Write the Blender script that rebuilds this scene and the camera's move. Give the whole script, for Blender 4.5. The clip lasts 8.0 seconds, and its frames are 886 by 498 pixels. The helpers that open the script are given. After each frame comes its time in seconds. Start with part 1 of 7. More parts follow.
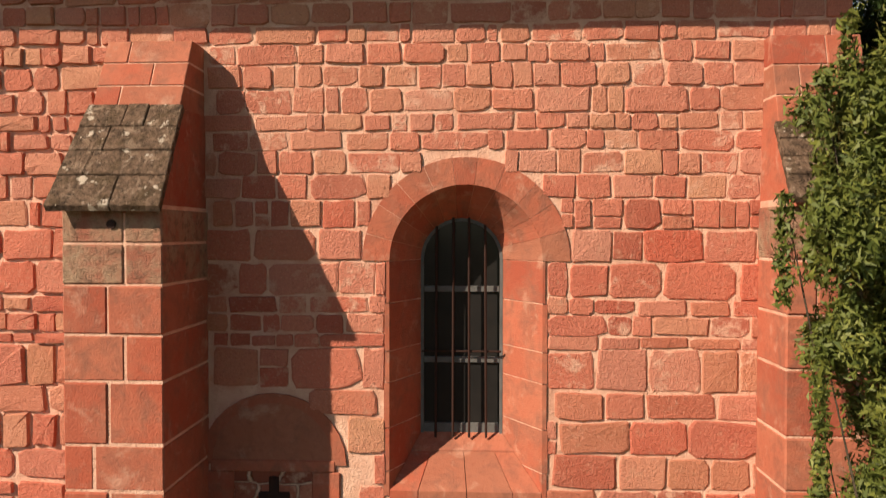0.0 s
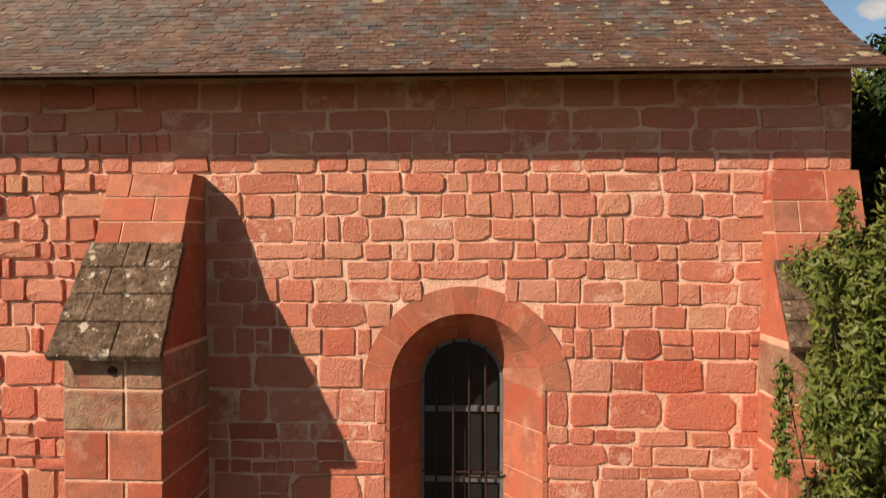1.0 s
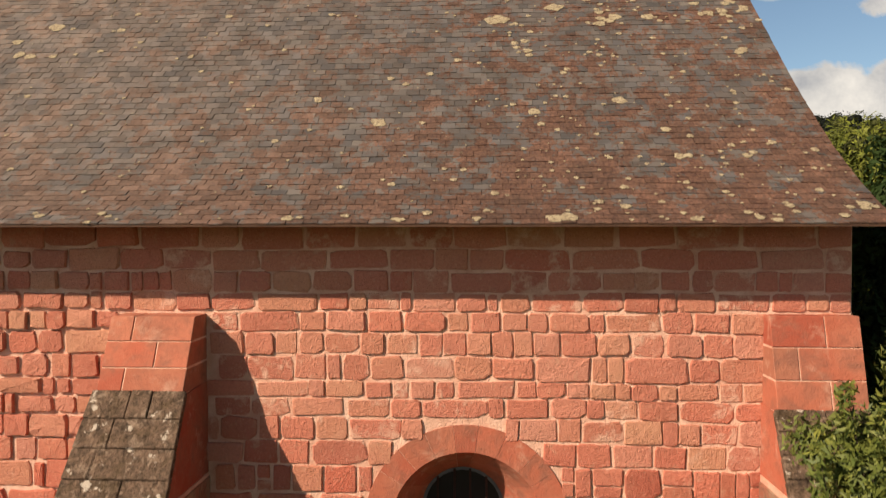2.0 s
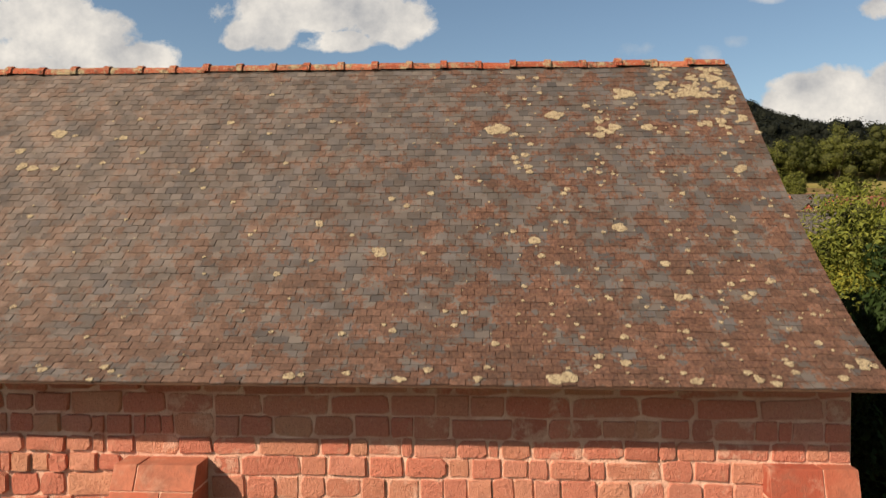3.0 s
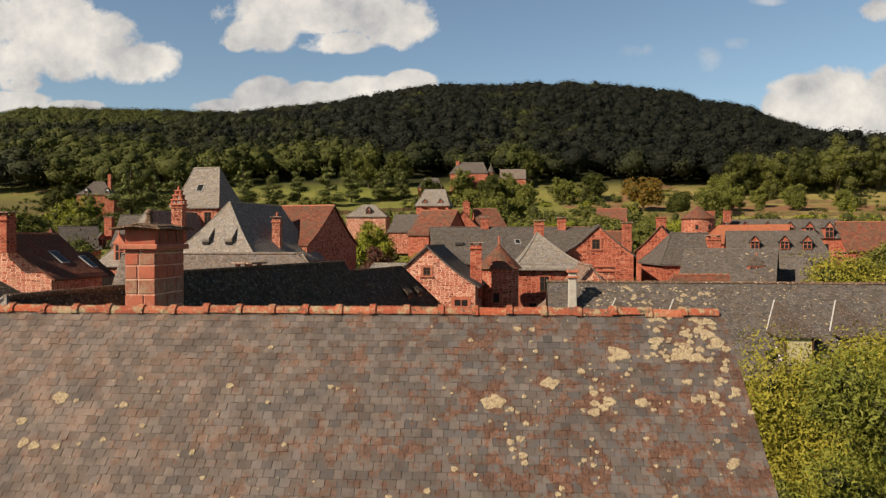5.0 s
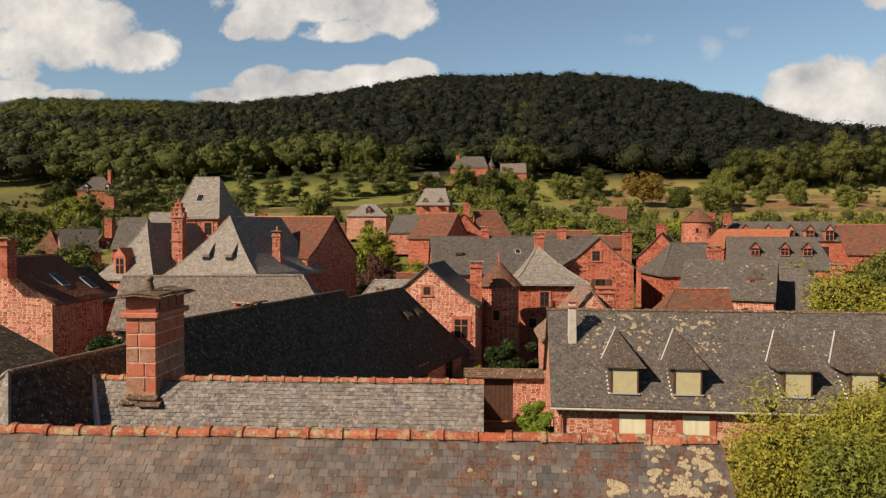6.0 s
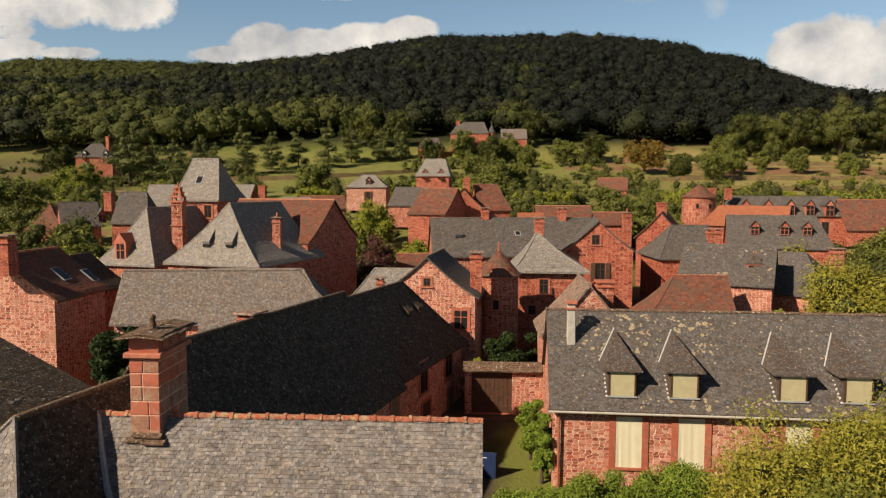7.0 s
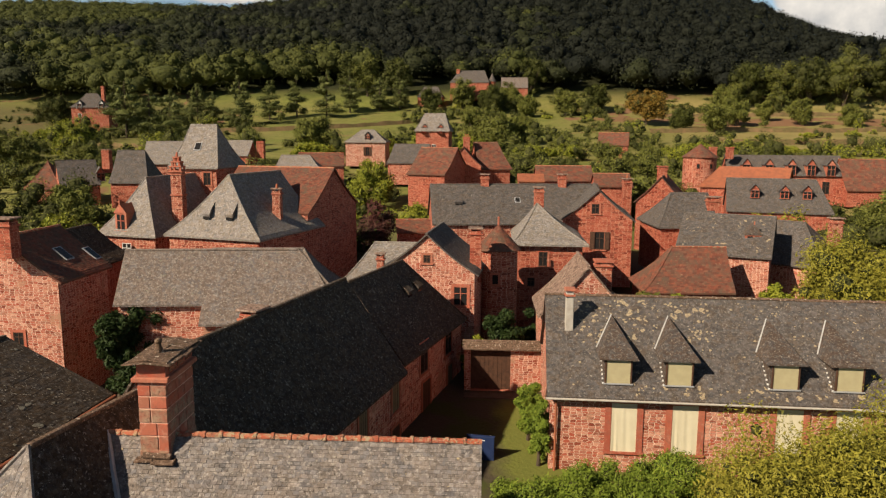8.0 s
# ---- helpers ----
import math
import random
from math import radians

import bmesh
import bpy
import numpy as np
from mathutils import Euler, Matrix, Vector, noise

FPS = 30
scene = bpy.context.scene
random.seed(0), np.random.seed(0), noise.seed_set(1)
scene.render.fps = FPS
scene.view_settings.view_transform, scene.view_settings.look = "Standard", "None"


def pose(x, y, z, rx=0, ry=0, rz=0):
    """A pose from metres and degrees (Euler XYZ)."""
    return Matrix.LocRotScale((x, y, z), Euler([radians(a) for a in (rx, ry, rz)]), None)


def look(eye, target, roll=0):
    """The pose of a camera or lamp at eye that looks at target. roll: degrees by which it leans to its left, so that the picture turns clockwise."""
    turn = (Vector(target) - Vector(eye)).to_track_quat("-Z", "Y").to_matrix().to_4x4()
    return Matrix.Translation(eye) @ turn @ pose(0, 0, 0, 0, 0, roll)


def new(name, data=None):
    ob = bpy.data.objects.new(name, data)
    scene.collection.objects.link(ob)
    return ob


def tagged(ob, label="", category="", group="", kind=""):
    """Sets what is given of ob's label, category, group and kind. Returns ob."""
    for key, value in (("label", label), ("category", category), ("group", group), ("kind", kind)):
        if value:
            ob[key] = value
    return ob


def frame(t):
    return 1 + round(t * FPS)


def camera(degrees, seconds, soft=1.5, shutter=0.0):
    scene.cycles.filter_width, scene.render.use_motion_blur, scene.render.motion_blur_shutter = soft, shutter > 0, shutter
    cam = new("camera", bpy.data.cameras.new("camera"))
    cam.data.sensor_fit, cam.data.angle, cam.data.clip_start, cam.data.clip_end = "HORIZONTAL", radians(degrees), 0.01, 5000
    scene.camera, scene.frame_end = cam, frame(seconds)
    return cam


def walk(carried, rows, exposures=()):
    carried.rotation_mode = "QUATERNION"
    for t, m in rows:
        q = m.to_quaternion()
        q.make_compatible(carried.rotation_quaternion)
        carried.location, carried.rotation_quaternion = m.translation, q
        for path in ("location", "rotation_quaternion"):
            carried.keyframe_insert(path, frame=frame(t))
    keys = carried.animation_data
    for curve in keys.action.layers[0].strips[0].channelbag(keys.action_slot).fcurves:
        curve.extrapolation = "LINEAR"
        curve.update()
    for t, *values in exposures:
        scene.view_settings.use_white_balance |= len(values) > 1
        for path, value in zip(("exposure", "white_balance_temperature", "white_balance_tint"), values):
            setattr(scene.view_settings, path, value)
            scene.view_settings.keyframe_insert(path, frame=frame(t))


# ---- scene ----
cam = camera(62.8, 8.0, soft=1.25, shutter=0.3)
PATH = [
    (0.0, 0.0, 0.0, 4.6, 2.75, -1.25, -0.1),
    (0.5, -0.005, 0.005, 5.1, 2.78, -0.95, -0.1),
    (1.0, 0.01, 0.005, 5.62, 2.87, -0.85, -0.06),
    (1.5, 0.02, 0.01, 6.22, 2.97, -1.05, -0.02),
    (3.0, 0.017, 0.0, 7.975, 3.06, -0.82, 0.02),
    (3.5, 0.01, -0.03, 8.704, 3.05, -0.7, 0.0),
    (4.0, 0.039, -0.04, 9.416, 3.06, -0.7, -0.06),
    (4.5, 0.05, -0.04, 10.232, 3.08, -0.69, -0.06),
    (5.0, 0.059, -0.05, 11.039, 3.08, -0.71, -0.06),
    (6.5, 0.062, -0.03, 13.657, 3.11, -2.74, -0.13),
    (7.0, 0.055, -0.016, 14.537, 3.1, -4.6, -0.18),
    (7.5, 0.04, 0.0, 15.484, 3.08, -6.82, -0.24),
    (8.0, 0.022, 0.008, 16.385, 3.07, -8.91, -0.28),
]
walk(cam, [(t, pose(x, y, z, 90 + pitch, roll, yaw)) for t, x, y, z, yaw, pitch, roll in PATH])
scene.view_settings.exposure = 0.56

# ---- sky and sun ----
SUN_WAY = Vector((1.18, 0.96, -1.04)).normalized()
sun = new("sun", bpy.data.lights.new("sun", "SUN"))
sun.data.energy, sun.data.angle, sun.data.color = 5.0, radians(0.6), (1.0, 0.85, 0.66)
sun.matrix_world = look(-SUN_WAY * 50, (0, 0, 0))


class Nodes:
    """Short hand for node trees."""

    def __init__(self, tree):
        self.tree = tree
        tree.nodes.clear()

    def add(self, kind, inputs=(), **values):
        n = self.tree.nodes.new(kind)
        v = values
        if "operation" in v:
            n.operation = v["operation"]
        if "use_clamp" in v:
            n.use_clamp = v["use_clamp"]
        if "data_type" in v:
            n.data_type, n.blend_type = v["data_type"], v["blend_type"]
        if "offset" in v:
            n.offset, n.squash, n.squash_frequency = v["offset"], v["squash"], v["squash_frequency"]
        if "feature" in v:
            n.voronoi_dimensions, n.feature = "2D", v["feature"]
        if "sky_type" in v:
            n.sky_type, n.sun_disc, n.sun_elevation, n.sun_rotation = v["sky_type"], v["sun_disc"], v["sun_elevation"], v["sun_rotation"]
            n.altitude, n.air_density, n.dust_density, n.ozone_density = v["altitude"], v["air_density"], v["dust_density"], v["ozone_density"]
        for key, value in dict(inputs).items():
            if isinstance(value, bpy.types.NodeSocket):
                self.tree.links.new(value, n.inputs[key])
            else:
                n.inputs[key].default_value = value
        return n

    def math(self, op, a, b=0.0, c=0.0, clamp=False):
        n = self.add("ShaderNodeMath", {0: a, 1: b, 2: c}, operation=op, use_clamp=clamp)
        return n.outputs[0]

    def vec(self, op, a, b=(0, 0, 0)):
        return self.add("ShaderNodeVectorMath", {0: a, 1: b}, operation=op).outputs[0]

    def mix(self, f, a, b, blend="MIX"):
        n = self.add("ShaderNodeMix", data_type="RGBA", blend_type=blend)
        for sock, value in ((n.inputs[0], f), (n.inputs[6], a), (n.inputs[7], b)):
            if isinstance(value, bpy.types.NodeSocket):
                self.tree.links.new(value, sock)
            else:
                sock.default_value = (*value, 1) if isinstance(value, tuple) and len(value) == 3 else value
        return n.outputs[2]

    def noise(self, at, scale, detail=3.0, rough=0.55, distort=0.0):
        ins = {"Scale": scale, "Detail": detail, "Roughness": rough, "Distortion": distort}
        if at is not None:
            ins["Vector"] = at
        return self.add("ShaderNodeTexNoise", ins).outputs[0]

    def ramp(self, f, lo, hi):
        return self.add("ShaderNodeMapRange", {0: f, 1: lo, 2: hi}).outputs[0]

    def out(self, shader, kind="ShaderNodeOutputMaterial"):
        o = self.add(kind)
        self.tree.links.new(shader, o.inputs[0])


world = bpy.data.worlds.new("world")
scene.world = world
world.use_nodes = True
w = Nodes(world.node_tree)
sky = w.add("ShaderNodeTexSky", sky_type="NISHITA", sun_disc=False, sun_elevation=radians(34.4),
            sun_rotation=math.atan2(-1.18, -0.96), altitude=300.0, air_density=1.0, dust_density=0.6, ozone_density=1.6)
way = w.add("ShaderNodeTexCoord").outputs["Generated"]
apart = w.add("ShaderNodeSeparateXYZ", {0: way})
dx, dy, dz = apart.outputs
# flat chart of the sky: bearing and height, each over the way ahead
run = w.math("MAXIMUM", w.math("ABSOLUTE", dy), 0.02)
u, v = w.math("DIVIDE", dx, run), w.math("DIVIDE", dz, run)
chart = w.add("ShaderNodeCombineXYZ", {0: u, 1: v, 2: 0.0}).outputs[0]
wob = w.noise(chart, 15.0, 7.0, 0.6, 0.3)
wob2 = w.noise(w.vec("ADD", chart, (7.3, 1.9, 4.0)), 26.0, 6.0, 0.62)
wobble = w.math("ADD", w.math("MULTIPLY", w.math("SUBTRACT", wob, 0.5), 2.6), w.math("MULTIPLY", w.math("SUBTRACT", wob2, 0.5), 1.3))
CLOUDS = ((-0.635, 0.308, 0.094, 0.047, 1), (-0.544, 0.283, 0.063, 0.043, 1), (-0.491, 0.250, 0.067, 0.030, 1), (-0.586, 0.243, 0.047, 0.022, 0.9), (-0.652, 0.260, 0.055, 0.039, 1), (-0.652, 0.220, 0.031, 0.013, 0.7))
CLOUDS += ((-0.230, 0.317, 0.134, 0.035, 1), (-0.302, 0.291, 0.055, 0.028, 1), (-0.120, 0.300, 0.063, 0.035, 1), (-0.198, 0.274, 0.055, 0.017, 0.9), (-0.334, 0.276, 0.031, 0.014, 0.8))
CLOUDS += ((-0.302, 0.201, 0.047, 0.024, 1.1), (-0.342, 0.185, 0.059, 0.013, 1), (-0.230, 0.204, 0.047, 0.017, 1.1), (-0.167, 0.209, 0.047, 0.019, 1.1), (-0.100, 0.216, 0.039, 0.017, 1.1), (-0.198, 0.188, 0.118, 0.016, 1.1))
CLOUDS += ((-0.660, 0.195, 0.047, 0.016, 1), (-0.578, 0.189, 0.047, 0.009, 0.9), (0.451, 0.190, 0.039, 0.030, 1.2), (0.414, 0.179, 0.043, 0.022, 1.1), (0.495, 0.178, 0.039, 0.030, 1.1), (0.528, 0.170, 0.039, 0.028, 1.1), (0.458, 0.152, 0.086, 0.022, 1.1), (0.517, 0.133, 0.063, 0.016, 1))
CLOUDS += ((0.462, 0.196, 0.070, 0.036, 1.2), (0.54, 0.182, 0.06, 0.045, 1.2), (0.204, 0.256, 0.024, 0.011, 0.45), (0.298, 0.244, 0.024, 0.016, 0.4), (0.348, 0.264, 0.020, 0.010, 0.45), (0.520, 0.307, 0.031, 0.017, 0.6), (0.383, 0.321, 0.031, 0.006, 0.49))
mask, wisp = None, None
for cu, cv, ru, rv, strength in CLOUDS:
    a = w.math("POWER", w.math("DIVIDE", w.math("SUBTRACT", u, cu), ru), 2.0)
    b = w.math("POWER", w.math("DIVIDE", w.math("SUBTRACT", v, cv), rv), 2.0)
    one = w.math("MULTIPLY", w.math("SUBTRACT", 1.5, w.math("ADD", a, b)), strength)
    if strength < 0.5:
        wisp = one if wisp is None else w.math("MAXIMUM", wisp, one)
    else:
        mask = one if mask is None else w.math("MAXIMUM", mask, one)
ahead = w.math("GREATER_THAN", dy, 0.05)
broad = w.ramp(w.noise(way, 3.0, 5.0), 0.68, 0.80)
cover = w.math("MAXIMUM", w.ramp(w.math("ADD", mask, wobble), 0.30, 0.75), w.math("MULTIPLY", w.ramp(w.math("ADD", wisp, wobble), 0.2, 1.0), 0.45))
cover = w.math("ADD", w.math("MULTIPLY", cover, ahead), w.math("MULTIPLY", broad, w.math("SUBTRACT", 1.0, ahead)))
# cloud brightness: white heads, grey undersides
shade = w.ramp(w.math("ADD", w.math("MULTIPLY", w.noise(w.vec("ADD", chart, (0.03, -0.03, 0.0)), 9.0, 5.0, 0.6), 1.0), w.math("MULTIPLY", wob2, 0.3)), 0.42, 0.85)
white = w.mix(shade, (9.5, 8.8, 7.8), (4.2, 4.2, 4.3))
above = w.math("MULTIPLY", cover, w.ramp(dz, -0.02, 0.05))
final = w.mix(above, w.mix(1.0, sky.outputs[0], w.mix(w.ramp(dz, 0.34, 0.70), (1.10, 1.08, 1.00), (0.24, 0.25, 0.26)), "MULTIPLY"), white)
back = w.add("ShaderNodeBackground", {0: final, 1: 0.070})
w.out(back.outputs[0], "ShaderNodeOutputWorld")

# ---- materials ----
SHEEN = {"dark window glass": 0.2, "glossy leaf": 0.35, "zinc": 0.4, "blue enamel": 0.4, "weathered lead": 0.3, "white paint": 0.3}


def material(name, build):
    m = bpy.data.materials.new(name)
    m.use_nodes = True
    n = Nodes(m.node_tree)
    colour, rough, height, depth = build(n)
    ins = {"Base Color": colour, "Roughness": rough, "Specular IOR Level": SHEEN.get(name, 0.12)}
    if height is not None:
        ins["Normal"] = n.add("ShaderNodeBump", {"Height": height, "Distance": depth, "Strength": 1.0}).outputs[0]
    n.out(n.add("ShaderNodeBsdfPrincipled", ins).outputs[0])
    return m


def place(n):
    return n.add("ShaderNodeNewGeometry").outputs["Position"]


def island(n):
    return n.add("ShaderNodeNewGeometry").outputs["Random Per Island"]


def tone(n, value, hi, *colours):
    """A colour ramp with even steps between 0 and hi."""
    r = n.add("ShaderNodeValToRGB", {0: value})
    e = r.color_ramp.elements
    while len(e) > 1:
        e.remove(e[-1])
    for i, c in enumerate(colours):
        k = e[0] if i == 0 else e.new(hi * i / (len(colours) - 1))
        k.position, k.color = hi * i / (len(colours) - 1), (*c, 1)
    return r.outputs[0]


RED, ROSE, BUFF, DARKRED = (0.49, 0.100, 0.058), (0.57, 0.170, 0.108), (0.54, 0.29, 0.17), (0.33, 0.070, 0.044)


def stone_piece(per_object):
    def build(n):
        p = place(n)
        r = n.add("ShaderNodeObjectInfo").outputs["Random"] if per_object else island(n)
        c = tone(n, r, 1.0, RED, ROSE, DARKRED, (0.56, 0.26, 0.185), ROSE, (0.45, 0.21, 0.12), (0.39, 0.082, 0.052), (0.57, 0.22, 0.15), BUFF, (0.50, 0.15, 0.10), RED)
        c = n.mix(0.14, c, (0.52, 0.160, 0.102))
        # the upper courses hold more buff stone
        rise = n.ramp(n.math("ADD", n.add("ShaderNodeSeparateXYZ", {0: p}).outputs[2], n.math("MULTIPLY", n.math("SUBTRACT", n.noise(p, 1.1, 3.0), 0.5), 1.6)), 4.5, 5.4)
        c = n.mix(n.math("MULTIPLY", rise, 0.34), c, (0.57, 0.26, 0.172))
        c = n.mix(n.math("MULTIPLY", n.ramp(n.noise(p, 3.0, 4.0), 0.35, 0.75), 0.5), c, (0.50, 0.185, 0.122))
        c = n.mix(n.math("MULTIPLY", n.ramp(n.noise(p, 38.0, 5.0, 0.7), 0.52, 0.75), 0.45), c, (0.22, 0.07, 0.05))
        c = n.mix(n.math("MULTIPLY", n.ramp(n.noise(p, 9.0, 5.0, 0.7), 0.58, 0.72), 0.5), c, (0.52, 0.30, 0.20))
        # mortar smeared over the sunk edges
        deep = n.add("ShaderNodeSeparateXYZ", {0: p}).outputs[1]
        smear = n.ramp(n.math("ADD", deep, n.math("MULTIPLY", n.math("SUBTRACT", n.noise(p, 7.5, 5.0, 0.65), 0.5), 0.045)), 5.9710, 5.9765)
        c = n.mix(n.math("MULTIPLY", smear, 0.85), c, n.mix(n.noise(p, 30.0, 4.0, 0.7), (0.55, 0.275, 0.19), (0.74, 0.47, 0.35)))
        c = n.mix(n.math("MULTIPLY", n.ramp(n.noise(p, 70.0, 3.0, 0.7), 0.40, 0.62), 0.18), c, (0.25, 0.075, 0.05))
        c = n.mix(n.math("MULTIPLY", n.ramp(n.noise(n.vec("ADD", p, (3.0, 8.0, 1.0)), 52.0, 4.0, 0.7), 0.56, 0.68), 0.45), c, (0.66, 0.36, 0.26))
        h = n.math("ADD", n.noise(p, 105.0, 2.0, 0.5), n.math("MULTIPLY", n.noise(p, 30.0, 3.0, 0.6), 1.1))
        return c, 0.92, h, 0.011
    return build


def mortar(n):
    p = place(n)
    c = n.mix(n.ramp(n.noise(p, 4.0, 5.0), 0.3, 0.7), (0.55, 0.275, 0.19), (0.74, 0.47, 0.35))
    c = n.mix(n.math("MULTIPLY", n.ramp(n.noise(p, 30.0, 4.0, 0.7), 0.58, 0.8), 0.6), c, (0.36, 0.15, 0.10))
    return c, 0.95, n.math("ADD", n.noise(p, 60.0, 4.0), n.noise(p, 14.0, 3.0)), 0.012


def ashlar(n):
    p = place(n)
    c = tone(n, n.add("ShaderNodeObjectInfo").outputs["Random"], 1.0, (0.38, 0.088, 0.050), (0.43, 0.125, 0.074), (0.32, 0.074, 0.044), (0.44, 0.155, 0.094), (0.38, 0.100, 0.057), (0.34, 0.13, 0.08))
    c = n.mix(n.math("MULTIPLY", n.ramp(n.noise(p, 2.5, 5.0, 0.65), 0.42, 0.75), 0.8), c, (0.44, 0.17, 0.105))
    c = n.mix(n.math("MULTIPLY", n.ramp(n.noise(p, 5.0, 6.0, 0.7, 0.5), 0.47, 0.66), 0.7), c, (0.22, 0.095, 0.065))
    c = n.mix(n.math("MULTIPLY", n.ramp(n.noise(p, 25.0, 5.0, 0.7), 0.5, 0.8), 0.45), c, (0.23, 0.07, 0.045))
    c = n.mix(n.math("MULTIPLY", n.ramp(n.noise(n.vec("ADD", p, (5.0, 2.0, 1.0)), 4.0, 6.0, 0.7, 0.4), 0.56, 0.70), 0.5), c, (0.56, 0.33, 0.235))
    return c, 0.9, n.math("ADD", n.noise(p, 70.0, 3.0), n.noise(p, 8.0, 3.0)), 0.006


RUST = ((0.068, 0.032, 0.024), (0.205, 0.108, 0.072))


def slate(dark, lichen, warm, single=False, streak=0.0, stain=((0.115, 0.092, 0.074), (0.165, 0.135, 0.108)), spread=0.16, tint=(1.06, 0.98, 0.93)):
    """Slates: blue-grey, rust-brown where lichen and algae have settled, with pale spots."""
    def build(n):
        p = place(n)
        one = n.add("ShaderNodeObjectInfo").outputs["Random"] if single else island(n)
        c = tone(n, one, 1.0, (0.092, 0.090, 0.094), (0.115, 0.110, 0.110), (0.115, 0.102, 0.096), (0.140, 0.130, 0.122), (0.118, 0.104, 0.097))
        brown = n.mix(n.ramp(n.noise(p, 34.0, 5.0, 0.7), 0.35, 0.65), *stain)
        drift = n.math("ADD", n.noise(p, 3.0 if streak else 1.9, 6.0, 0.65), n.math("MULTIPLY", n.ramp(n.add("ShaderNodeSeparateXYZ", {0: p}).outputs[0], -2.0, 3.0), streak))
        if streak:
            drift = n.math("ADD", drift, n.math("MULTIPLY", n.ramp(n.add("ShaderNodeSeparateXYZ", {0: p}).outputs[2], 8.3, 7.0), 0.13))
        crust = n.math("ADD", n.math("MULTIPLY", n.math("SUBTRACT", n.noise(p, 7.0, 4.0, 0.6), 0.5), 0.7), n.math("MULTIPLY", n.math("SUBTRACT", n.noise(p, 30.0, 5.0, 0.7), 0.5), 0.6))
        f = n.ramp(n.math("ADD", drift, n.math("ADD", crust, n.math("MULTIPLY", n.math("SUBTRACT", one, 0.5), 0.05))), 0.65 - warm, 0.685 - warm)
        c = n.mix(n.math("MULTIPLY", f, 0.85), c, brown)
        if streak:
            # paler towards the left end, in soft drifts
            pale_left = n.math("MULTIPLY", n.ramp(n.add("ShaderNodeSeparateXYZ", {0: p}).outputs[0], 0.0, -4.5), n.ramp(n.noise(p, 3.0, 5.0, 0.65), 0.30, 0.62))
            c = n.mix(n.math("MULTIPLY", pale_left, 0.65), c, (0.235, 0.185, 0.155))
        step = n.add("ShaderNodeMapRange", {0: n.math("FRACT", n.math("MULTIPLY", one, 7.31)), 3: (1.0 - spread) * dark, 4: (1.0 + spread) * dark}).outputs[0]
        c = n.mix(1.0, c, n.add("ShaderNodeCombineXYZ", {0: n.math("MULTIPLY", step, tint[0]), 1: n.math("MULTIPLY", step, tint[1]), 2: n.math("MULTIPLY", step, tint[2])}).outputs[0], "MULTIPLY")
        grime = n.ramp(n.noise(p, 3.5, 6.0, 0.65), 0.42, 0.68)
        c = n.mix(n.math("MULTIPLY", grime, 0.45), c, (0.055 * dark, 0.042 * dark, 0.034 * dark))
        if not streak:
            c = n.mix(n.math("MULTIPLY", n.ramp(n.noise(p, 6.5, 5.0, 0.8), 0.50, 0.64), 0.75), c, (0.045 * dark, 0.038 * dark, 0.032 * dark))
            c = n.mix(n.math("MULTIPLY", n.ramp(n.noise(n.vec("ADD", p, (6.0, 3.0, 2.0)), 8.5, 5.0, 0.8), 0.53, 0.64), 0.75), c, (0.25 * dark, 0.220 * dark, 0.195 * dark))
        spots = n.ramp(n.noise(p, 11.0, 6.0, 0.65), 0.69 - lichen, 0.73 - lichen)
        c = n.mix(n.math("MULTIPLY", spots, 0.8), c, (0.34, 0.29, 0.19) if streak else (0.34, 0.30, 0.245))
        return c, 0.8, n.noise(p, 60.0, 4.0), 0.004
    return build


def tiles(n):
    p = place(n)
    c = tone(n, island(n), 1.0, (0.155, 0.050, 0.032), (0.22, 0.072, 0.042), (0.105, 0.040, 0.028), (0.20, 0.085, 0.054), (0.135, 0.045, 0.031))
    c = n.mix(n.ramp(n.noise(p, 1.2, 6.0, 0.7), 0.44, 0.66), c, (0.105, 0.072, 0.05))
    c = n.mix(n.math("MULTIPLY", n.ramp(n.noise(p, 10.0, 5.0), 0.62, 0.7), 0.5), c, (0.30, 0.24, 0.16))
    return c, 0.85, n.noise(p, 30.0, 3.0), 0.01


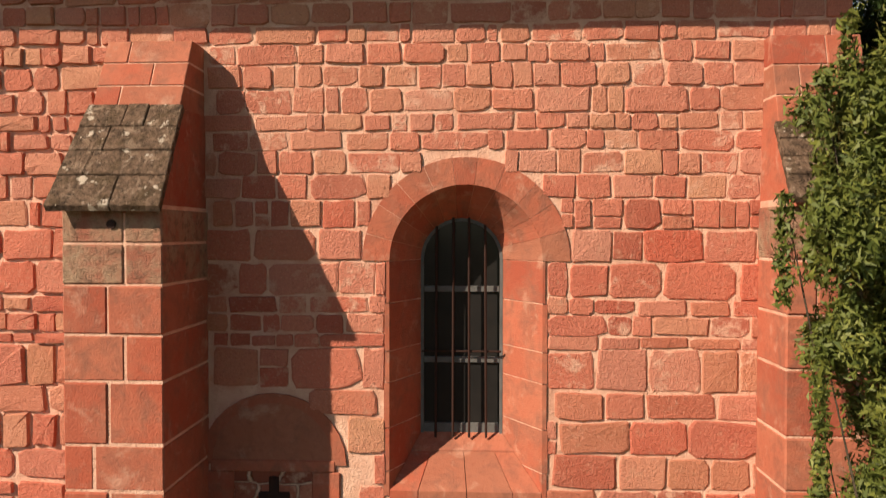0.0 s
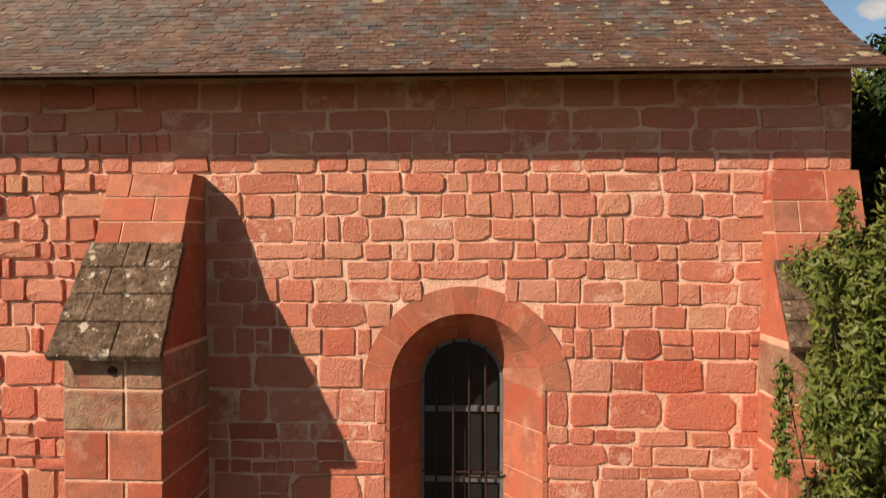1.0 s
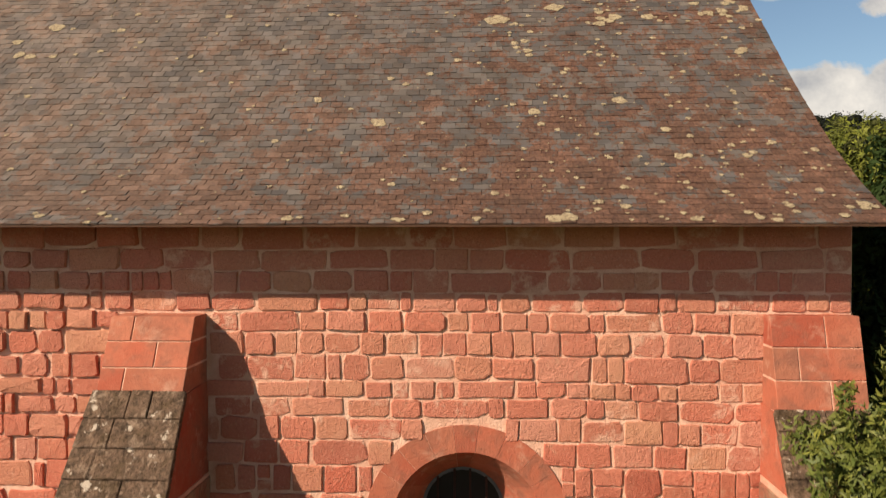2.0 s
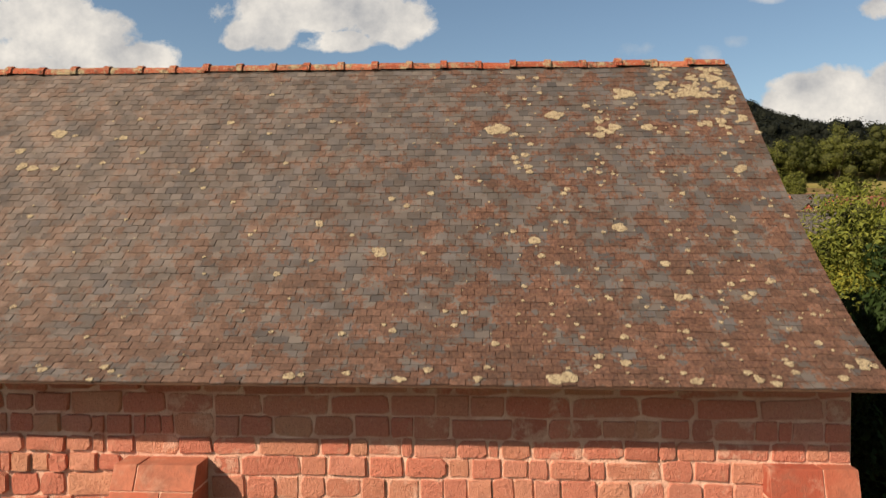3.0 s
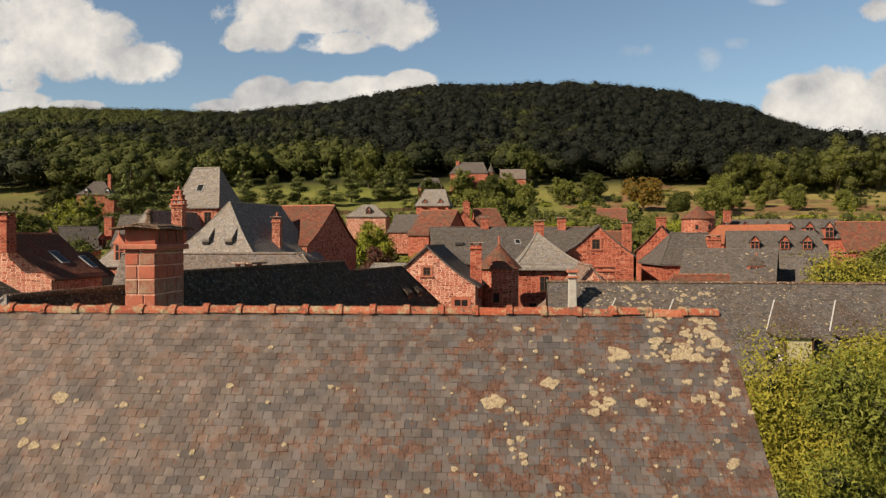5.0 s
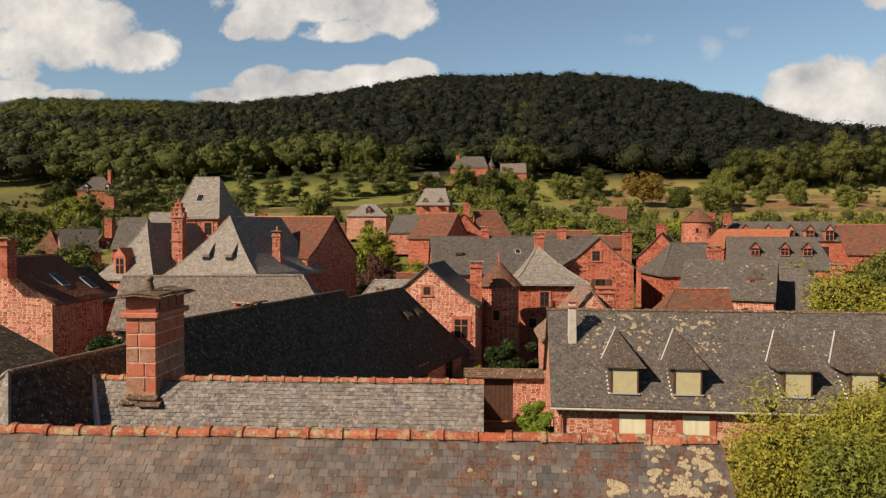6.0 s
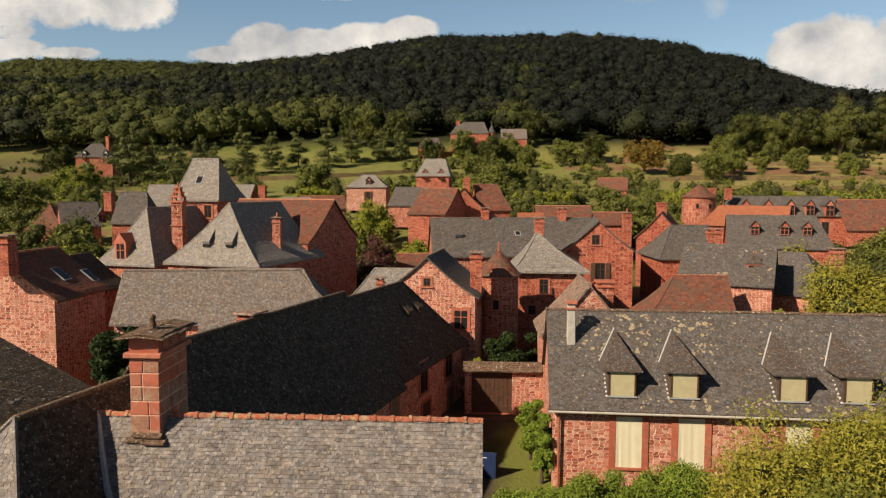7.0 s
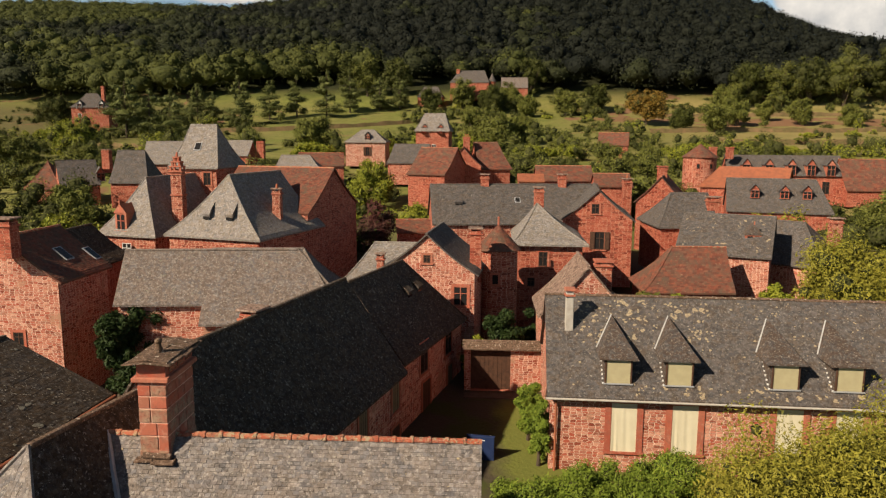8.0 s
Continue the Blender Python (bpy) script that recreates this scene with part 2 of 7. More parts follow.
def masonry(stone_w, stone_h, a, b, joint, plaster=0.0, seam=0.017):
    """Coursed rubble on walls seen from afar."""
    def build(n):
        co = n.add("ShaderNodeTexCoord")
        s = n.add("ShaderNodeSeparateXYZ", {0: co.outputs["Object"]})
        nn = n.add("ShaderNodeSeparateXYZ", {0: co.outputs["Normal"]})
        side = n.math("GREATER_THAN", n.math("ABSOLUTE", nn.outputs[0]), 0.6)
        along = n.add("ShaderNodeMix", {0: side, 2: s.outputs[0], 3: s.outputs[1]}).outputs[0]
        p = place(n)
        shift = n.math("MULTIPLY", n.math("SUBTRACT", n.noise(p, 3.2, 3.0, 0.6), 0.5), 0.22)
        shift2 = n.math("MULTIPLY", n.math("SUBTRACT", n.noise(p, 1.6, 3.0, 0.6), 0.5), 0.16)
        at = n.add("ShaderNodeCombineXYZ", {0: n.math("DIVIDE", n.math("ADD", along, shift), stone_w), 1: n.math("DIVIDE", n.math("ADD", s.outputs[2], shift2), stone_h)}).outputs[0]
        cell = n.add("ShaderNodeTexVoronoi", {"Vector": at, "Scale": 1.0, "Randomness": 0.55}, feature="F1")
        rim = n.add("ShaderNodeTexVoronoi", {"Vector": at, "Scale": 1.0, "Randomness": 0.55}, feature="DISTANCE_TO_EDGE").outputs["Distance"]
        pick = n.add("ShaderNodeSeparateXYZ", {0: cell.outputs["Color"]}).outputs[0]
        dim = tuple(q * 0.52 for q in a)
        half = tuple((q + t) / 2 for q, t in zip(a, b))
        c = tone(n, pick, 1.0, a, half, dim, b, a, half, b, dim, half)
        gap = n.ramp(n.math("ADD", rim, n.math("MULTIPLY", n.math("SUBTRACT", n.noise(p, 11.0, 4.0, 0.7), 0.5), 0.10)), seam * 2.6, seam * 0.9)
        c = n.mix(n.math("MULTIPLY", n.ramp(n.noise(p, 0.7, 5.0), 0.4, 0.7), 0.35), c, a)
        c = n.mix(n.math("MULTIPLY", n.ramp(n.noise(p, 14.0, 4.0, 0.7), 0.52, 0.66), 0.45), c, dim)
        c = n.mix(n.math("MULTIPLY", gap, 0.95), c, joint)
        c = n.mix(n.math("MULTIPLY", n.ramp(n.noise(p, 2.4, 5.0, 0.7), 0.60, 0.68), 0.5), c, joint)
        if plaster:
            c = n.mix(n.ramp(n.noise(p, 0.9, 5.0), 0.62 - plaster, 0.7 - plaster), c, (0.42, 0.22, 0.14))
        h = n.math("SUBTRACT", n.math("MULTIPLY", n.noise(p, 9.0, 4.0), 0.7), gap)
        return c, 0.92, h, 0.03
    return build


def plain(c, rough=0.7, c2=None, scale=6.0, bump=0.004):
    def build(n):
        p = place(n)
        col = n.mix(n.ramp(n.noise(p, scale, 5.0, 0.6), 0.3, 0.75), c, c2 or tuple(v * 0.7 for v in c))
        return col, rough, n.noise(p, scale * 6, 4.0), bump
    return build


def leafy(c, c2, c3, big=0.25, rough=0.0, grain=0.8):
    """Leaves: each its own green, larger drifts of tone; rough: relief of dense crowns, in metres."""
    def build(n):
        p = place(n)
        col = n.mix(island(n), c, c2)
        col = n.mix(n.ramp(n.noise(p, big, 4.0), 0.4, 0.65), col, c3)
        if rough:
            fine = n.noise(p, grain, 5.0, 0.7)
            # hollows of the relief get a darker green, painted shade between leaves
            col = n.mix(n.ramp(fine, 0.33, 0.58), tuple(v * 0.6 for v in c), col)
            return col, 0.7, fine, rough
        return col, 0.6, None, 0
    return build


def ground_look(n):
    p = place(n)
    s = n.add("ShaderNodeSeparateXYZ", {0: p})
    grass = n.mix(n.ramp(n.noise(p, 0.05, 6.0, 0.62), 0.35, 0.65), (0.15, 0.165, 0.034), (0.21, 0.185, 0.058))
    grass = n.mix(n.math("MULTIPLY", n.ramp(n.noise(p, 0.35, 6.0, 0.65), 0.45, 0.7), 0.6), grass, (0.075, 0.085, 0.022))
    grass = n.mix(n.math("MULTIPLY", n.ramp(n.noise(p, 1.8, 5.0, 0.7), 0.5, 0.8), 0.5), grass, (0.05, 0.06, 0.018))
    dry = n.mix(n.ramp(n.noise(p, 0.09, 6.0, 0.65), 0.4, 0.65), (0.27, 0.205, 0.08), (0.17, 0.15, 0.045))
    east = n.ramp(s.outputs[0], 25.0, 60.0)
    grass = n.mix(n.math("MULTIPLY", east, 0.75), grass, dry)
    west = n.math("MULTIPLY", n.ramp(s.outputs[0], -72.0, -98.0), n.ramp(s.outputs[1], 262.0, 246.0))
    grass = n.mix(n.math("MULTIPLY", west, 0.85), grass, n.mix(n.noise(p, 0.2, 5.0, 0.65), (0.15, 0.115, 0.05), (0.06, 0.06, 0.022)))
    earth = n.mix(n.noise(p, 0.8, 5.0), (0.24, 0.115, 0.065), (0.16, 0.08, 0.05))
    paving = n.mix(n.noise(p, 3.0, 5.0), (0.085, 0.065, 0.042), (0.055, 0.045, 0.028))
    paving = n.mix(n.ramp(n.noise(p, 0.35, 5.0), 0.5, 0.6), paving, (0.06, 0.065, 0.02))
    lawn = n.math("MULTIPLY", n.ramp(n.math("ADD", s.outputs[0], n.math("MULTIPLY", n.math("SUBTRACT", n.noise(p, 0.9, 4.0), 0.5), 1.6)), 0.6, 1.5), n.ramp(s.outputs[1], 37.5, 35.5))
    paving = n.mix(lawn, paving, n.mix(n.noise(p, 6.0, 5.0, 0.7), (0.105, 0.12, 0.024), (0.17, 0.17, 0.04)))
    bare = n.ramp(n.math("ADD", n.noise(p, 0.045, 5.0, 0.65, 1.2), n.math("MULTIPLY", n.math("MULTIPLY", east, n.ramp(n.math("ABSOLUTE", n.math("SUBTRACT", s.outputs[1], 224.0)), 16.0, 4.0)), 0.16)), 0.59, 0.63)
    far = n.ramp(s.outputs[1], 66.0, 90.0)
    c = n.mix(far, paving, n.mix(n.math("MULTIPLY", bare, 0.85), grass, earth))
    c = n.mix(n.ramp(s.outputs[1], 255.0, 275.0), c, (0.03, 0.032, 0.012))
    return c, 0.95, n.noise(p, 5.0, 5.0), 0.05


def glassy(n):
    p = place(n)
    return n.mix(n.noise(p, 4.0, 3.0), (0.010, 0.011, 0.012), (0.03, 0.026, 0.024)), 0.12, None, 0


STONE, STONES = material("stone", stone_piece(True)), material("stone_joined", stone_piece(False))
MORTAR, ASHLAR = material("lime mortar", mortar), material("dressed red sandstone", ashlar)
MOSS = ((0.060, 0.050, 0.036), (0.150, 0.115, 0.080))
SLATE = material("slate", slate(0.88, 0.02, 0.092, False, 0.07, RUST, 0.21))
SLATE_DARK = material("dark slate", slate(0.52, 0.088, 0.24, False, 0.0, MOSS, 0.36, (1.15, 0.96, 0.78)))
SLATE_PALE = material("weathered slate", slate(1.8, 0.075, 0.12, False, 0.0, ((0.085, 0.072, 0.060), (0.15, 0.125, 0.10)), 0.13, (1.03, 0.99, 0.92)))
SLATE_OLD = material("old grey slate", slate(1.55, 0.085, 0.115, False, 0.0, ((0.10, 0.086, 0.074), (0.17, 0.146, 0.126)), 0.24, (1.02, 0.97, 0.93)))
SLATE_BROWN = material("brown weathered slate", slate(1.3, 0.085, 0.20, False, 0.0, ((0.085, 0.068, 0.056), (0.16, 0.128, 0.106)), 0.15, (1.06, 0.96, 0.90)))
SLATE_RUST = material("rusty smooth slate", slate(0.8, 0.09, 0.22, False, 0.0, ((0.085, 0.058, 0.042), (0.17, 0.12, 0.085)), 0.26))
SLATE_FINE = material("smooth slate", slate(0.82, 0.07, 0.11, False, 0.0, ((0.085, 0.066, 0.052), (0.16, 0.125, 0.095)), 0.16, (1.04, 0.99, 0.95)))
SLATE_ONE = material("single slate", slate(0.88, 0.02, 0.092, True, 0.07, RUST, 0.21))
def ridge_look(n):
    p = place(n)
    c = tone(n, n.add("ShaderNodeObjectInfo").outputs["Random"], 1.0, (0.40, 0.10, 0.05), (0.30, 0.085, 0.05), (0.44, 0.14, 0.075), (0.26, 0.10, 0.06))
    c = n.mix(n.ramp(n.noise(p, 6.0, 5.0, 0.7), 0.50, 0.60), c, (0.36, 0.28, 0.17))
    c = n.mix(n.ramp(n.noise(n.vec("ADD", p, (4.0, 1.0, 7.0)), 9.0, 5.0, 0.7), 0.54, 0.64), c, (0.10, 0.065, 0.045))
    c = n.mix(n.math("MULTIPLY", n.ramp(n.noise(p, 32.0, 4.0, 0.7), 0.55, 0.7), 0.6), c, (0.50, 0.42, 0.29))
    return c, 0.92, n.math("ADD", n.noise(p, 40.0, 4.0, 0.7), n.noise(p, 12.0, 3.0)), 0.02


RIDGE = material("lichened ridge tile", ridge_look)
def lauze_look(n):
    p = place(n)
    c = n.mix(island(n), (0.17, 0.105, 0.078), (0.30, 0.20, 0.152))
    c = n.mix(n.ramp(n.noise(p, 7.0, 5.0, 0.75), 0.48, 0.60), c, (0.085, 0.058, 0.042))
    c = n.mix(n.ramp(n.noise(n.vec("ADD", p, (3.0, 1.0, 2.0)), 9.0, 5.0, 0.75), 0.56, 0.64), c, (0.44, 0.34, 0.27))
    return c, 0.95, n.noise(p, 20.0, 5.0, 0.7), 0.03


LAUZE = material("stone slate", lauze_look)
def old_lauze(n):
    p = place(n)
    c = n.mix(n.ramp(n.noise(p, 14.0, 5.0, 0.7), 0.35, 0.65), (0.065, 0.043, 0.030), (0.23, 0.145, 0.098))
    c = n.mix(n.math("MULTIPLY", n.ramp(n.noise(p, 11.0, 6.0, 0.7, 0.6), 0.54, 0.64), 0.8), c, (0.33, 0.23, 0.165))
    c = n.mix(n.math("MULTIPLY", n.ramp(n.noise(n.vec("ADD", p, (9.0, 4.0, 2.0)), 4.5, 4.0, 0.6), 0.52, 0.62), 0.7), c, (0.085, 0.055, 0.030))
    c = n.mix(n.ramp(n.noise(n.vec("ADD", p, (3.0, 1.0, 2.0)), 8.0, 5.0, 0.65), 0.61, 0.65), c, (0.56, 0.46, 0.37))
    return c, 0.95, n.math("ADD", n.noise(p, 30.0, 5.0, 0.7), n.noise(p, 9.0, 4.0)), 0.04


LAUZE_OLD = material("mossy stone slate", old_lauze)


def washed_stone(n):
    p = place(n)
    c = n.mix(n.ramp(n.noise(p, 5.0, 5.0, 0.65), 0.38, 0.62), (0.34, 0.13, 0.085), (0.36, 0.235, 0.155))
    c = n.mix(n.math("MULTIPLY", n.ramp(n.noise(p, 14.0, 5.0, 0.7), 0.5, 0.65), 0.7), c, (0.16, 0.095, 0.065))
    return c, 0.95, n.math("ADD", n.noise(p, 60.0, 4.0, 0.7), n.noise(p, 14.0, 3.0)), 0.016


WASHED = material("lichen-washed sandstone", washed_stone)
TILE = material("clay tile", tiles)
TILE_RED = material("red clay tile", plain((0.36, 0.12, 0.06), 0.85, (0.22, 0.085, 0.05), 2.0, 0.01))
WALL = material("red rubble masonry", masonry(0.30, 0.15, (0.27, 0.060, 0.036), (0.53, 0.21, 0.13), (0.66, 0.42, 0.30), 0.0, 0.024))
WALL_PALE = material("pale red rubble masonry", masonry(0.25, 0.125, (0.38, 0.090, 0.053), (0.63, 0.33, 0.225), (0.76, 0.54, 0.41), 0.02, 0.03))
WALL_RED = material("rendered red wall", masonry(0.32, 0.16, (0.31, 0.068, 0.040), (0.47, 0.155, 0.092), (0.56, 0.29, 0.195), 0.0, 0.02))
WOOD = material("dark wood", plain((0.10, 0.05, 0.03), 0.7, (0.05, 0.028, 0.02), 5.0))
CREAM = material("cream paint", plain((0.62, 0.56, 0.40), 0.6, (0.55, 0.49, 0.34), 2.0))
BLIND = material("olive blind", plain((0.43, 0.375, 0.22), 0.7, (0.36, 0.31, 0.18), 3.0))
WHITE = material("white paint", plain((0.72, 0.70, 0.66), 0.6, (0.6, 0.58, 0.54), 3.0))
ZINC = material("zinc", plain((0.36, 0.36, 0.36), 0.45, (0.27, 0.27, 0.27), 4.0))
IRON = material("rusty iron", plain((0.05, 0.022, 0.016), 0.8, (0.025, 0.016, 0.014), 20.0))
DULL_ZINC = material("dull zinc", plain((0.15, 0.145, 0.14), 0.6, (0.09, 0.088, 0.085), 6.0))
GLASS = material("dark window glass", glassy)
def lichen_look(n):
    p = place(n)
    c = n.mix(n.ramp(n.noise(p, 18.0, 4.0), 0.35, 0.65), (0.42, 0.34, 0.215), (0.29, 0.225, 0.14))
    c = n.mix(n.ramp(n.noise(p, 48.0, 5.0, 0.7), 0.50, 0.60), c, (0.17, 0.12, 0.085))
    return c, 0.95, n.noise(p, 60.0, 4.0), 0.01


LICHEN = material("lichen", lichen_look)
LICHEN_GREY = material("grey lichen", plain((0.24, 0.22, 0.17), 0.95, (0.13, 0.115, 0.09), 14.0, 0.01))
LEAF = material("leaf", leafy((0.070, 0.082, 0.016), (0.175, 0.172, 0.036), (0.115, 0.122, 0.024), 0.35))
LEAF_LIGHT = material("light leaf", leafy((0.10, 0.13, 0.013), (0.30, 0.29, 0.032), (0.19, 0.20, 0.022), 0.5))
LEAF_BUSH = material("bright bush leaf", leafy((0.070, 0.120, 0.014), (0.225, 0.270, 0.034), (0.135, 0.180, 0.022), 0.5))
LEAF_GARDEN = material("garden leaf", leafy((0.060, 0.078, 0.013), (0.185, 0.185, 0.030), (0.115, 0.125, 0.020), 0.45))
# hill woods in three tones, with cloud shade and sunlight painted into them
LEAF_CLOUDED = material("cloud-shaded forest leaf", leafy((0.010, 0.012, 0.008), (0.017, 0.019, 0.011), (0.013, 0.015, 0.009), 0.02, 0.6))
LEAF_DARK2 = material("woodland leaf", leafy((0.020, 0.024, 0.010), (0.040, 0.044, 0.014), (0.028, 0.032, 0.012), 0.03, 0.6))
LEAF_SUNLIT = material("woodland leaf painted sunlit", leafy((0.042, 0.049, 0.012), (0.096, 0.100, 0.021), (0.066, 0.072, 0.016), 0.03, 0.6))
LEAF_PINE = material("pine needle", leafy((0.052, 0.064, 0.018), (0.135, 0.140, 0.038), (0.09, 0.098, 0.028), 0.25))
LEAF_GLOSSY = material("glossy leaf", leafy((0.040, 0.058, 0.010), (0.185, 0.185, 0.032), (0.085, 0.105, 0.018), 2.5))
LEAF_FEATHER = material("feathery leaf", leafy((0.125, 0.125, 0.015), (0.30, 0.26, 0.036), (0.20, 0.18, 0.024), 0.9))
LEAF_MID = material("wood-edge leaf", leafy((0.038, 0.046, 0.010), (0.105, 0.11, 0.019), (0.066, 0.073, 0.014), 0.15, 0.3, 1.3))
LEAF_IVY = material("dark ivy leaf", leafy((0.014, 0.026, 0.008), (0.036, 0.054, 0.013), (0.022, 0.037, 0.009), 0.8))
SHUTTER = material("olive shutter paint", plain((0.20, 0.15, 0.085), 0.7, (0.15, 0.11, 0.065), 4.0))
PAVING = material("worn paving", plain((0.12, 0.085, 0.06), 0.9, (0.07, 0.05, 0.035), 3.0, 0.01))
LEAD = material("weathered lead", plain((0.50, 0.49, 0.47), 0.6, (0.36, 0.35, 0.33), 5.0))
PALE_STONE = material("pale rendered stone", plain((0.46, 0.42, 0.36), 0.9, (0.33, 0.29, 0.24), 4.0, 0.01))
BLUE = material("blue enamel", plain((0.02, 0.035, 0.10), 0.4, (0.015, 0.025, 0.07), 3.0))
BANK = material("dry bank", plain((0.20, 0.125, 0.065), 0.95, (0.085, 0.075, 0.028), 0.5, 0.05))
LEAF_GOLD = material("autumn leaf", leafy((0.17, 0.095, 0.016), (0.19, 0.125, 0.022), (0.14, 0.085, 0.016), 0.25))
LEAF_RED = material("purple leaf", leafy((0.09, 0.03, 0.03), (0.14, 0.05, 0.04), (0.07, 0.035, 0.025)))
# twiggy crown insides, with the shade among the leaves painted in
CROWN_SHADE = material("shade-dark crown inside", plain((0.062, 0.064, 0.020), 0.95, (0.038, 0.040, 0.014), 4.0, 0.05))
BARK = material("bark", plain((0.10, 0.075, 0.05), 0.95, (0.05, 0.038, 0.028), 8.0, 0.02))
GROUND = material("ground", ground_look)

# ---- mesh helpers ----
def thing(name, label, category, m=None, group="", kind=""):
    ob = new(name)
    ob.empty_display_size = 0.3
    if m is not None:
        ob.matrix_basis = m
    return tagged(ob, label, category, group, kind)


def mesh_part(name, verts, faces, mat, parent=None, label="", smooth=False):
    me = bpy.data.meshes.new(name)
    me.from_pydata([tuple(v) for v in verts], [], [tuple(f) for f in faces])
    me.materials.append(mat)
    if smooth:
        me.polygons.foreach_set("use_smooth", [True] * len(me.polygons))
    me.update()
    ob = new(name, me)
    ob.parent = parent
    if label:
        ob["label"] = label
    return ob


def array_mesh(name, verts, tris, mat, parent=None):
    """A mesh from numpy arrays of points and corners (equal-sided faces)."""
    me = bpy.data.meshes.new(name)
    n, k = tris.shape
    me.vertices.add(len(verts))
    me.vertices.foreach_set("co", verts.astype(np.float32).ravel())
    me.loops.add(n * k)
    me.loops.foreach_set("vertex_index", tris.astype(np.int32).ravel())
    me.polygons.add(n)
    me.polygons.foreach_set("loop_start", np.arange(0, n * k, k, dtype=np.int32))
    me.polygons.foreach_set("use_smooth", np.zeros(n, bool))
    me.materials.append(mat)
    me.update(calc_edges=True)
    me.validate()
    ob = new(name, me)
    ob.parent = parent
    return ob


def part(name, bm, mat, parent=None, label=""):
    me = bpy.data.meshes.new(name)
    bmesh.ops.recalc_face_normals(bm, faces=bm.faces)
    bm.to_mesh(me)
    bm.free()
    me.materials.append(mat)
    ob = new(name, me)
    ob.parent = parent
    if label:
        ob["label"] = label
    return ob


def box_into(bm, x0, x1, y0, y1, z0, z1, bevel=0.0, taper=0.0, m=None):
    t = taper
    co = [(x0, y0, z0), (x1, y0, z0), (x1, y1, z0), (x0, y1, z0), (x0 + t, y0 + t, z1), (x1 - t, y0 + t, z1), (x1 - t, y1 - t, z1), (x0 + t, y1 - t, z1)]
    vs = [bm.verts.new(m @ Vector(c) if m else c) for c in co]
    fs = [bm.faces.new([vs[i] for i in f]) for f in ((3, 2, 1, 0), (4, 5, 6, 7), (0, 1, 5, 4), (1, 2, 6, 5), (2, 3, 7, 6), (3, 0, 4, 7))]
    if bevel:
        es = list({e for f in fs for e in f.edges})
        bmesh.ops.bevel(bm, geom=es, offset=bevel, segments=1, affect="EDGES", clamp_overlap=True)


def box(name, x0, x1, y0, y1, z0, z1, mat, parent=None, bevel=0.0, taper=0.0, label="", m=None):
    bm = bmesh.new()
    box_into(bm, x0, x1, y0, y1, z0, z1, bevel, taper, m)
    return part(name, bm, mat, parent, label)


def prism(name, outline, y0, y1, mat, parent=None, label=""):
    """An outline in x and z, drawn out from y0 to y1."""
    n = len(outline)
    v = [(x, y0, z) for x, z in outline] + [(x, y1, z) for x, z in outline]
    f = [tuple(range(n)), tuple(range(2 * n - 1, n - 1, -1))] + [(i, n + i, n + (i + 1) % n, (i + 1) % n) for i in range(n)]
    bm = bmesh.new()
    vs = [bm.verts.new(c) for c in v]
    for q in f:
        bm.faces.new([vs[i] for i in q])
    return part(name, bm, mat, parent, label)


rng = np.random.default_rng(5)


def slate_rows(p0, p1, q0, q1, row, width, thick, rough=0.6, lift=0.0, closed=True, phase=0):
    """Overlapping slates on the slope between an eave p0-p1 and a ridge q0-q1: points (n, 6, 3)."""
    p0, p1, q0, q1 = (np.array(c, float) for c in (p0, p1, q0, q1))
    up = ((q0 + q1) / 2 - (p0 + p1) / 2)
    length = np.linalg.norm(up)
    normal = np.cross(p1 - p0, up)
    normal /= np.linalg.norm(normal)
    if normal[2] < 0:
        normal = -normal
    rows = max(1, int(length / row))
    out = []
    for i in range(rows):
        a, b = i / rows, (i + 1.55) / rows
        if np.allclose(q0, q1) or closed:
            b = min(1.0, b)
        l0, r0 = p0 + (q0 - p0) * a, p1 + (q1 - p1) * a
        l1, r1 = p0 + (q0 - p0) * b, p1 + (q1 - p1) * b
        wide = np.linalg.norm(r0 - l0)
        count = max(1, int(round(wide / width)))
        s = (np.arange(count + 1) + rng.uniform(-0.2, 0.2, count + 1) * min(1.0, rough) + (0.5 if (i + phase) % 2 else 0.0)) / count
        s[0], s[-1] = 0.0, 1.0
        s = np.clip(s, 0, 1)
        for k in range(count):
            g = 0.022 / count
            u0, u1 = s[k] + g, s[k + 1] - g
            if u1 - u0 < 0.15 / count:
                continue
            drop = rng.uniform(-0.10, 0.10) * row * rough
            d = -up / length * drop
            t = thick * rng.uniform(0.6, 1.5)
            tilt = rng.uniform(-0.4, 0.4) * thick * rough
            a0, a1 = l0 + (r0 - l0) * u0 - d, l0 + (r0 - l0) * u1 - d
            c0, c1 = l1 + (r1 - l1) * np.clip(u0, 0, 1), l1 + (r1 - l1) * np.clip(u1, 0, 1)
            base = normal * lift
            out.append((a0 + base, a1 + base, a0 + base + normal * (t + tilt), a1 + base + normal * (t - tilt), c0 + base + normal * 0.003, c1 + base + normal * 0.003))
    return np.array(out)


def slates_mesh(name, sets, mat, parent):
    pts = np.concatenate([s.reshape(-1, 3) for s in sets])
    n = len(pts) // 6
    tris = np.array([[2, 3, 5], [2, 5, 4], [0, 1, 3], [0, 3, 2], [0, 2, 4], [1, 5, 3]])
    faces = (np.arange(n)[:, None, None] * 6 + tris[None]).reshape(-1, 3)
    ob = array_mesh(name, pts, faces, mat, parent)
    return tagged(ob, kind="stuff")


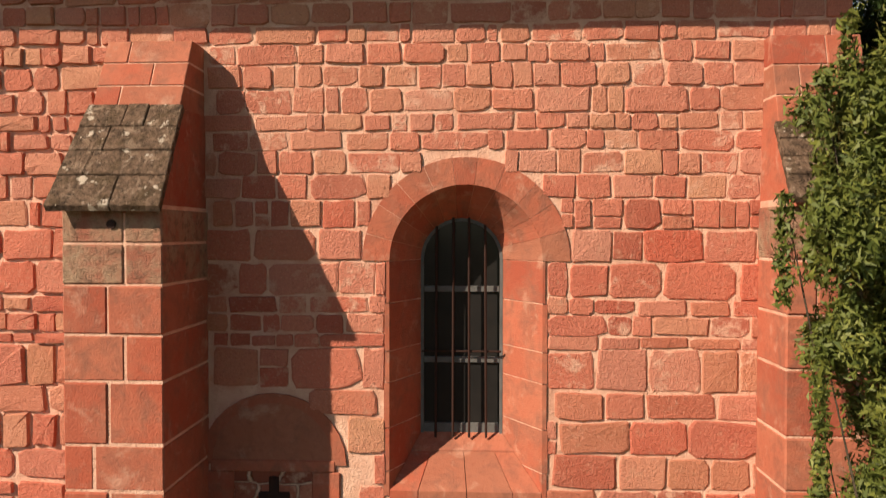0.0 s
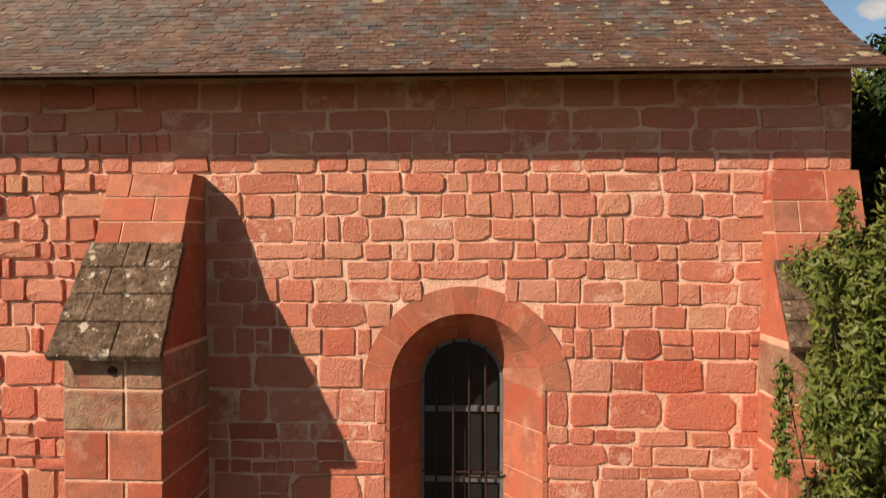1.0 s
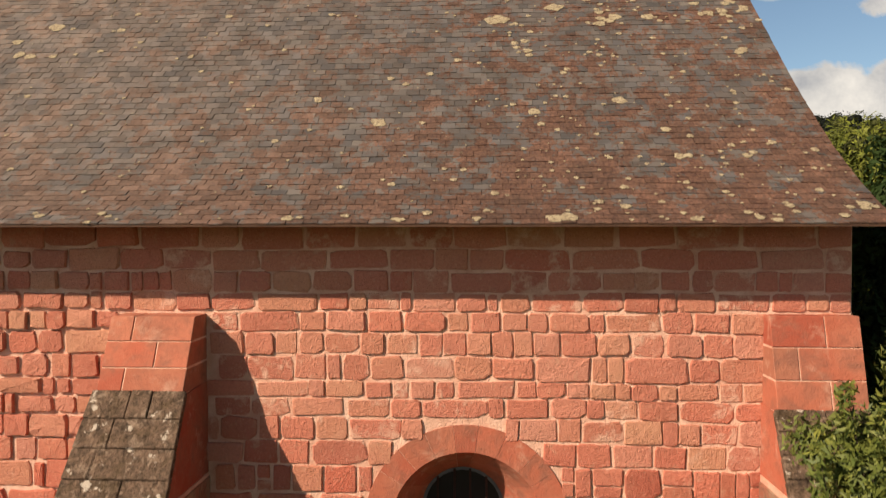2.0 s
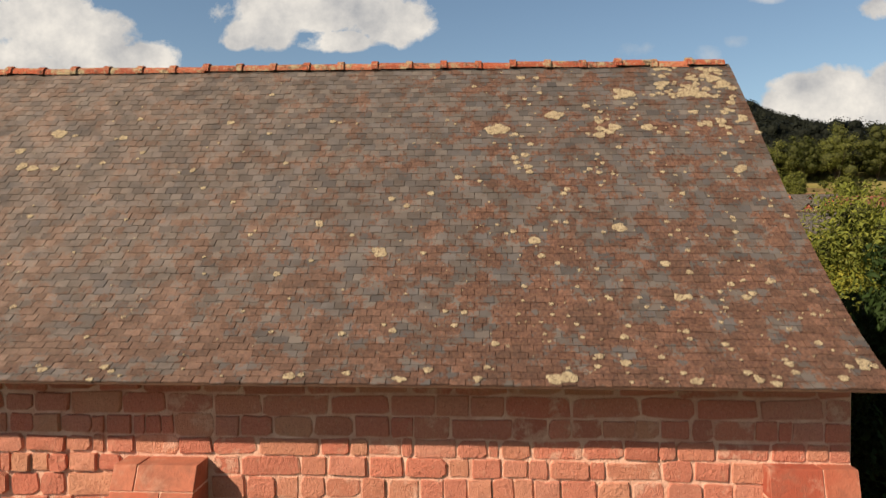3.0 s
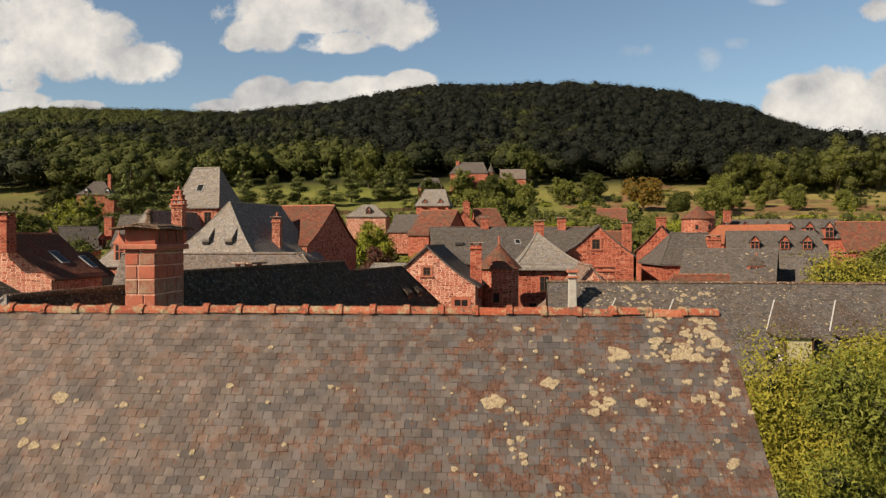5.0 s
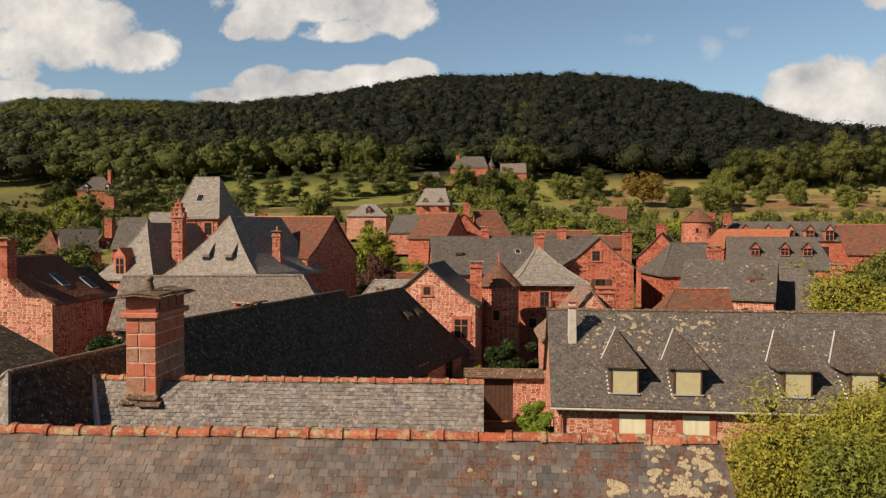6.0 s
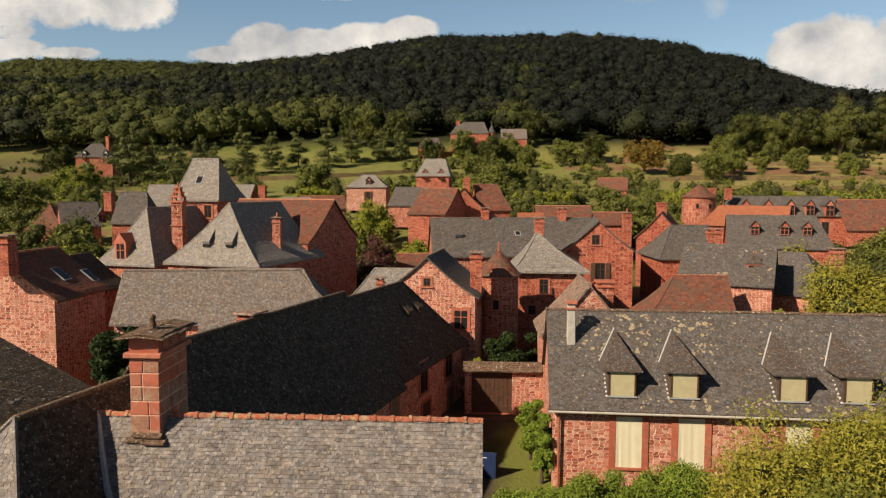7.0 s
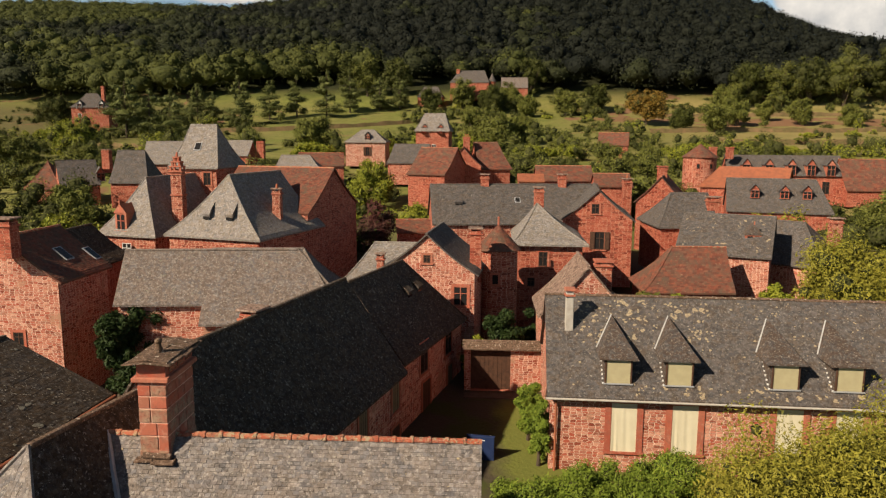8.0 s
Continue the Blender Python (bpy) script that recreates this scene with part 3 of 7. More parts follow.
def ridge_tiles(parent, a, b, mat, size=0.16, length=0.36, name="ridge_tile"):
    """Half-round ridge tiles laid end to end from a to b."""
    a, b = Vector(a), Vector(b)
    run = (b - a).length
    count = max(2, round(run / length))
    x = (b - a).normalized()
    y = Vector((0, 0, 1)).cross(x).normalized()
    seg, r = 8, size * 0.5
    v, f = [], []
    rings = ((-0.03, 1.22), (0.05, 1.22), (0.056, 0.98), (length * 1.02, 0.94))
    for s, k in rings:
        v += [(s, math.cos(math.pi * i / (seg - 1)) * r * k, math.sin(math.pi * i / (seg - 1)) * r * k * 1.1) for i in range(seg)]
    for q in range(len(rings) - 1):
        f += [(q * seg + i, q * seg + i + 1, (q + 1) * seg + i + 1, (q + 1) * seg + i) for i in range(seg - 1)]
    f += [tuple(range(seg - 1, -1, -1)), tuple((len(rings) - 1) * seg + i for i in range(seg))]
    me = bpy.data.meshes.new(name)
    me.from_pydata(v, [], f)
    me.materials.append(mat)
    for i in range(count):
        ob = new(name, me)
        ob.parent = parent
        at = a + x * (i * run / count)
        rot = Matrix((x, y, x.cross(y))).transposed().to_4x4()
        ob.matrix_basis = Matrix.Translation(at + Vector((0, 0, random.uniform(-0.012, 0.012)))) @ rot @ pose(0, 0, 0, random.uniform(-4, 4), random.uniform(-0.8, 0.8), random.uniform(-1.5, 1.5))


def lichen_patches(name, parent, p0, p1, q0, q1, spots, mat, seed=1):
    """Irregular lichen rosettes on the slope p0-p1 (eave), q0-q1 (ridge); spots: rows of u, v, size in metres."""
    r = random.Random(seed)
    p0, p1, q0, q1 = (Vector(c) for c in (p0, p1, q0, q1))
    up = ((q0 + q1) - (p0 + p1)).normalized()
    along = (p1 - p0).normalized()
    out = along.cross(up).normalized()
    if out.z < 0:
        out = -out
    v, f, n = [], [], 18
    for su, sv, s in spots:
        lobes = max(1, min(7, int(s / 0.04)))
        for _ in range(lobes):
            size = s * (0.8 if lobes == 1 else r.uniform(0.3, 0.7))
            c = p0.lerp(p1, su).lerp(q0.lerp(q1, su), sv) + along * (r.gauss(0, 0.5) * s * (lobes > 1)) + up * (r.gauss(0, 0.45) * s * (lobes > 1)) + out * 0.024
            o, ph = len(v), r.uniform(0, 9)
            for ring, hh in ((1.0, 0.0), (0.7, 0.005)):
                for i in range(n):
                    t = 2 * math.pi * i / n
                    rad = size * ring * (1 + 0.13 * math.sin(3 * t + ph) + 0.06 * math.sin(7 * t + 2 * ph))
                    v.append(c + along * (rad * math.cos(t)) + up * (rad * 0.85 * math.sin(t)) + out * hh)
            v.append(c + out * 0.003)
            f += [(o + i, o + (i + 1) % n, o + n + (i + 1) % n, o + n + i) for i in range(n)]
            f += [(o + n + i, o + n + (i + 1) % n, o + 2 * n) for i in range(n)]
    return tagged(mesh_part(name, v, f, mat, parent, "pale lichen rosettes"), kind="stuff")


# ---- terrain ----
CREST_U = (-3.0, -1.2, -0.686, -0.652, -0.545, -0.406, -0.358, -0.262, -0.198, -0.151, -0.104, -0.042, 0.013, 0.113, 0.189, 0.272, 0.287, 0.355, 0.377, 0.414, 0.451, 0.503, 0.538, 0.7, 1.0, 3.0)
CREST_Z = (60, 110, 123.9, 130.4, 129.2, 125.6, 124.2, 129.7, 134.8, 140.0, 146.7, 150.1, 148.6, 151.7, 146.3, 140.4, 133.3, 126.5, 117.4, 107.6, 97.9, 87.6, 80.6, 60, 50, 40)
RISE_Y = (-400, 11, 20, 28, 45, 60, 80, 100, 135, 190, 215, 245, 262, 300)
RISE_Z = (0.5, 1.5, 1.9, 2.3, 3.0, 4.2, 5.6, 7.6, 11.5, 16.5, 19.5, 24.0, 30.0, 40.0)


def ground_z(x, y):
    """Height of the land, for numbers or arrays."""
    x, y = np.asarray(x, float), np.asarray(y, float)
    low = np.interp(y, RISE_Y, RISE_Z)
    crest = np.interp(x / np.maximum(y, 60.0), CREST_U, CREST_Z)
    hill = 40 + (crest - 40) * np.clip((y - 300) / 400, 0, 1) ** 0.93
    fall = np.clip((y - 700) / 900, 0, 1)
    hill = hill * (1 - 0.8 * fall)
    return np.where(y > 300, hill, low)


def make_ground():
    xs = np.concatenate((np.linspace(-4000, -700, 14)[:-1], np.linspace(-700, -120, 50)[:-1], np.linspace(-120, 120, 90)[:-1], np.linspace(120, 700, 50)[:-1], np.linspace(700, 4000, 14)))
    ys = np.concatenate((np.linspace(-3000, -20, 12)[:-1], np.linspace(-20, 120, 60)[:-1], np.linspace(120, 320, 60)[:-1], np.linspace(320, 900, 60)[:-1], np.linspace(900, 4500, 16)))
    gx, gy = np.meshgrid(xs, ys)
    gz = ground_z(gx, gy)
    n, m = gx.shape
    pts = np.stack((gx, gy, gz), -1).reshape(-1, 3)
    i = (np.arange(n - 1)[:, None] * m + np.arange(m - 1)[None]).ravel()
    faces = np.stack((i, i + 1, i + m + 1, i + m), -1)
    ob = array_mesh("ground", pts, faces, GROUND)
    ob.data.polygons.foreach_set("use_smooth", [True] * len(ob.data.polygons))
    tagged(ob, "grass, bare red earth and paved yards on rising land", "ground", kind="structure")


make_ground()

# ---- church ----
WALL_Y, CHURCH_Z = 5.98, 1.2
PROFILE = ((5.42, 6.87), (6.0, 7.22), (6.6, 7.66), (7.7, 8.70), (9.17, 10.13))
COURSES = (1.2, 1.55, 1.85, 2.2, 2.5, 2.77, 3.07, 3.3, 3.65, 3.76, 3.93, 4.07, 4.36, 4.64, 4.88, 5.08, 5.28, 5.44, 5.59, 5.79, 5.99, 6.16, 6.32, 6.5, 6.68, 6.92)
ARCH_X, SPRING, R_OUT, R_OPEN = -0.10, 4.37, 0.855, 0.63
GLASS_X, R_GLASS, GLASS_Y, GLASS_Z, SILL_Z = -0.142, 0.354, 6.45, 2.82, 2.46
RIGHT_END = 2.98


def stone_shape(k, rounded):
    """A unit stone lying in the wall plane, face towards -y, one unit proud."""
    r = random.Random(k)
    c = rounded
    ring = [(r.uniform(-0.2, 0.2), -0.5)]
    for sx, sz in ((1, -1), (1, 1), (-1, 1), (-1, -1)):
        a = (sx * 0.5, sz * (0.5 - c * r.uniform(0.5, 1.6)))
        b = (sx * (0.5 - c * r.uniform(0.3, 1.1)), sz * 0.5)
        ring += [b, a] if sx * sz < 0 else [a, b]
        if (sx, sz) == (1, 1):
            ring.append((r.uniform(-0.2, 0.2), 0.5))
    ring = [(x + r.uniform(-0.03, 0.02) * (1 if x > 0 else -1), z + r.uniform(-0.06, 0.035) * (1 if z > 0 else -1)) for x, z in ring]
    n, v = len(ring), []
    for scale, y in ((1.0, 0.4), (0.985, -0.5), (0.925, -0.95)):
        v += [(x * scale, y + r.uniform(-0.16, 0.16) * (y < 0), z * scale) for x, z in ring]
    v += [(r.uniform(-0.2, 0.2), -1.05 + r.uniform(-0.15, 0.1), r.uniform(-0.2, 0.2))]
    f = []
    for lev in (0, n):
        f += [(lev + i, lev + n + i, lev + n + (i + 1) % n, lev + (i + 1) % n) for i in range(n)]
    f += [(2 * n + i, 3 * n, 2 * n + (i + 1) % n) for i in range(n)]
    return v, [tuple(reversed(q)) for q in f]


def arch_edge(cx, r, y, spring, foot, steps=16):
    """The outline of a round-headed opening, from the left foot over the head to the right foot."""
    pts = [(cx - r, y, foot)]
    pts += [(cx - r * math.cos(math.pi * i / steps), y, spring + r * math.sin(math.pi * i / steps)) for i in range(steps + 1)]
    return pts + [(cx + r, y, foot)]


def wall_sheet(parent):
    """The wall's mortar bed with the window's opening cut through, and its thickness."""
    ring = arch_edge(ARCH_X, R_OPEN + 0.012, WALL_Y, SPRING, SILL_Z - 0.04)
    n = len(ring)
    left, right, top = -10.0, RIGHT_END, 6.95
    v = [(left, WALL_Y, CHURCH_Z), (right, WALL_Y, CHURCH_Z), (right, WALL_Y, top), (left, WALL_Y, top)] + ring
    mid = 4 + n // 2
    f = [[0, 4] + list(range(5, mid + 1)) + [3], [1, 2] + list(range(mid, 4 + n)), [3, mid, 2], [0, 1, 4 + n - 1, 4]]
    f[1] = [2] + list(range(mid, 4 + n)) + [1]
    bm = bmesh.new()
    vs = [bm.verts.new(c) for c in v]
    for q in f:
        bm.faces.new([vs[i] for i in q])
    wall = part("wall", bm, MORTAR, parent, "coursed red sandstone rubble in pink lime mortar")
    box("wall_core", left, right - 0.004, 6.62, 6.9, CHURCH_Z, top, MORTAR, wall)
    prism("gable_wall", ((5.99, CHURCH_Z), (12.4, CHURCH_Z), (12.4, 6.78), (9.17, 9.98), (7.7, 8.56), (6.6, 7.52), (5.99, 7.12)), 0, 0.6, WALL_RED, wall).matrix_basis = Matrix(((0, 1, 0, RIGHT_END - 0.601), (1, 0, 0, 0), (0, 0, 1, 0), (0, 0, 0, 1)))
    return wall


def in_window(x, z, grow=0.0):
    if z > SPRING:
        return math.hypot(x - ARCH_X, z - SPRING) < R_OUT + grow
    return abs(x - ARCH_X) < R_OPEN + 0.02 + grow and z > SILL_Z - 0.12


def make_stones(wall):
    shapes = []
    for k in range(26):
        v, f = stone_shape(k, 0.07 if k < 16 else 0.16)
        me = bpy.data.meshes.new("stone")
        me.from_pydata(v, [], f)
        me.materials.append(STONE)
        shapes.append((me, v, f))
    r = random.Random(11)
    near, rest_v, rest_f = [], [], []
    for i, (z0, z1) in enumerate(zip(COURSES, COURSES[1:])):
        x = -10.0 + r.uniform(0, 0.3)
        big = z1 < 3.4 or (z1 - z0) > 0.27 or z0 > 6.45
        while x < RIGHT_END - 0.06:
            rough_part = x < -3.1
            wide = r.uniform(0.24, 0.62) if big else r.choice((r.uniform(0.10, 0.2), r.uniform(0.17, 0.34), r.uniform(0.2, 0.36), r.uniform(0.26, 0.56)))
            if rough_part:
                wide *= 0.8
            x1 = min(x + wide, RIGHT_END)
            if RIGHT_END - x1 < 0.14:
                x1 = RIGHT_END
            spans = [(x, x1)]
            za, zb = z0, z1
            zm = (za + zb) / 2
            # stop stones at the window's dressed surround
            if in_window((x + x1) / 2, zm, 0.02) or in_window(x + 0.02, zm, 0.01) or in_window(x1 - 0.02, zm, 0.01):
                half = R_OPEN + 0.03
                if zb > SPRING:
                    lift = max(0.0, zm - SPRING)
                    half = math.sqrt(max(0.0, (R_OUT + 0.015) ** 2 - lift ** 2)) if lift < R_OUT else 0.0
                spans = []
                if x < ARCH_X - half - 0.07:
                    spans.append((x, ARCH_X - half))
                if x1 > ARCH_X + half + 0.07:
                    spans.append((max(x, ARCH_X + half), x1))
            for a, b in spans:
                mx = (a + b) / 2
                if zm < 2.66 and -2.3 < mx < -1.1 or math.hypot(mx + 1.71, zm - 2.66) < 0.66:
                    continue
                if b - a < 0.05 or (-3.0 < (a + b) / 2 < -2.32 and zm < 6.1):
                    continue
                # courses that wander a little along the wall
                sway = [0.020 * noise.noise((mx * 0.8, q * 1.7, 5.0)) + 0.012 * noise.noise((mx * 3.1, q * 2.3, 9.0)) for q in (i, i + 1)]
                lo, hi = z0 + sway[0], z1 + sway[1]
                parts_z = [(lo, hi)]
                za, zb = lo, hi
                if (zb - za) > 0.22 and b - a < 0.26 and r.random() < 0.35:
                    s = za + (zb - za) * r.uniform(0.4, 0.6)
                    parts_z = [(za, s), (s, zb)]
                for c, d in parts_z:
                    j = (0.002 + 0.012 * r.random() ** 1.7) * (1.7 if rough_part else 1.0)
                    jz = (0.001 + 0.012 * r.random() ** 1.5) * (1.6 if rough_part else 1.0)
                    k = r.randrange(26)
                    size = (b - a - 2 * j, r.uniform(0.008, 0.025) * (1.9 if rough_part else 1.0), d - c - 2 * jz)
                    at = pose((a + b) / 2, WALL_Y, (c + d) / 2, 0, r.uniform(-1.9, 1.9), 0) @ Matrix.Diagonal((*size, 1))
                    if -2.2 < (a + b) / 2 < 2.3 and c > 2.3 and len(near) < 300:
                        near.append((k, at))
                    elif a > -6.5:
                        o = len(rest_v)
                        rest_v += [tuple(at @ Vector(q)) for q in shapes[k][1]]
                        rest_f += [tuple(o + t for t in q) for q in shapes[k][2]]
            x = x1
    for k, at in near:
        ob = new("stone", shapes[k][0])
        ob.parent, ob.matrix_basis = wall, at
    tagged(mesh_part("stones_joined", rest_v, rest_f, STONES, wall), kind="stuff")


def block_quad(bm, corners_front, corners_back):
    vs = [bm.verts.new(c) for c in corners_front + corners_back]
    n = len(corners_front)
    bm.faces.new(vs[:n])
    bm.faces.new(list(reversed(vs[n:])))
    for i in range(n):
        bm.faces.new((vs[i], vs[n + i], vs[n + (i + 1) % n], vs[(i + 1) % n]))


def make_window(church):
    win = thing("arched_window", "", "")
    win.parent = church
    win["label"] = "round-arched window with splayed sandstone jambs and iron bars"
    front, r = WALL_Y - 0.016, random.Random(3)
    # voussoirs of the head
    count = 11
    cuts = [math.pi * (i + (r.uniform(-0.12, 0.12) if 0 < i < count else 0)) / count for i in range(count + 1)]
    for t0, t1 in zip(cuts, cuts[1:]):
        bm = bmesh.new()
        g = 0.0025
        for s in range(3):
            a, b = t0 + g + (t1 - t0 - 2 * g) * s / 3, t0 + g + (t1 - t0 - 2 * g) * (s + 1) / 3
            def at(t, rad, cx, y):
                return (cx - rad * math.cos(t), y, SPRING + rad * math.sin(t))
            f = [at(a, R_OUT, ARCH_X, front), at(b, R_OUT, ARCH_X, front), at(b, R_OPEN, ARCH_X, front), at(a, R_OPEN, ARCH_X, front)]
            k = [at(a, R_OUT, ARCH_X, GLASS_Y), at(b, R_OUT, ARCH_X, GLASS_Y), at(b, R_GLASS, GLASS_X, GLASS_Y), at(a, R_GLASS, GLASS_X, GLASS_Y)]
            block_quad(bm, f, k)
        bmesh.ops.remove_doubles(bm, verts=bm.verts, dist=1e-4)
        part("voussoir", bm, ASHLAR, win)
    # jamb stones
    levels = (SILL_Z - 0.05, 2.62, 2.98, 3.36, 3.62, 4.02, SPRING)
    for side in (-1, 1):
        for z0, z1 in zip(levels, levels[1:]):
            out = R_OPEN + r.uniform(0.02, 0.05)
            bm = bmesh.new()
            j = 0.005
            zb = max(z0 + j, SILL_Z if z0 < SILL_Z else 0)
            f = [(ARCH_X + side * out, front, z0 + j), (ARCH_X + side * R_OPEN, front, z0 + j), (ARCH_X + side * R_OPEN, front, z1 - j), (ARCH_X + side * out, front, z1 - j)]
            k = [(ARCH_X + side * out, GLASS_Y, z0 + j), (GLASS_X + side * R_GLASS, GLASS_Y, z0 + j), (GLASS_X + side * R_GLASS, GLASS_Y, z1 - j), (ARCH_X + side * out, GLASS_Y, z1 - j)]
            block_quad(bm, f, k)
            part("jamb_stone", bm, ASHLAR, win)
    # sloping sill of four slabs and a raised back ledge
    xs = (-1.0, -0.62, 0.02, 0.62, 1.0)
    for a, b in zip(xs, xs[1:]):
        bm = bmesh.new()
        def sill(s, t, dz):
            wide = R_OPEN + (R_GLASS - R_OPEN) * t
            return (ARCH_X + (GLASS_X - ARCH_X) * t + s * wide, front - 0.004 + (GLASS_Y - front) * t, SILL_Z + (GLASS_Z - SILL_Z) * t + dz)
        e = 0.006
        top = [sill(a + e, 0, 0), sill(b - e, 0, 0), sill(b - e, 0.66, 0), sill(a + e, 0.66, 0)]
        block_quad(bm, top, [(x, y, z - 0.2) for x, y, z in top])
        part("sill_slab", bm, ASHLAR, win)
    bm = bmesh.new()
    top = [sill(-1, 0.67, 0.012), sill(1, 0.67, 0.012), sill(1, 1, 0.012), sill(-1, 1, 0.012)]
    block_quad(bm, top, [(x, y, z - 0.25) for x, y, z in top])
    part("sill_ledge", bm, ASHLAR, win)
    # mortar bed behind the joints of the splay
    o, i = arch_edge(ARCH_X, R_OPEN + 0.003, WALL_Y - 0.012, SPRING, SILL_Z - 0.04), arch_edge(GLASS_X, R_GLASS + 0.003, GLASS_Y + 0.01, SPRING, GLASS_Z - 0.1)
    n = len(o)
    mesh_part("joint_bed", o + i, [(k, k + 1, n + k + 1, n + k) for k in range(n - 1)] + [(n - 1, 0, n, 2 * n - 1)], MORTAR, win)
    ro, ri = arch_edge(ARCH_X, R_OUT - 0.004, front + 0.003, SPRING, SPRING)[1:-1], arch_edge(ARCH_X, R_OPEN + 0.003, front + 0.003, SPRING, SPRING)[1:-1]
    q = len(ro)
    mesh_part("joint_bed", ro + ri, [(k, k + 1, q + k + 1, q + k) for k in range(q - 1)], MORTAR, win)
    # leaded glazing: panes between a zinc rim and flat cross bars
    rim_o, rim_i = arch_edge(GLASS_X, R_GLASS + 0.01, GLASS_Y - 0.02, SPRING, GLASS_Z), arch_edge(GLASS_X, R_GLASS - 0.018, GLASS_Y - 0.02, SPRING, GLASS_Z)
    mesh_part("frame", rim_o + rim_i + [(x, y + 0.05, z) for x, y, z in rim_i], [(k, k + 1, n + k + 1, n + k) for k in range(n - 1)] + [(n + k, n + k + 1, 2 * n + k + 1, 2 * n + k) for k in range(n - 1)], DULL_ZINC, win)
    panes = (GLASS_Z, 3.06, 3.46, 3.50, 4.08, 4.12, SPRING)
    for z0, z1 in ((GLASS_Z, 3.45), (3.50, 4.08)):
        box("pane", GLASS_X - R_GLASS + 0.02, GLASS_X + R_GLASS - 0.02, GLASS_Y + 0.01, GLASS_Y + 0.016, z0, z1, GLASS, win)
    head = [(x, z) for x, y, z in arch_edge(GLASS_X, R_GLASS - 0.02, 0, SPRING, 4.13)]
    prism("pane", head, GLASS_Y + 0.01, GLASS_Y + 0.016, GLASS, win)
    for z in (3.45, 4.08):
        box("glazing_bar", GLASS_X - R_GLASS + 0.02, GLASS_X + R_GLASS - 0.02, GLASS_Y - 0.018, GLASS_Y + 0.02, z, z + 0.052, DULL_ZINC, win, 0.004)
    box("glazing_bar", GLASS_X - R_GLASS + 0.02, GLASS_X + R_GLASS - 0.02, GLASS_Y - 0.012, GLASS_Y + 0.02, GLASS_Z, GLASS_Z + 0.09, DULL_ZINC, win, 0.004)
    # added dark sheet stands in for the unlit room behind the panes
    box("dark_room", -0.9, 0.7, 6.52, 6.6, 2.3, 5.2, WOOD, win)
    for x in (-0.365, -0.215, -0.075, 0.07):
        high = SPRING + math.sqrt(R_GLASS ** 2 - (x - GLASS_X) ** 2)
        bm = bmesh.new()
        bmesh.ops.create_cone(bm, segments=8, radius1=0.011, radius2=0.011, depth=high - GLASS_Z + 0.04, cap_ends=True, matrix=Matrix.Translation((x, GLASS_Y - 0.09, (high + GLASS_Z) / 2)) @ pose(0, 0, 0, 0, r.uniform(-0.4, 0.4), 0))
        part("iron_bar", bm, IRON, win)
    bm = bmesh.new()
    bmesh.ops.create_cone(bm, segments=8, radius1=0.009, radius2=0.009, depth=0.70, cap_ends=True, matrix=Matrix.Translation((GLASS_X, GLASS_Y - 0.075, 3.56)) @ pose(0, 0, 0, 0, 90, 0))
    part("iron_bar", bm, IRON, win)


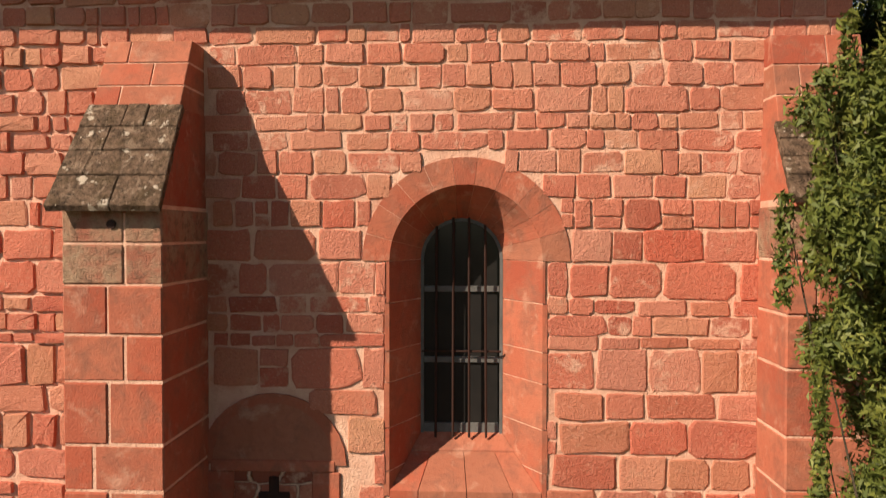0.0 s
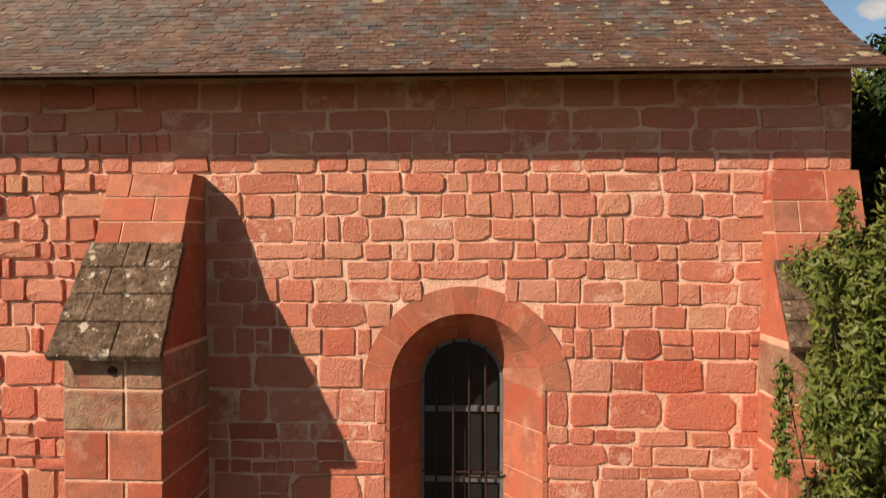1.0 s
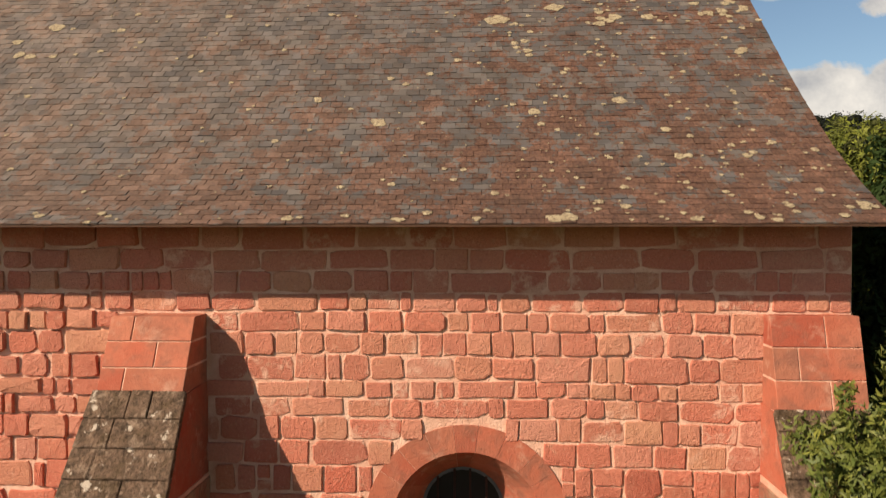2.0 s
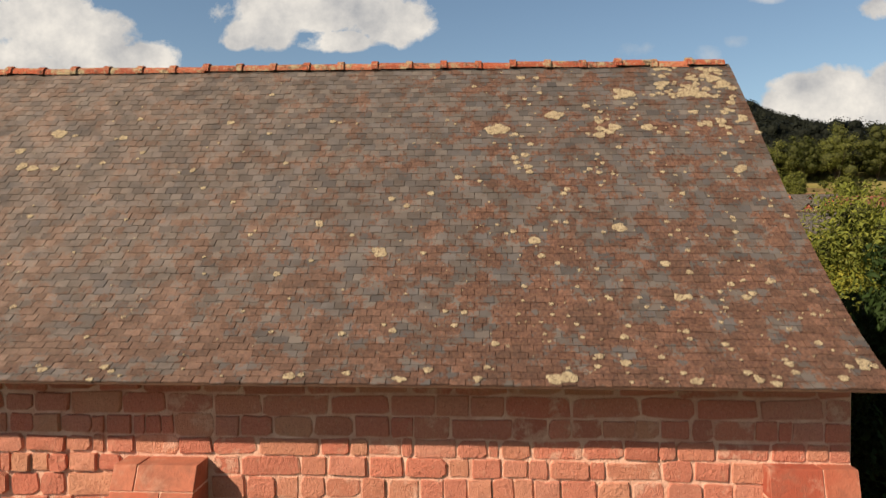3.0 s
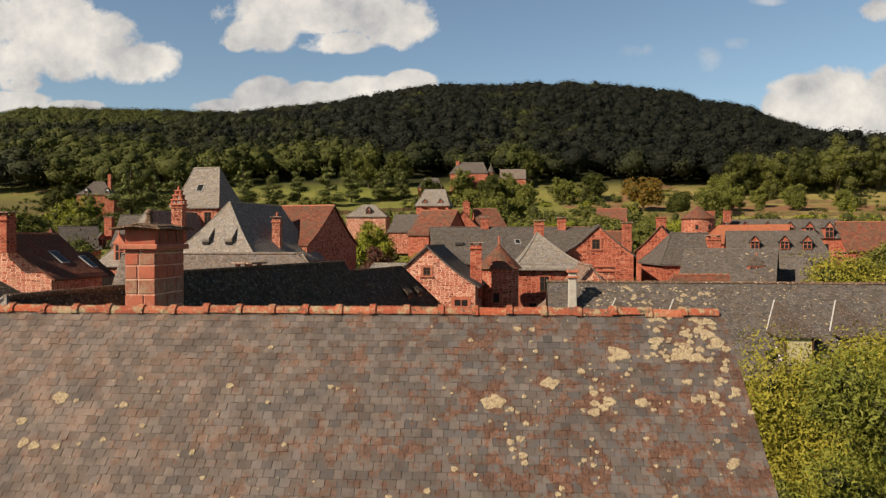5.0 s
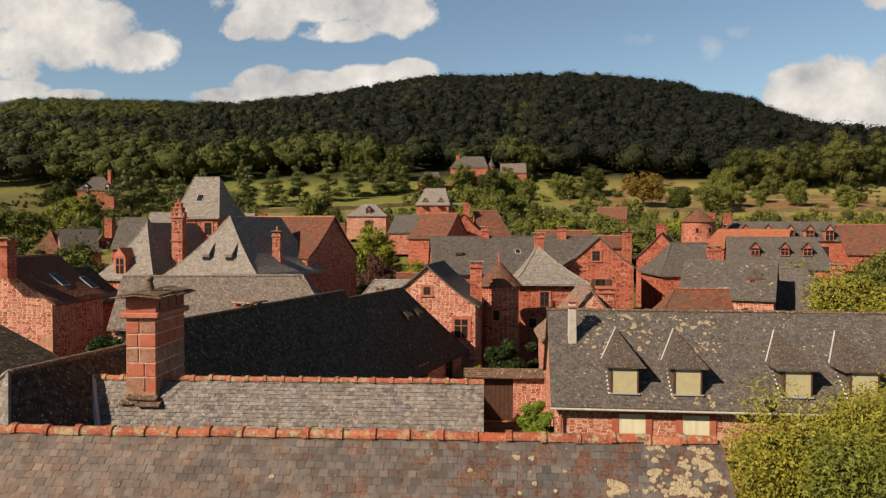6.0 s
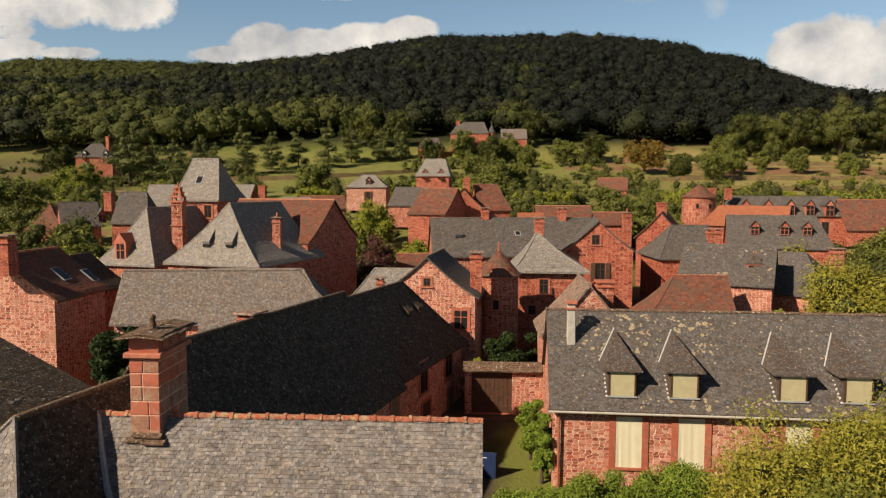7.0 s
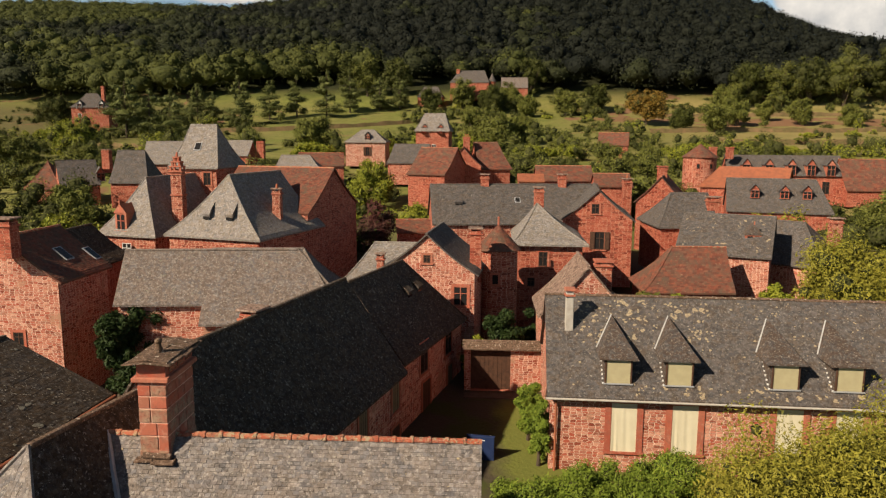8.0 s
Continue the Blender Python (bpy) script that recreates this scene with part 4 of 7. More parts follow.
def make_buttress(church, x0, x1, front, levels, cap_z, cap_top, seed, cap_front, label):
    """A stepped buttress: ashlar shaft, stone-slate weathering, and a steeper ashlar head dying into the wall."""
    b = thing("buttress", label, "")
    b.parent = church
    r = random.Random(seed)
    box("core", x0 + 0.007, x1 - 0.007, front + 0.010, WALL_Y - 0.01, CHURCH_Z, cap_z, MORTAR, b)
    for z0, z1 in zip(levels, levels[1:]):
        cut = x0 + (x1 - x0) * r.choice((0.3, 0.45, 0.62, 0.7))
        xs = (x0, cut, x1) if r.random() < 0.85 else (x0, x1)
        for a, c in zip(xs, xs[1:]):
            j = 0.006
            box("block", a + (j if a > x0 else 0), c - (j if c < x1 else 0), front + r.uniform(-0.008, 0.008), WALL_Y + 0.02, z0 + j, z1 - j, WASHED if z0 > levels[-1] - 0.62 else ASHLAR, b, 0.012)
    if seed == 4:
        # no recess: a dark disc paints the shade of the drain hole
        bm = bmesh.new()
        bmesh.ops.create_cone(bm, segments=12, radius1=0.034, radius2=0.034, depth=0.016, cap_ends=True, matrix=Matrix.Translation((x0 + 0.37, front - 0.006, 4.66)) @ pose(0, 0, 0, 90))
        part("drain_hole", bm, IRON, b, "dark disc standing for a round drain hole")
    # steep head
    hz0, hz1 = cap_top
    hy0, hy1 = cap_front[1], cap_front[2]
    mid = 3
    for k in range(mid):
        t0, t1 = k / mid, (k + 1) / mid
        cut = x0 + (x1 - x0) * (0.3 + 0.3 * ((k + seed) % 2))
        for a, c in ((x0 + 0.02, cut), (cut, x1 - 0.02)):
            bm = bmesh.new()
            j = 0.005
            za, zb = hz0 + (hz1 - hz0) * t0 + j, hz0 + (hz1 - hz0) * t1 - j
            ya, yb = hy0 + (hy1 - hy0) * t0, hy0 + (hy1 - hy0) * t1
            f = [(a + j, ya, za), (c - j, ya, za), (c - j, yb, zb), (a + j, yb, zb)]
            k2 = [(a + j, WALL_Y + 0.02, za), (c - j, WALL_Y + 0.02, za), (c - j, WALL_Y + 0.02, zb), (a + j, WALL_Y + 0.02, zb)]
            block_quad(bm, f, k2)
            bmesh.ops.bevel(bm, geom=list(bm.edges), offset=0.005, segments=1, affect="EDGES")
            part("head_block", bm, ASHLAR, b)
    mesh_part("head_core", [(x0 + 0.026, hy0 + 0.007, hz0), (x1 - 0.026, hy0 + 0.007, hz0), (x1 - 0.026, hy1 + 0.007, hz1 - 0.01), (x0 + 0.026, hy1 + 0.007, hz1 - 0.01), (x0 + 0.026, WALL_Y, hz0), (x1 - 0.026, WALL_Y, hz0), (x1 - 0.026, WALL_Y, hz1 - 0.01), (x0 + 0.026, WALL_Y, hz1 - 0.01)], [(0, 1, 2, 3), (1, 5, 6, 2), (4, 0, 3, 7)], MORTAR, b)
    # sides of the slope and overlapping stone slates
    yf, yb = cap_front[0], hy0
    side = [(yf + 0.1, cap_z - 0.06), (WALL_Y, cap_z - 0.06), (WALL_Y, hz0 + 0.02), (yb + 0.02, hz0)]
    prism("cheek", side, 0, x1 - x0 - 0.03, ASHLAR, b).matrix_basis = Matrix(((0, 1, 0, x0 + 0.015), (1, 0, 0, 0), (0, 0, 1, 0), (0, 0, 0, 1)))
    p0, p1, q0, q1 = (x0 - 0.05, yf, cap_z), (x1 + 0.04, yf, cap_z), (x0 - 0.0, yb + 0.02, hz0 + 0.02), (x1 + 0.0, yb + 0.02, hz0 + 0.02)
    rows = 4
    def on(u, v):
        l, q = Vector(p0).lerp(Vector(q0), v), Vector(p1).lerp(Vector(q1), v)
        return l.lerp(q, u)
    lift = Vector((0, -0.6, 0.8))
    for i in range(rows):
        cuts = [0.0] + sorted(r.uniform(0.22, 0.8) for _ in range(1 + i % 2)) + [1.0]
        for u0, u1 in zip(cuts, cuts[1:]):
            g = 0.004
            v0, v1 = (i + 0.01) / rows - (0.05 if i == 0 else 0.0), min(1, (i + 0.995) / rows)
            th, tilt = r.uniform(0.034, 0.044), r.uniform(-0.004, 0.004)
            bm = bmesh.new()
            f = [on(u0 + g * (u0 > 0), v0) + lift * (th + tilt), on(u1 - g * (u1 < 1), v0) + lift * (th - tilt), on(u1 - g * (u1 < 1), v1) + lift * (th - 0.010), on(u0 + g * (u0 > 0), v1) + lift * (th - 0.010)]
            block_quad(bm, f, [c - lift * 0.06 for c in f])
            bmesh.ops.bevel(bm, geom=list(bm.edges), offset=0.006, segments=1, affect="EDGES")
            part("stone_slate", bm, LAUZE_OLD, b)
    return b


def make_niche(church):
    niche = thing("blind_niche", "", "")
    niche.parent = church
    niche["label"] = "walled-up arched niche with a small square opening"
    x0, x1, y = -2.04, -1.38, WALL_Y - 0.03
    cx = (x0 + x1) / 2
    y = WALL_Y - 0.014
    arc = [(cx - 0.52 * math.cos(math.pi * i / 14), 2.66 + 0.52 * math.sin(math.pi * i / 14)) for i in range(15)]
    prism("tympanum", arc, y, WALL_Y + 0.01, ASHLAR, niche)
    hood = [(cx - 0.62 * math.cos(math.pi * i / 14), 2.66 + 0.60 * math.sin(math.pi * i / 14)) for i in range(15)]
    prism("hood", hood + list(reversed([(x, z) for x, z in arc])), y - 0.006, WALL_Y + 0.005, ASHLAR, niche)
    box("lintel", x0 - 0.2, x1 + 0.2, y - 0.012, WALL_Y, 2.60, 2.70, ASHLAR, niche, 0.01)
    for a, c in ((x0 - 0.24, x0), (x1, x1 + 0.24)):
        box("jamb", a, c, y - 0.01, WALL_Y, CHURCH_Z, 2.60, ASHLAR, niche, 0.01)
    box("back", x0, x1, WALL_Y - 0.008, WALL_Y - 0.002, CHURCH_Z, 2.60, WALL, niche)
    bm = bmesh.new()
    box_into(bm, cx - 0.03, cx + 0.05, y - 0.02, y + 0.02, 1.9, 2.56, 0.008)
    box_into(bm, cx - 0.12, cx + 0.14, y - 0.024, y + 0.018, 2.36, 2.43, 0.008)
    part("iron_cross", bm, IRON, niche)


SWEEP = np.polyfit([p[0] for p in PROFILE], [p[1] for p in PROFILE], 3)


def on_roof(y):
    return float(np.polyval(SWEEP, y))


def make_lichen(roof):
    """Pale lichen rosettes: the large ones at their places, and scattered small ones."""
    r = random.Random(21)
    spots = [(0.87, 8.38, 0.12), (1.46, 8.21, 0.11), (1.28, 8.10, 0.10), (1.69, 8.69, 0.15), (1.87, 8.20, 0.10), (2.43, 8.41, 0.06), (2.95, 8.32, 0.09), (2.45, 8.24, 0.06), (0.49, 7.69, 0.07), (0.48, 7.87, 0.06), (2.73, 7.67, 0.09), (3.03, 8.13, 0.05), (0.48, 8.99, 0.10), (0.39, 8.13, 0.05), (-4.88, 8.19, 0.11), (-4.10, 8.13, 0.07), (-4.00, 8.38, 0.05), (-5.22, 7.98, 0.08), (-5.05, 7.77, 0.09), (-4.88, 7.75, 0.09), (-4.65, 7.74, 0.06), (-3.08, 7.69, 0.07), (-2.90, 8.32, 0.06), (0.18, 8.17, 0.14), (-1.63, 8.30, 0.07), (-1.57, 7.11, 0.07), (-0.90, 7.37, 0.05)]
    spots += [(-0.98, 6.80, 0.11), (0.30, 7.00, 0.07), (0.52, 6.89, 0.08), (1.33, 7.05, 0.09), (-0.23, 7.61, 0.05), (1.68, 6.68, 0.06), (2.87, 6.42, 0.04), (2.55, 6.51, 0.05), (0.57, 6.76, 0.05), (2.29, 6.39, 0.10), (2.37, 5.72, 0.07), (2.91, 5.64, 0.08), (2.88, 6.41, 0.04), (1.13, 5.67, 0.06), (0.94, 5.74, 0.05), (0.58, 5.52, 0.11), (1.61, 5.48, 0.06), (2.08, 5.50, 0.05), (1.95, 5.87, 0.04), (1.73, 6.36, 0.08), (1.17, 5.94, 0.05), (0.06, 5.61, 0.04), (-1.41, 5.50, 0.08), (-3.49, 5.56, 0.07), (-3.00, 5.43, 0.04), (-0.13, 6.18, 0.04), (1.68, 6.00, 0.04)]
    def scatter(count, xa, xb, ya, yb, lo, hi):
        for _ in range(count):
            spots.append((r.uniform(xa, xb), r.uniform(ya, yb), lo + (hi - lo) * r.random() ** 2))
    scatter(60, 2.05, 2.9, 8.62, 9.1, 0.03, 0.11)
    scatter(24, 2.55, 2.98, 8.0, 8.8, 0.025, 0.08)
    scatter(12, 1.2, 1.7, 8.1, 8.6, 0.02, 0.07)
    scatter(22, 0.3, 0.75, 7.7, 9.05, 0.02, 0.06)
    scatter(140, 0.3, 3.0, 5.5, 7.4, 0.010, 0.045)
    scatter(70, 0.9, 3.0, 7.2, 8.9, 0.012, 0.045)
    scatter(24, -0.3, 1.5, 7.0, 9.1, 0.012, 0.05)
    scatter(110, -4.8, 0.2, 5.5, 9.0, 0.010, 0.05)
    scatter(26, -4.6, 3.0, 5.43, 5.6, 0.02, 0.06)
    v, f = [], []
    n = 22
    for x, y, s in spots:
        z = on_roof(y)
        slope = Vector((0, 0.2, on_roof(y + 0.1) - on_roof(y - 0.1))).normalized()
        up = Vector((1, 0, 0)).cross(slope)
        lobes = max(1, int(s / 0.035))
        for _ in range(lobes):
            off = Vector((r.gauss(0, 0.45) * s, 0, 0)) + slope * (r.gauss(0, 0.4) * s) if lobes > 1 else Vector()
            size = s * (0.75 if lobes == 1 else r.uniform(0.3, 0.75))
            o, ph = len(v), r.uniform(0, 9)
            c = Vector((x, y, z)) + off
            c.z, c.y = on_roof(min(9.1, max(5.43, c.y))), min(9.1, max(5.43, c.y))
            c += up * 0.013
            for ringk, h in ((1.0, 0.0), (0.75, 0.004)):
                for i in range(n):
                    t = 2 * math.pi * i / n
                    rad = size * ringk * (1 + 0.12 * math.sin(3 * t + ph) + 0.07 * math.sin(5 * t + 2 * ph) + r.uniform(-0.03, 0.03))
                    v.append(c + Vector((1, 0, 0)) * (rad * math.cos(t)) + slope * (rad * 0.85 * math.sin(t)) + up * h)
            v.append(c + up * 0.002)
            f += [(o + i, o + (i + 1) % n, o + n + (i + 1) % n, o + n + i) for i in range(n)]
            f += [(o + n + i, o + n + (i + 1) % n, o + 2 * n) for i in range(n)]
    tagged(mesh_part("lichen", v, f, LICHEN, roof, "pale yellow-grey lichen rosettes"), kind="stuff")


def make_roof(church):
    left, right = -10.0, 3.06
    # boarded deck with its soffit, both slopes
    prof = [(y, on_roof(y)) for y in np.linspace(PROFILE[0][0], PROFILE[-1][0], 14)]
    back = [(18.34 - y, z) for y, z in reversed(prof[:-1])]
    under = [(y, z - 0.02) for y, z in prof + back]
    deck = [(y, z - 0.006) for y, z in prof + back] + list(reversed(under))
    roof = prism("roof", deck, 0, right - left, WOOD, church, "steep bell-cast slate roof mottled with rust and lichen")
    roof.matrix_basis = Matrix(((0, 1, 0, left), (1, 0, 0, 0), (0, 0, 1, 0), (0, 0, 0, 1)))
    flat = roof.matrix_basis.inverted()
    sets = []
    ys = np.linspace(PROFILE[0][0], PROFILE[-1][0], 53)
    for k, (y0, y1) in enumerate(zip(ys, ys[1:])):
        z0, z1 = on_roof(y0), on_roof(y1)
        sets.append(slate_rows((left, y0, z0), (right, y0, z0), (left, y1, z1), (right, y1, z1), 0.098, 0.122, 0.0085, 0.6, 0.0, y1 > 9.1, k))
    allp = np.concatenate(sets)
    mid = allp.mean(1)
    pick = (np.abs(mid[:, 0] - 0.2) < 1.35) & (mid[:, 1] > 6.2) & (mid[:, 1] < 7.6)
    chosen = np.flatnonzero(pick)[:300]
    keep = np.ones(len(allp), bool)
    keep[chosen] = False
    slates = slates_mesh("slates_joined", [allp[keep]], SLATE, roof)
    slates.matrix_parent_inverse = flat
    tri = [(2, 3, 5, 4), (0, 1, 3, 2), (0, 2, 4), (1, 5, 3)]
    for q in allp[chosen]:
        c = q.mean(0)
        ob = mesh_part("slate", q - c, tri, SLATE_ONE, roof)
        ob.matrix_parent_inverse = flat
        ob.location = c
    make_lichen(roof)
    for ob in roof.children:
        if ob.name.startswith("lichen"):
            ob.matrix_parent_inverse = flat
    ridge_tiles(church, (left, 9.17, 10.10), (2.99, 9.17, 10.10), RIDGE, 0.165, 0.43)


def make_church():
    church = thing("church", "red sandstone church with arched window and steep slate roof", "church")
    wall = wall_sheet(church)
    make_stones(wall)
    make_window(church)
    make_buttress(church, -3.0, -2.26, 5.1, (1.2, 1.6, 2.05, 2.36, 2.72, 3.06, 3.52, 3.86, 4.22, 4.52, 4.78), 4.80, (5.55, 6.14), 4, (5.0, 5.48, 5.74), "stepped ashlar buttress with a mossy stone-slate weathering")
    make_buttress(church, 2.26, 3.0, 5.42, (1.2, 1.7, 2.2, 2.7, 3.1, 3.6, 4.0, 4.4, 4.82), 4.86, (5.42, 6.16), 7, (5.25, 5.66, 5.84), "stepped ashlar buttress half hidden by an evergreen")
    make_niche(church)
    make_roof(church)
    box("back_wall", -10, RIGHT_END, 11.7, 12.3, CHURCH_Z, 6.9, WALL_RED, church)


make_church()

# ---- trees ----
def ico(sub):
    bm = bmesh.new()
    bmesh.ops.create_icosphere(bm, subdivisions=sub, radius=1.0)
    v = np.array([q.co[:] for q in bm.verts])
    f = np.array([[q.index for q in t.verts] for t in bm.faces])
    bm.free()
    return v, f


ICO1, ICO2 = ico(1), ico(2)
tree_rng = np.random.default_rng(77)


def lumps(centres, radii, base, wob):
    """Rough low balls: points and triangles."""
    v0, f0 = base
    out_v, out_f, o = [], [], 0
    for c, r in zip(centres, radii):
        k = tree_rng.uniform(1 - wob, 1 + wob, (len(v0), 1))
        out_v.append(c + v0 * k * r)
        out_f.append(f0 + o)
        o += len(v0)
    return np.concatenate(out_v), np.concatenate(out_f)


def leaf_cards(centres, radii, count, size, flat=0.0, slim=0.5, loose=0.85, inner=0.45):
    """Leaves as small slim triangles on and in the balls given: points and triangles."""
    centres, radii = np.asarray(centres, float), np.asarray(radii, float)
    w = radii.max(1) ** 2 if radii.ndim > 1 else radii ** 2
    pick = tree_rng.choice(len(centres), count, p=w / w.sum())
    d = tree_rng.normal(size=(count, 3))
    d /= np.linalg.norm(d, axis=1)[:, None]
    reach = tree_rng.uniform(inner, 1.18, (count, 1))
    rr = radii[pick] if radii.ndim > 1 else radii[pick][:, None]
    at = centres[pick] + d * reach * rr
    n = d + tree_rng.normal(size=(count, 3)) * loose
    n[:, 2] += 0.35 + flat
    n /= np.linalg.norm(n, axis=1)[:, None]
    a = np.cross(n, tree_rng.normal(size=(count, 3)))
    a /= np.linalg.norm(a, axis=1)[:, None]
    b = np.cross(n, a)
    s = size * tree_rng.uniform(0.6, 1.4, (count, 1))
    p = np.stack((at - a * s - b * s * slim * 0.7, at - a * s * tree_rng.uniform(-0.2, 0.6, (count, 1)) + b * s * slim, at + a * s * 1.15), 1)
    f = np.arange(count * 3).reshape(-1, 3)
    return p.reshape(-1, 3), f


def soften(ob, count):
    """The first faces are a crown's twiggy inner masses, coloured dark for the shade inside."""
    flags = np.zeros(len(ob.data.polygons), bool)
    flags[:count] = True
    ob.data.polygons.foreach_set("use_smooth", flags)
    ob.data.materials.append(CROWN_SHADE)
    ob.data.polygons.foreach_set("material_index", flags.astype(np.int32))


def merge(*sets):
    vs, fs, o = [], [], 0
    for v, f in sets:
        vs.append(v)
        fs.append(f + o)
        o += len(v)
    return np.concatenate(vs), np.concatenate(fs)


def limb(bm, a, b, r0, r1, seg=7):
    a, b = Vector(a), Vector(b)
    m = Matrix.Translation((a + b) / 2) @ (b - a).to_track_quat("Z", "Y").to_matrix().to_4x4()
    bmesh.ops.create_cone(bm, segments=seg, radius1=r0, radius2=r1, depth=(b - a).length, cap_ends=True, matrix=m)


def tree(x, y, high, wide, label, mat=None, leaves=900, leaf=0.28, foot=None, trunk_share=0.1, clumps=22, name="tree", category="tree", group="", core=0.78, tall=1.0, loose=0.85):
    """A broad-leaved tree or bush: tapered trunk with limbs, a crown of leafy clumps."""
    z0 = float(ground_z(x, y)) if foot is None else foot
    t = thing(name, label, category, pose(x, y, z0), group)
    mat = mat or LEAF
    crown_z = high * (trunk_share + (1 - trunk_share) * 0.5)
    ch, cw = high * (1 - trunk_share) * 0.5, wide * 0.5
    centres, radii = [], []
    for i in range(int(clumps * 1.9)):
        d = tree_rng.normal(size=3)
        d /= np.linalg.norm(d)
        k = tree_rng.uniform(0.25, 0.86)
        r = tree_rng.uniform(0.15, 0.38) * min(cw, ch * 1.3)
        centres.append((d[0] * cw * k, d[1] * cw * k, crown_z + d[2] * ch * k * 1.05))
        radii.append((r, r, r * tree_rng.uniform(0.75, 1.0) * tall))
    centres, radii = np.array(centres), np.array(radii)
    bm = bmesh.new()
    limb(bm, (0, 0, -0.3), (0.02 * high, 0, crown_z), 0.032 * high, 0.012 * high, 8)
    for c in centres[:6 if name == "tree" else 0]:
        limb(bm, (0, 0, high * trunk_share * tree_rng.uniform(0.7, 1.3)), tuple(c), 0.013 * high, 0.004 * high, 5)
    part("trunk", bm, BARK, t)
    inner = lumps(centres, radii * core * 0.72, ICO1, 0.25)
    v, f = merge(inner, leaf_cards(centres, radii, leaves, leaf, 0.0, 0.5, loose))
    crown = tagged(array_mesh("crown", v, f, mat, t), kind="stuff")
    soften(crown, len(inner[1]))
    return t


def pine(x, y, high, wide, leaves=500):
    """A Scots pine: bare tapering trunk, flat tiers of needles."""
    t = thing("pine_tree", "green pine with a rounded open crown of needles", "tree", pose(x, y, float(ground_z(x, y))), "pines along the meadow")
    bm = bmesh.new()
    limb(bm, (0, 0, -0.3), (0.1, 0, high * 0.95), 0.022 * high, 0.006 * high, 7)
    centres, radii = [], []
    tiers = 7
    for i in range(tiers):
        z = high * (0.16 + 0.80 * i / (tiers - 1))
        w = wide * 0.5 * (1.0 - 0.72 * (i / (tiers - 1)) ** 2.0) * tree_rng.uniform(0.8, 1.15)
        for k in range(5 if i < tiers - 1 else 2):
            t0 = tree_rng.uniform(0, 6.28)
            q = tree_rng.uniform(0.3, 0.75)
            c = (math.cos(t0) * w * q, math.sin(t0) * w * q, z + tree_rng.uniform(-0.5, 0.5))
            limb(bm, (0.05, 0, z - 0.3), c, 0.006 * high, 0.003 * high, 4)
            centres.append(c)
            s = tree_rng.uniform(0.3, 0.52)
            radii.append((w * s, w * s, high * tree_rng.uniform(0.05, 0.085)))
    part("trunk", bm, BARK, t)
    centres, radii = np.array(centres), np.array(radii)
    v, f = merge(lumps(centres, radii * 0.62, ICO1, 0.3), leaf_cards(centres, radii, leaves, 0.26, 0.1, 0.4))
    tagged(array_mesh("crown", v, f, LEAF_PINE, t), kind="stuff")
    return t


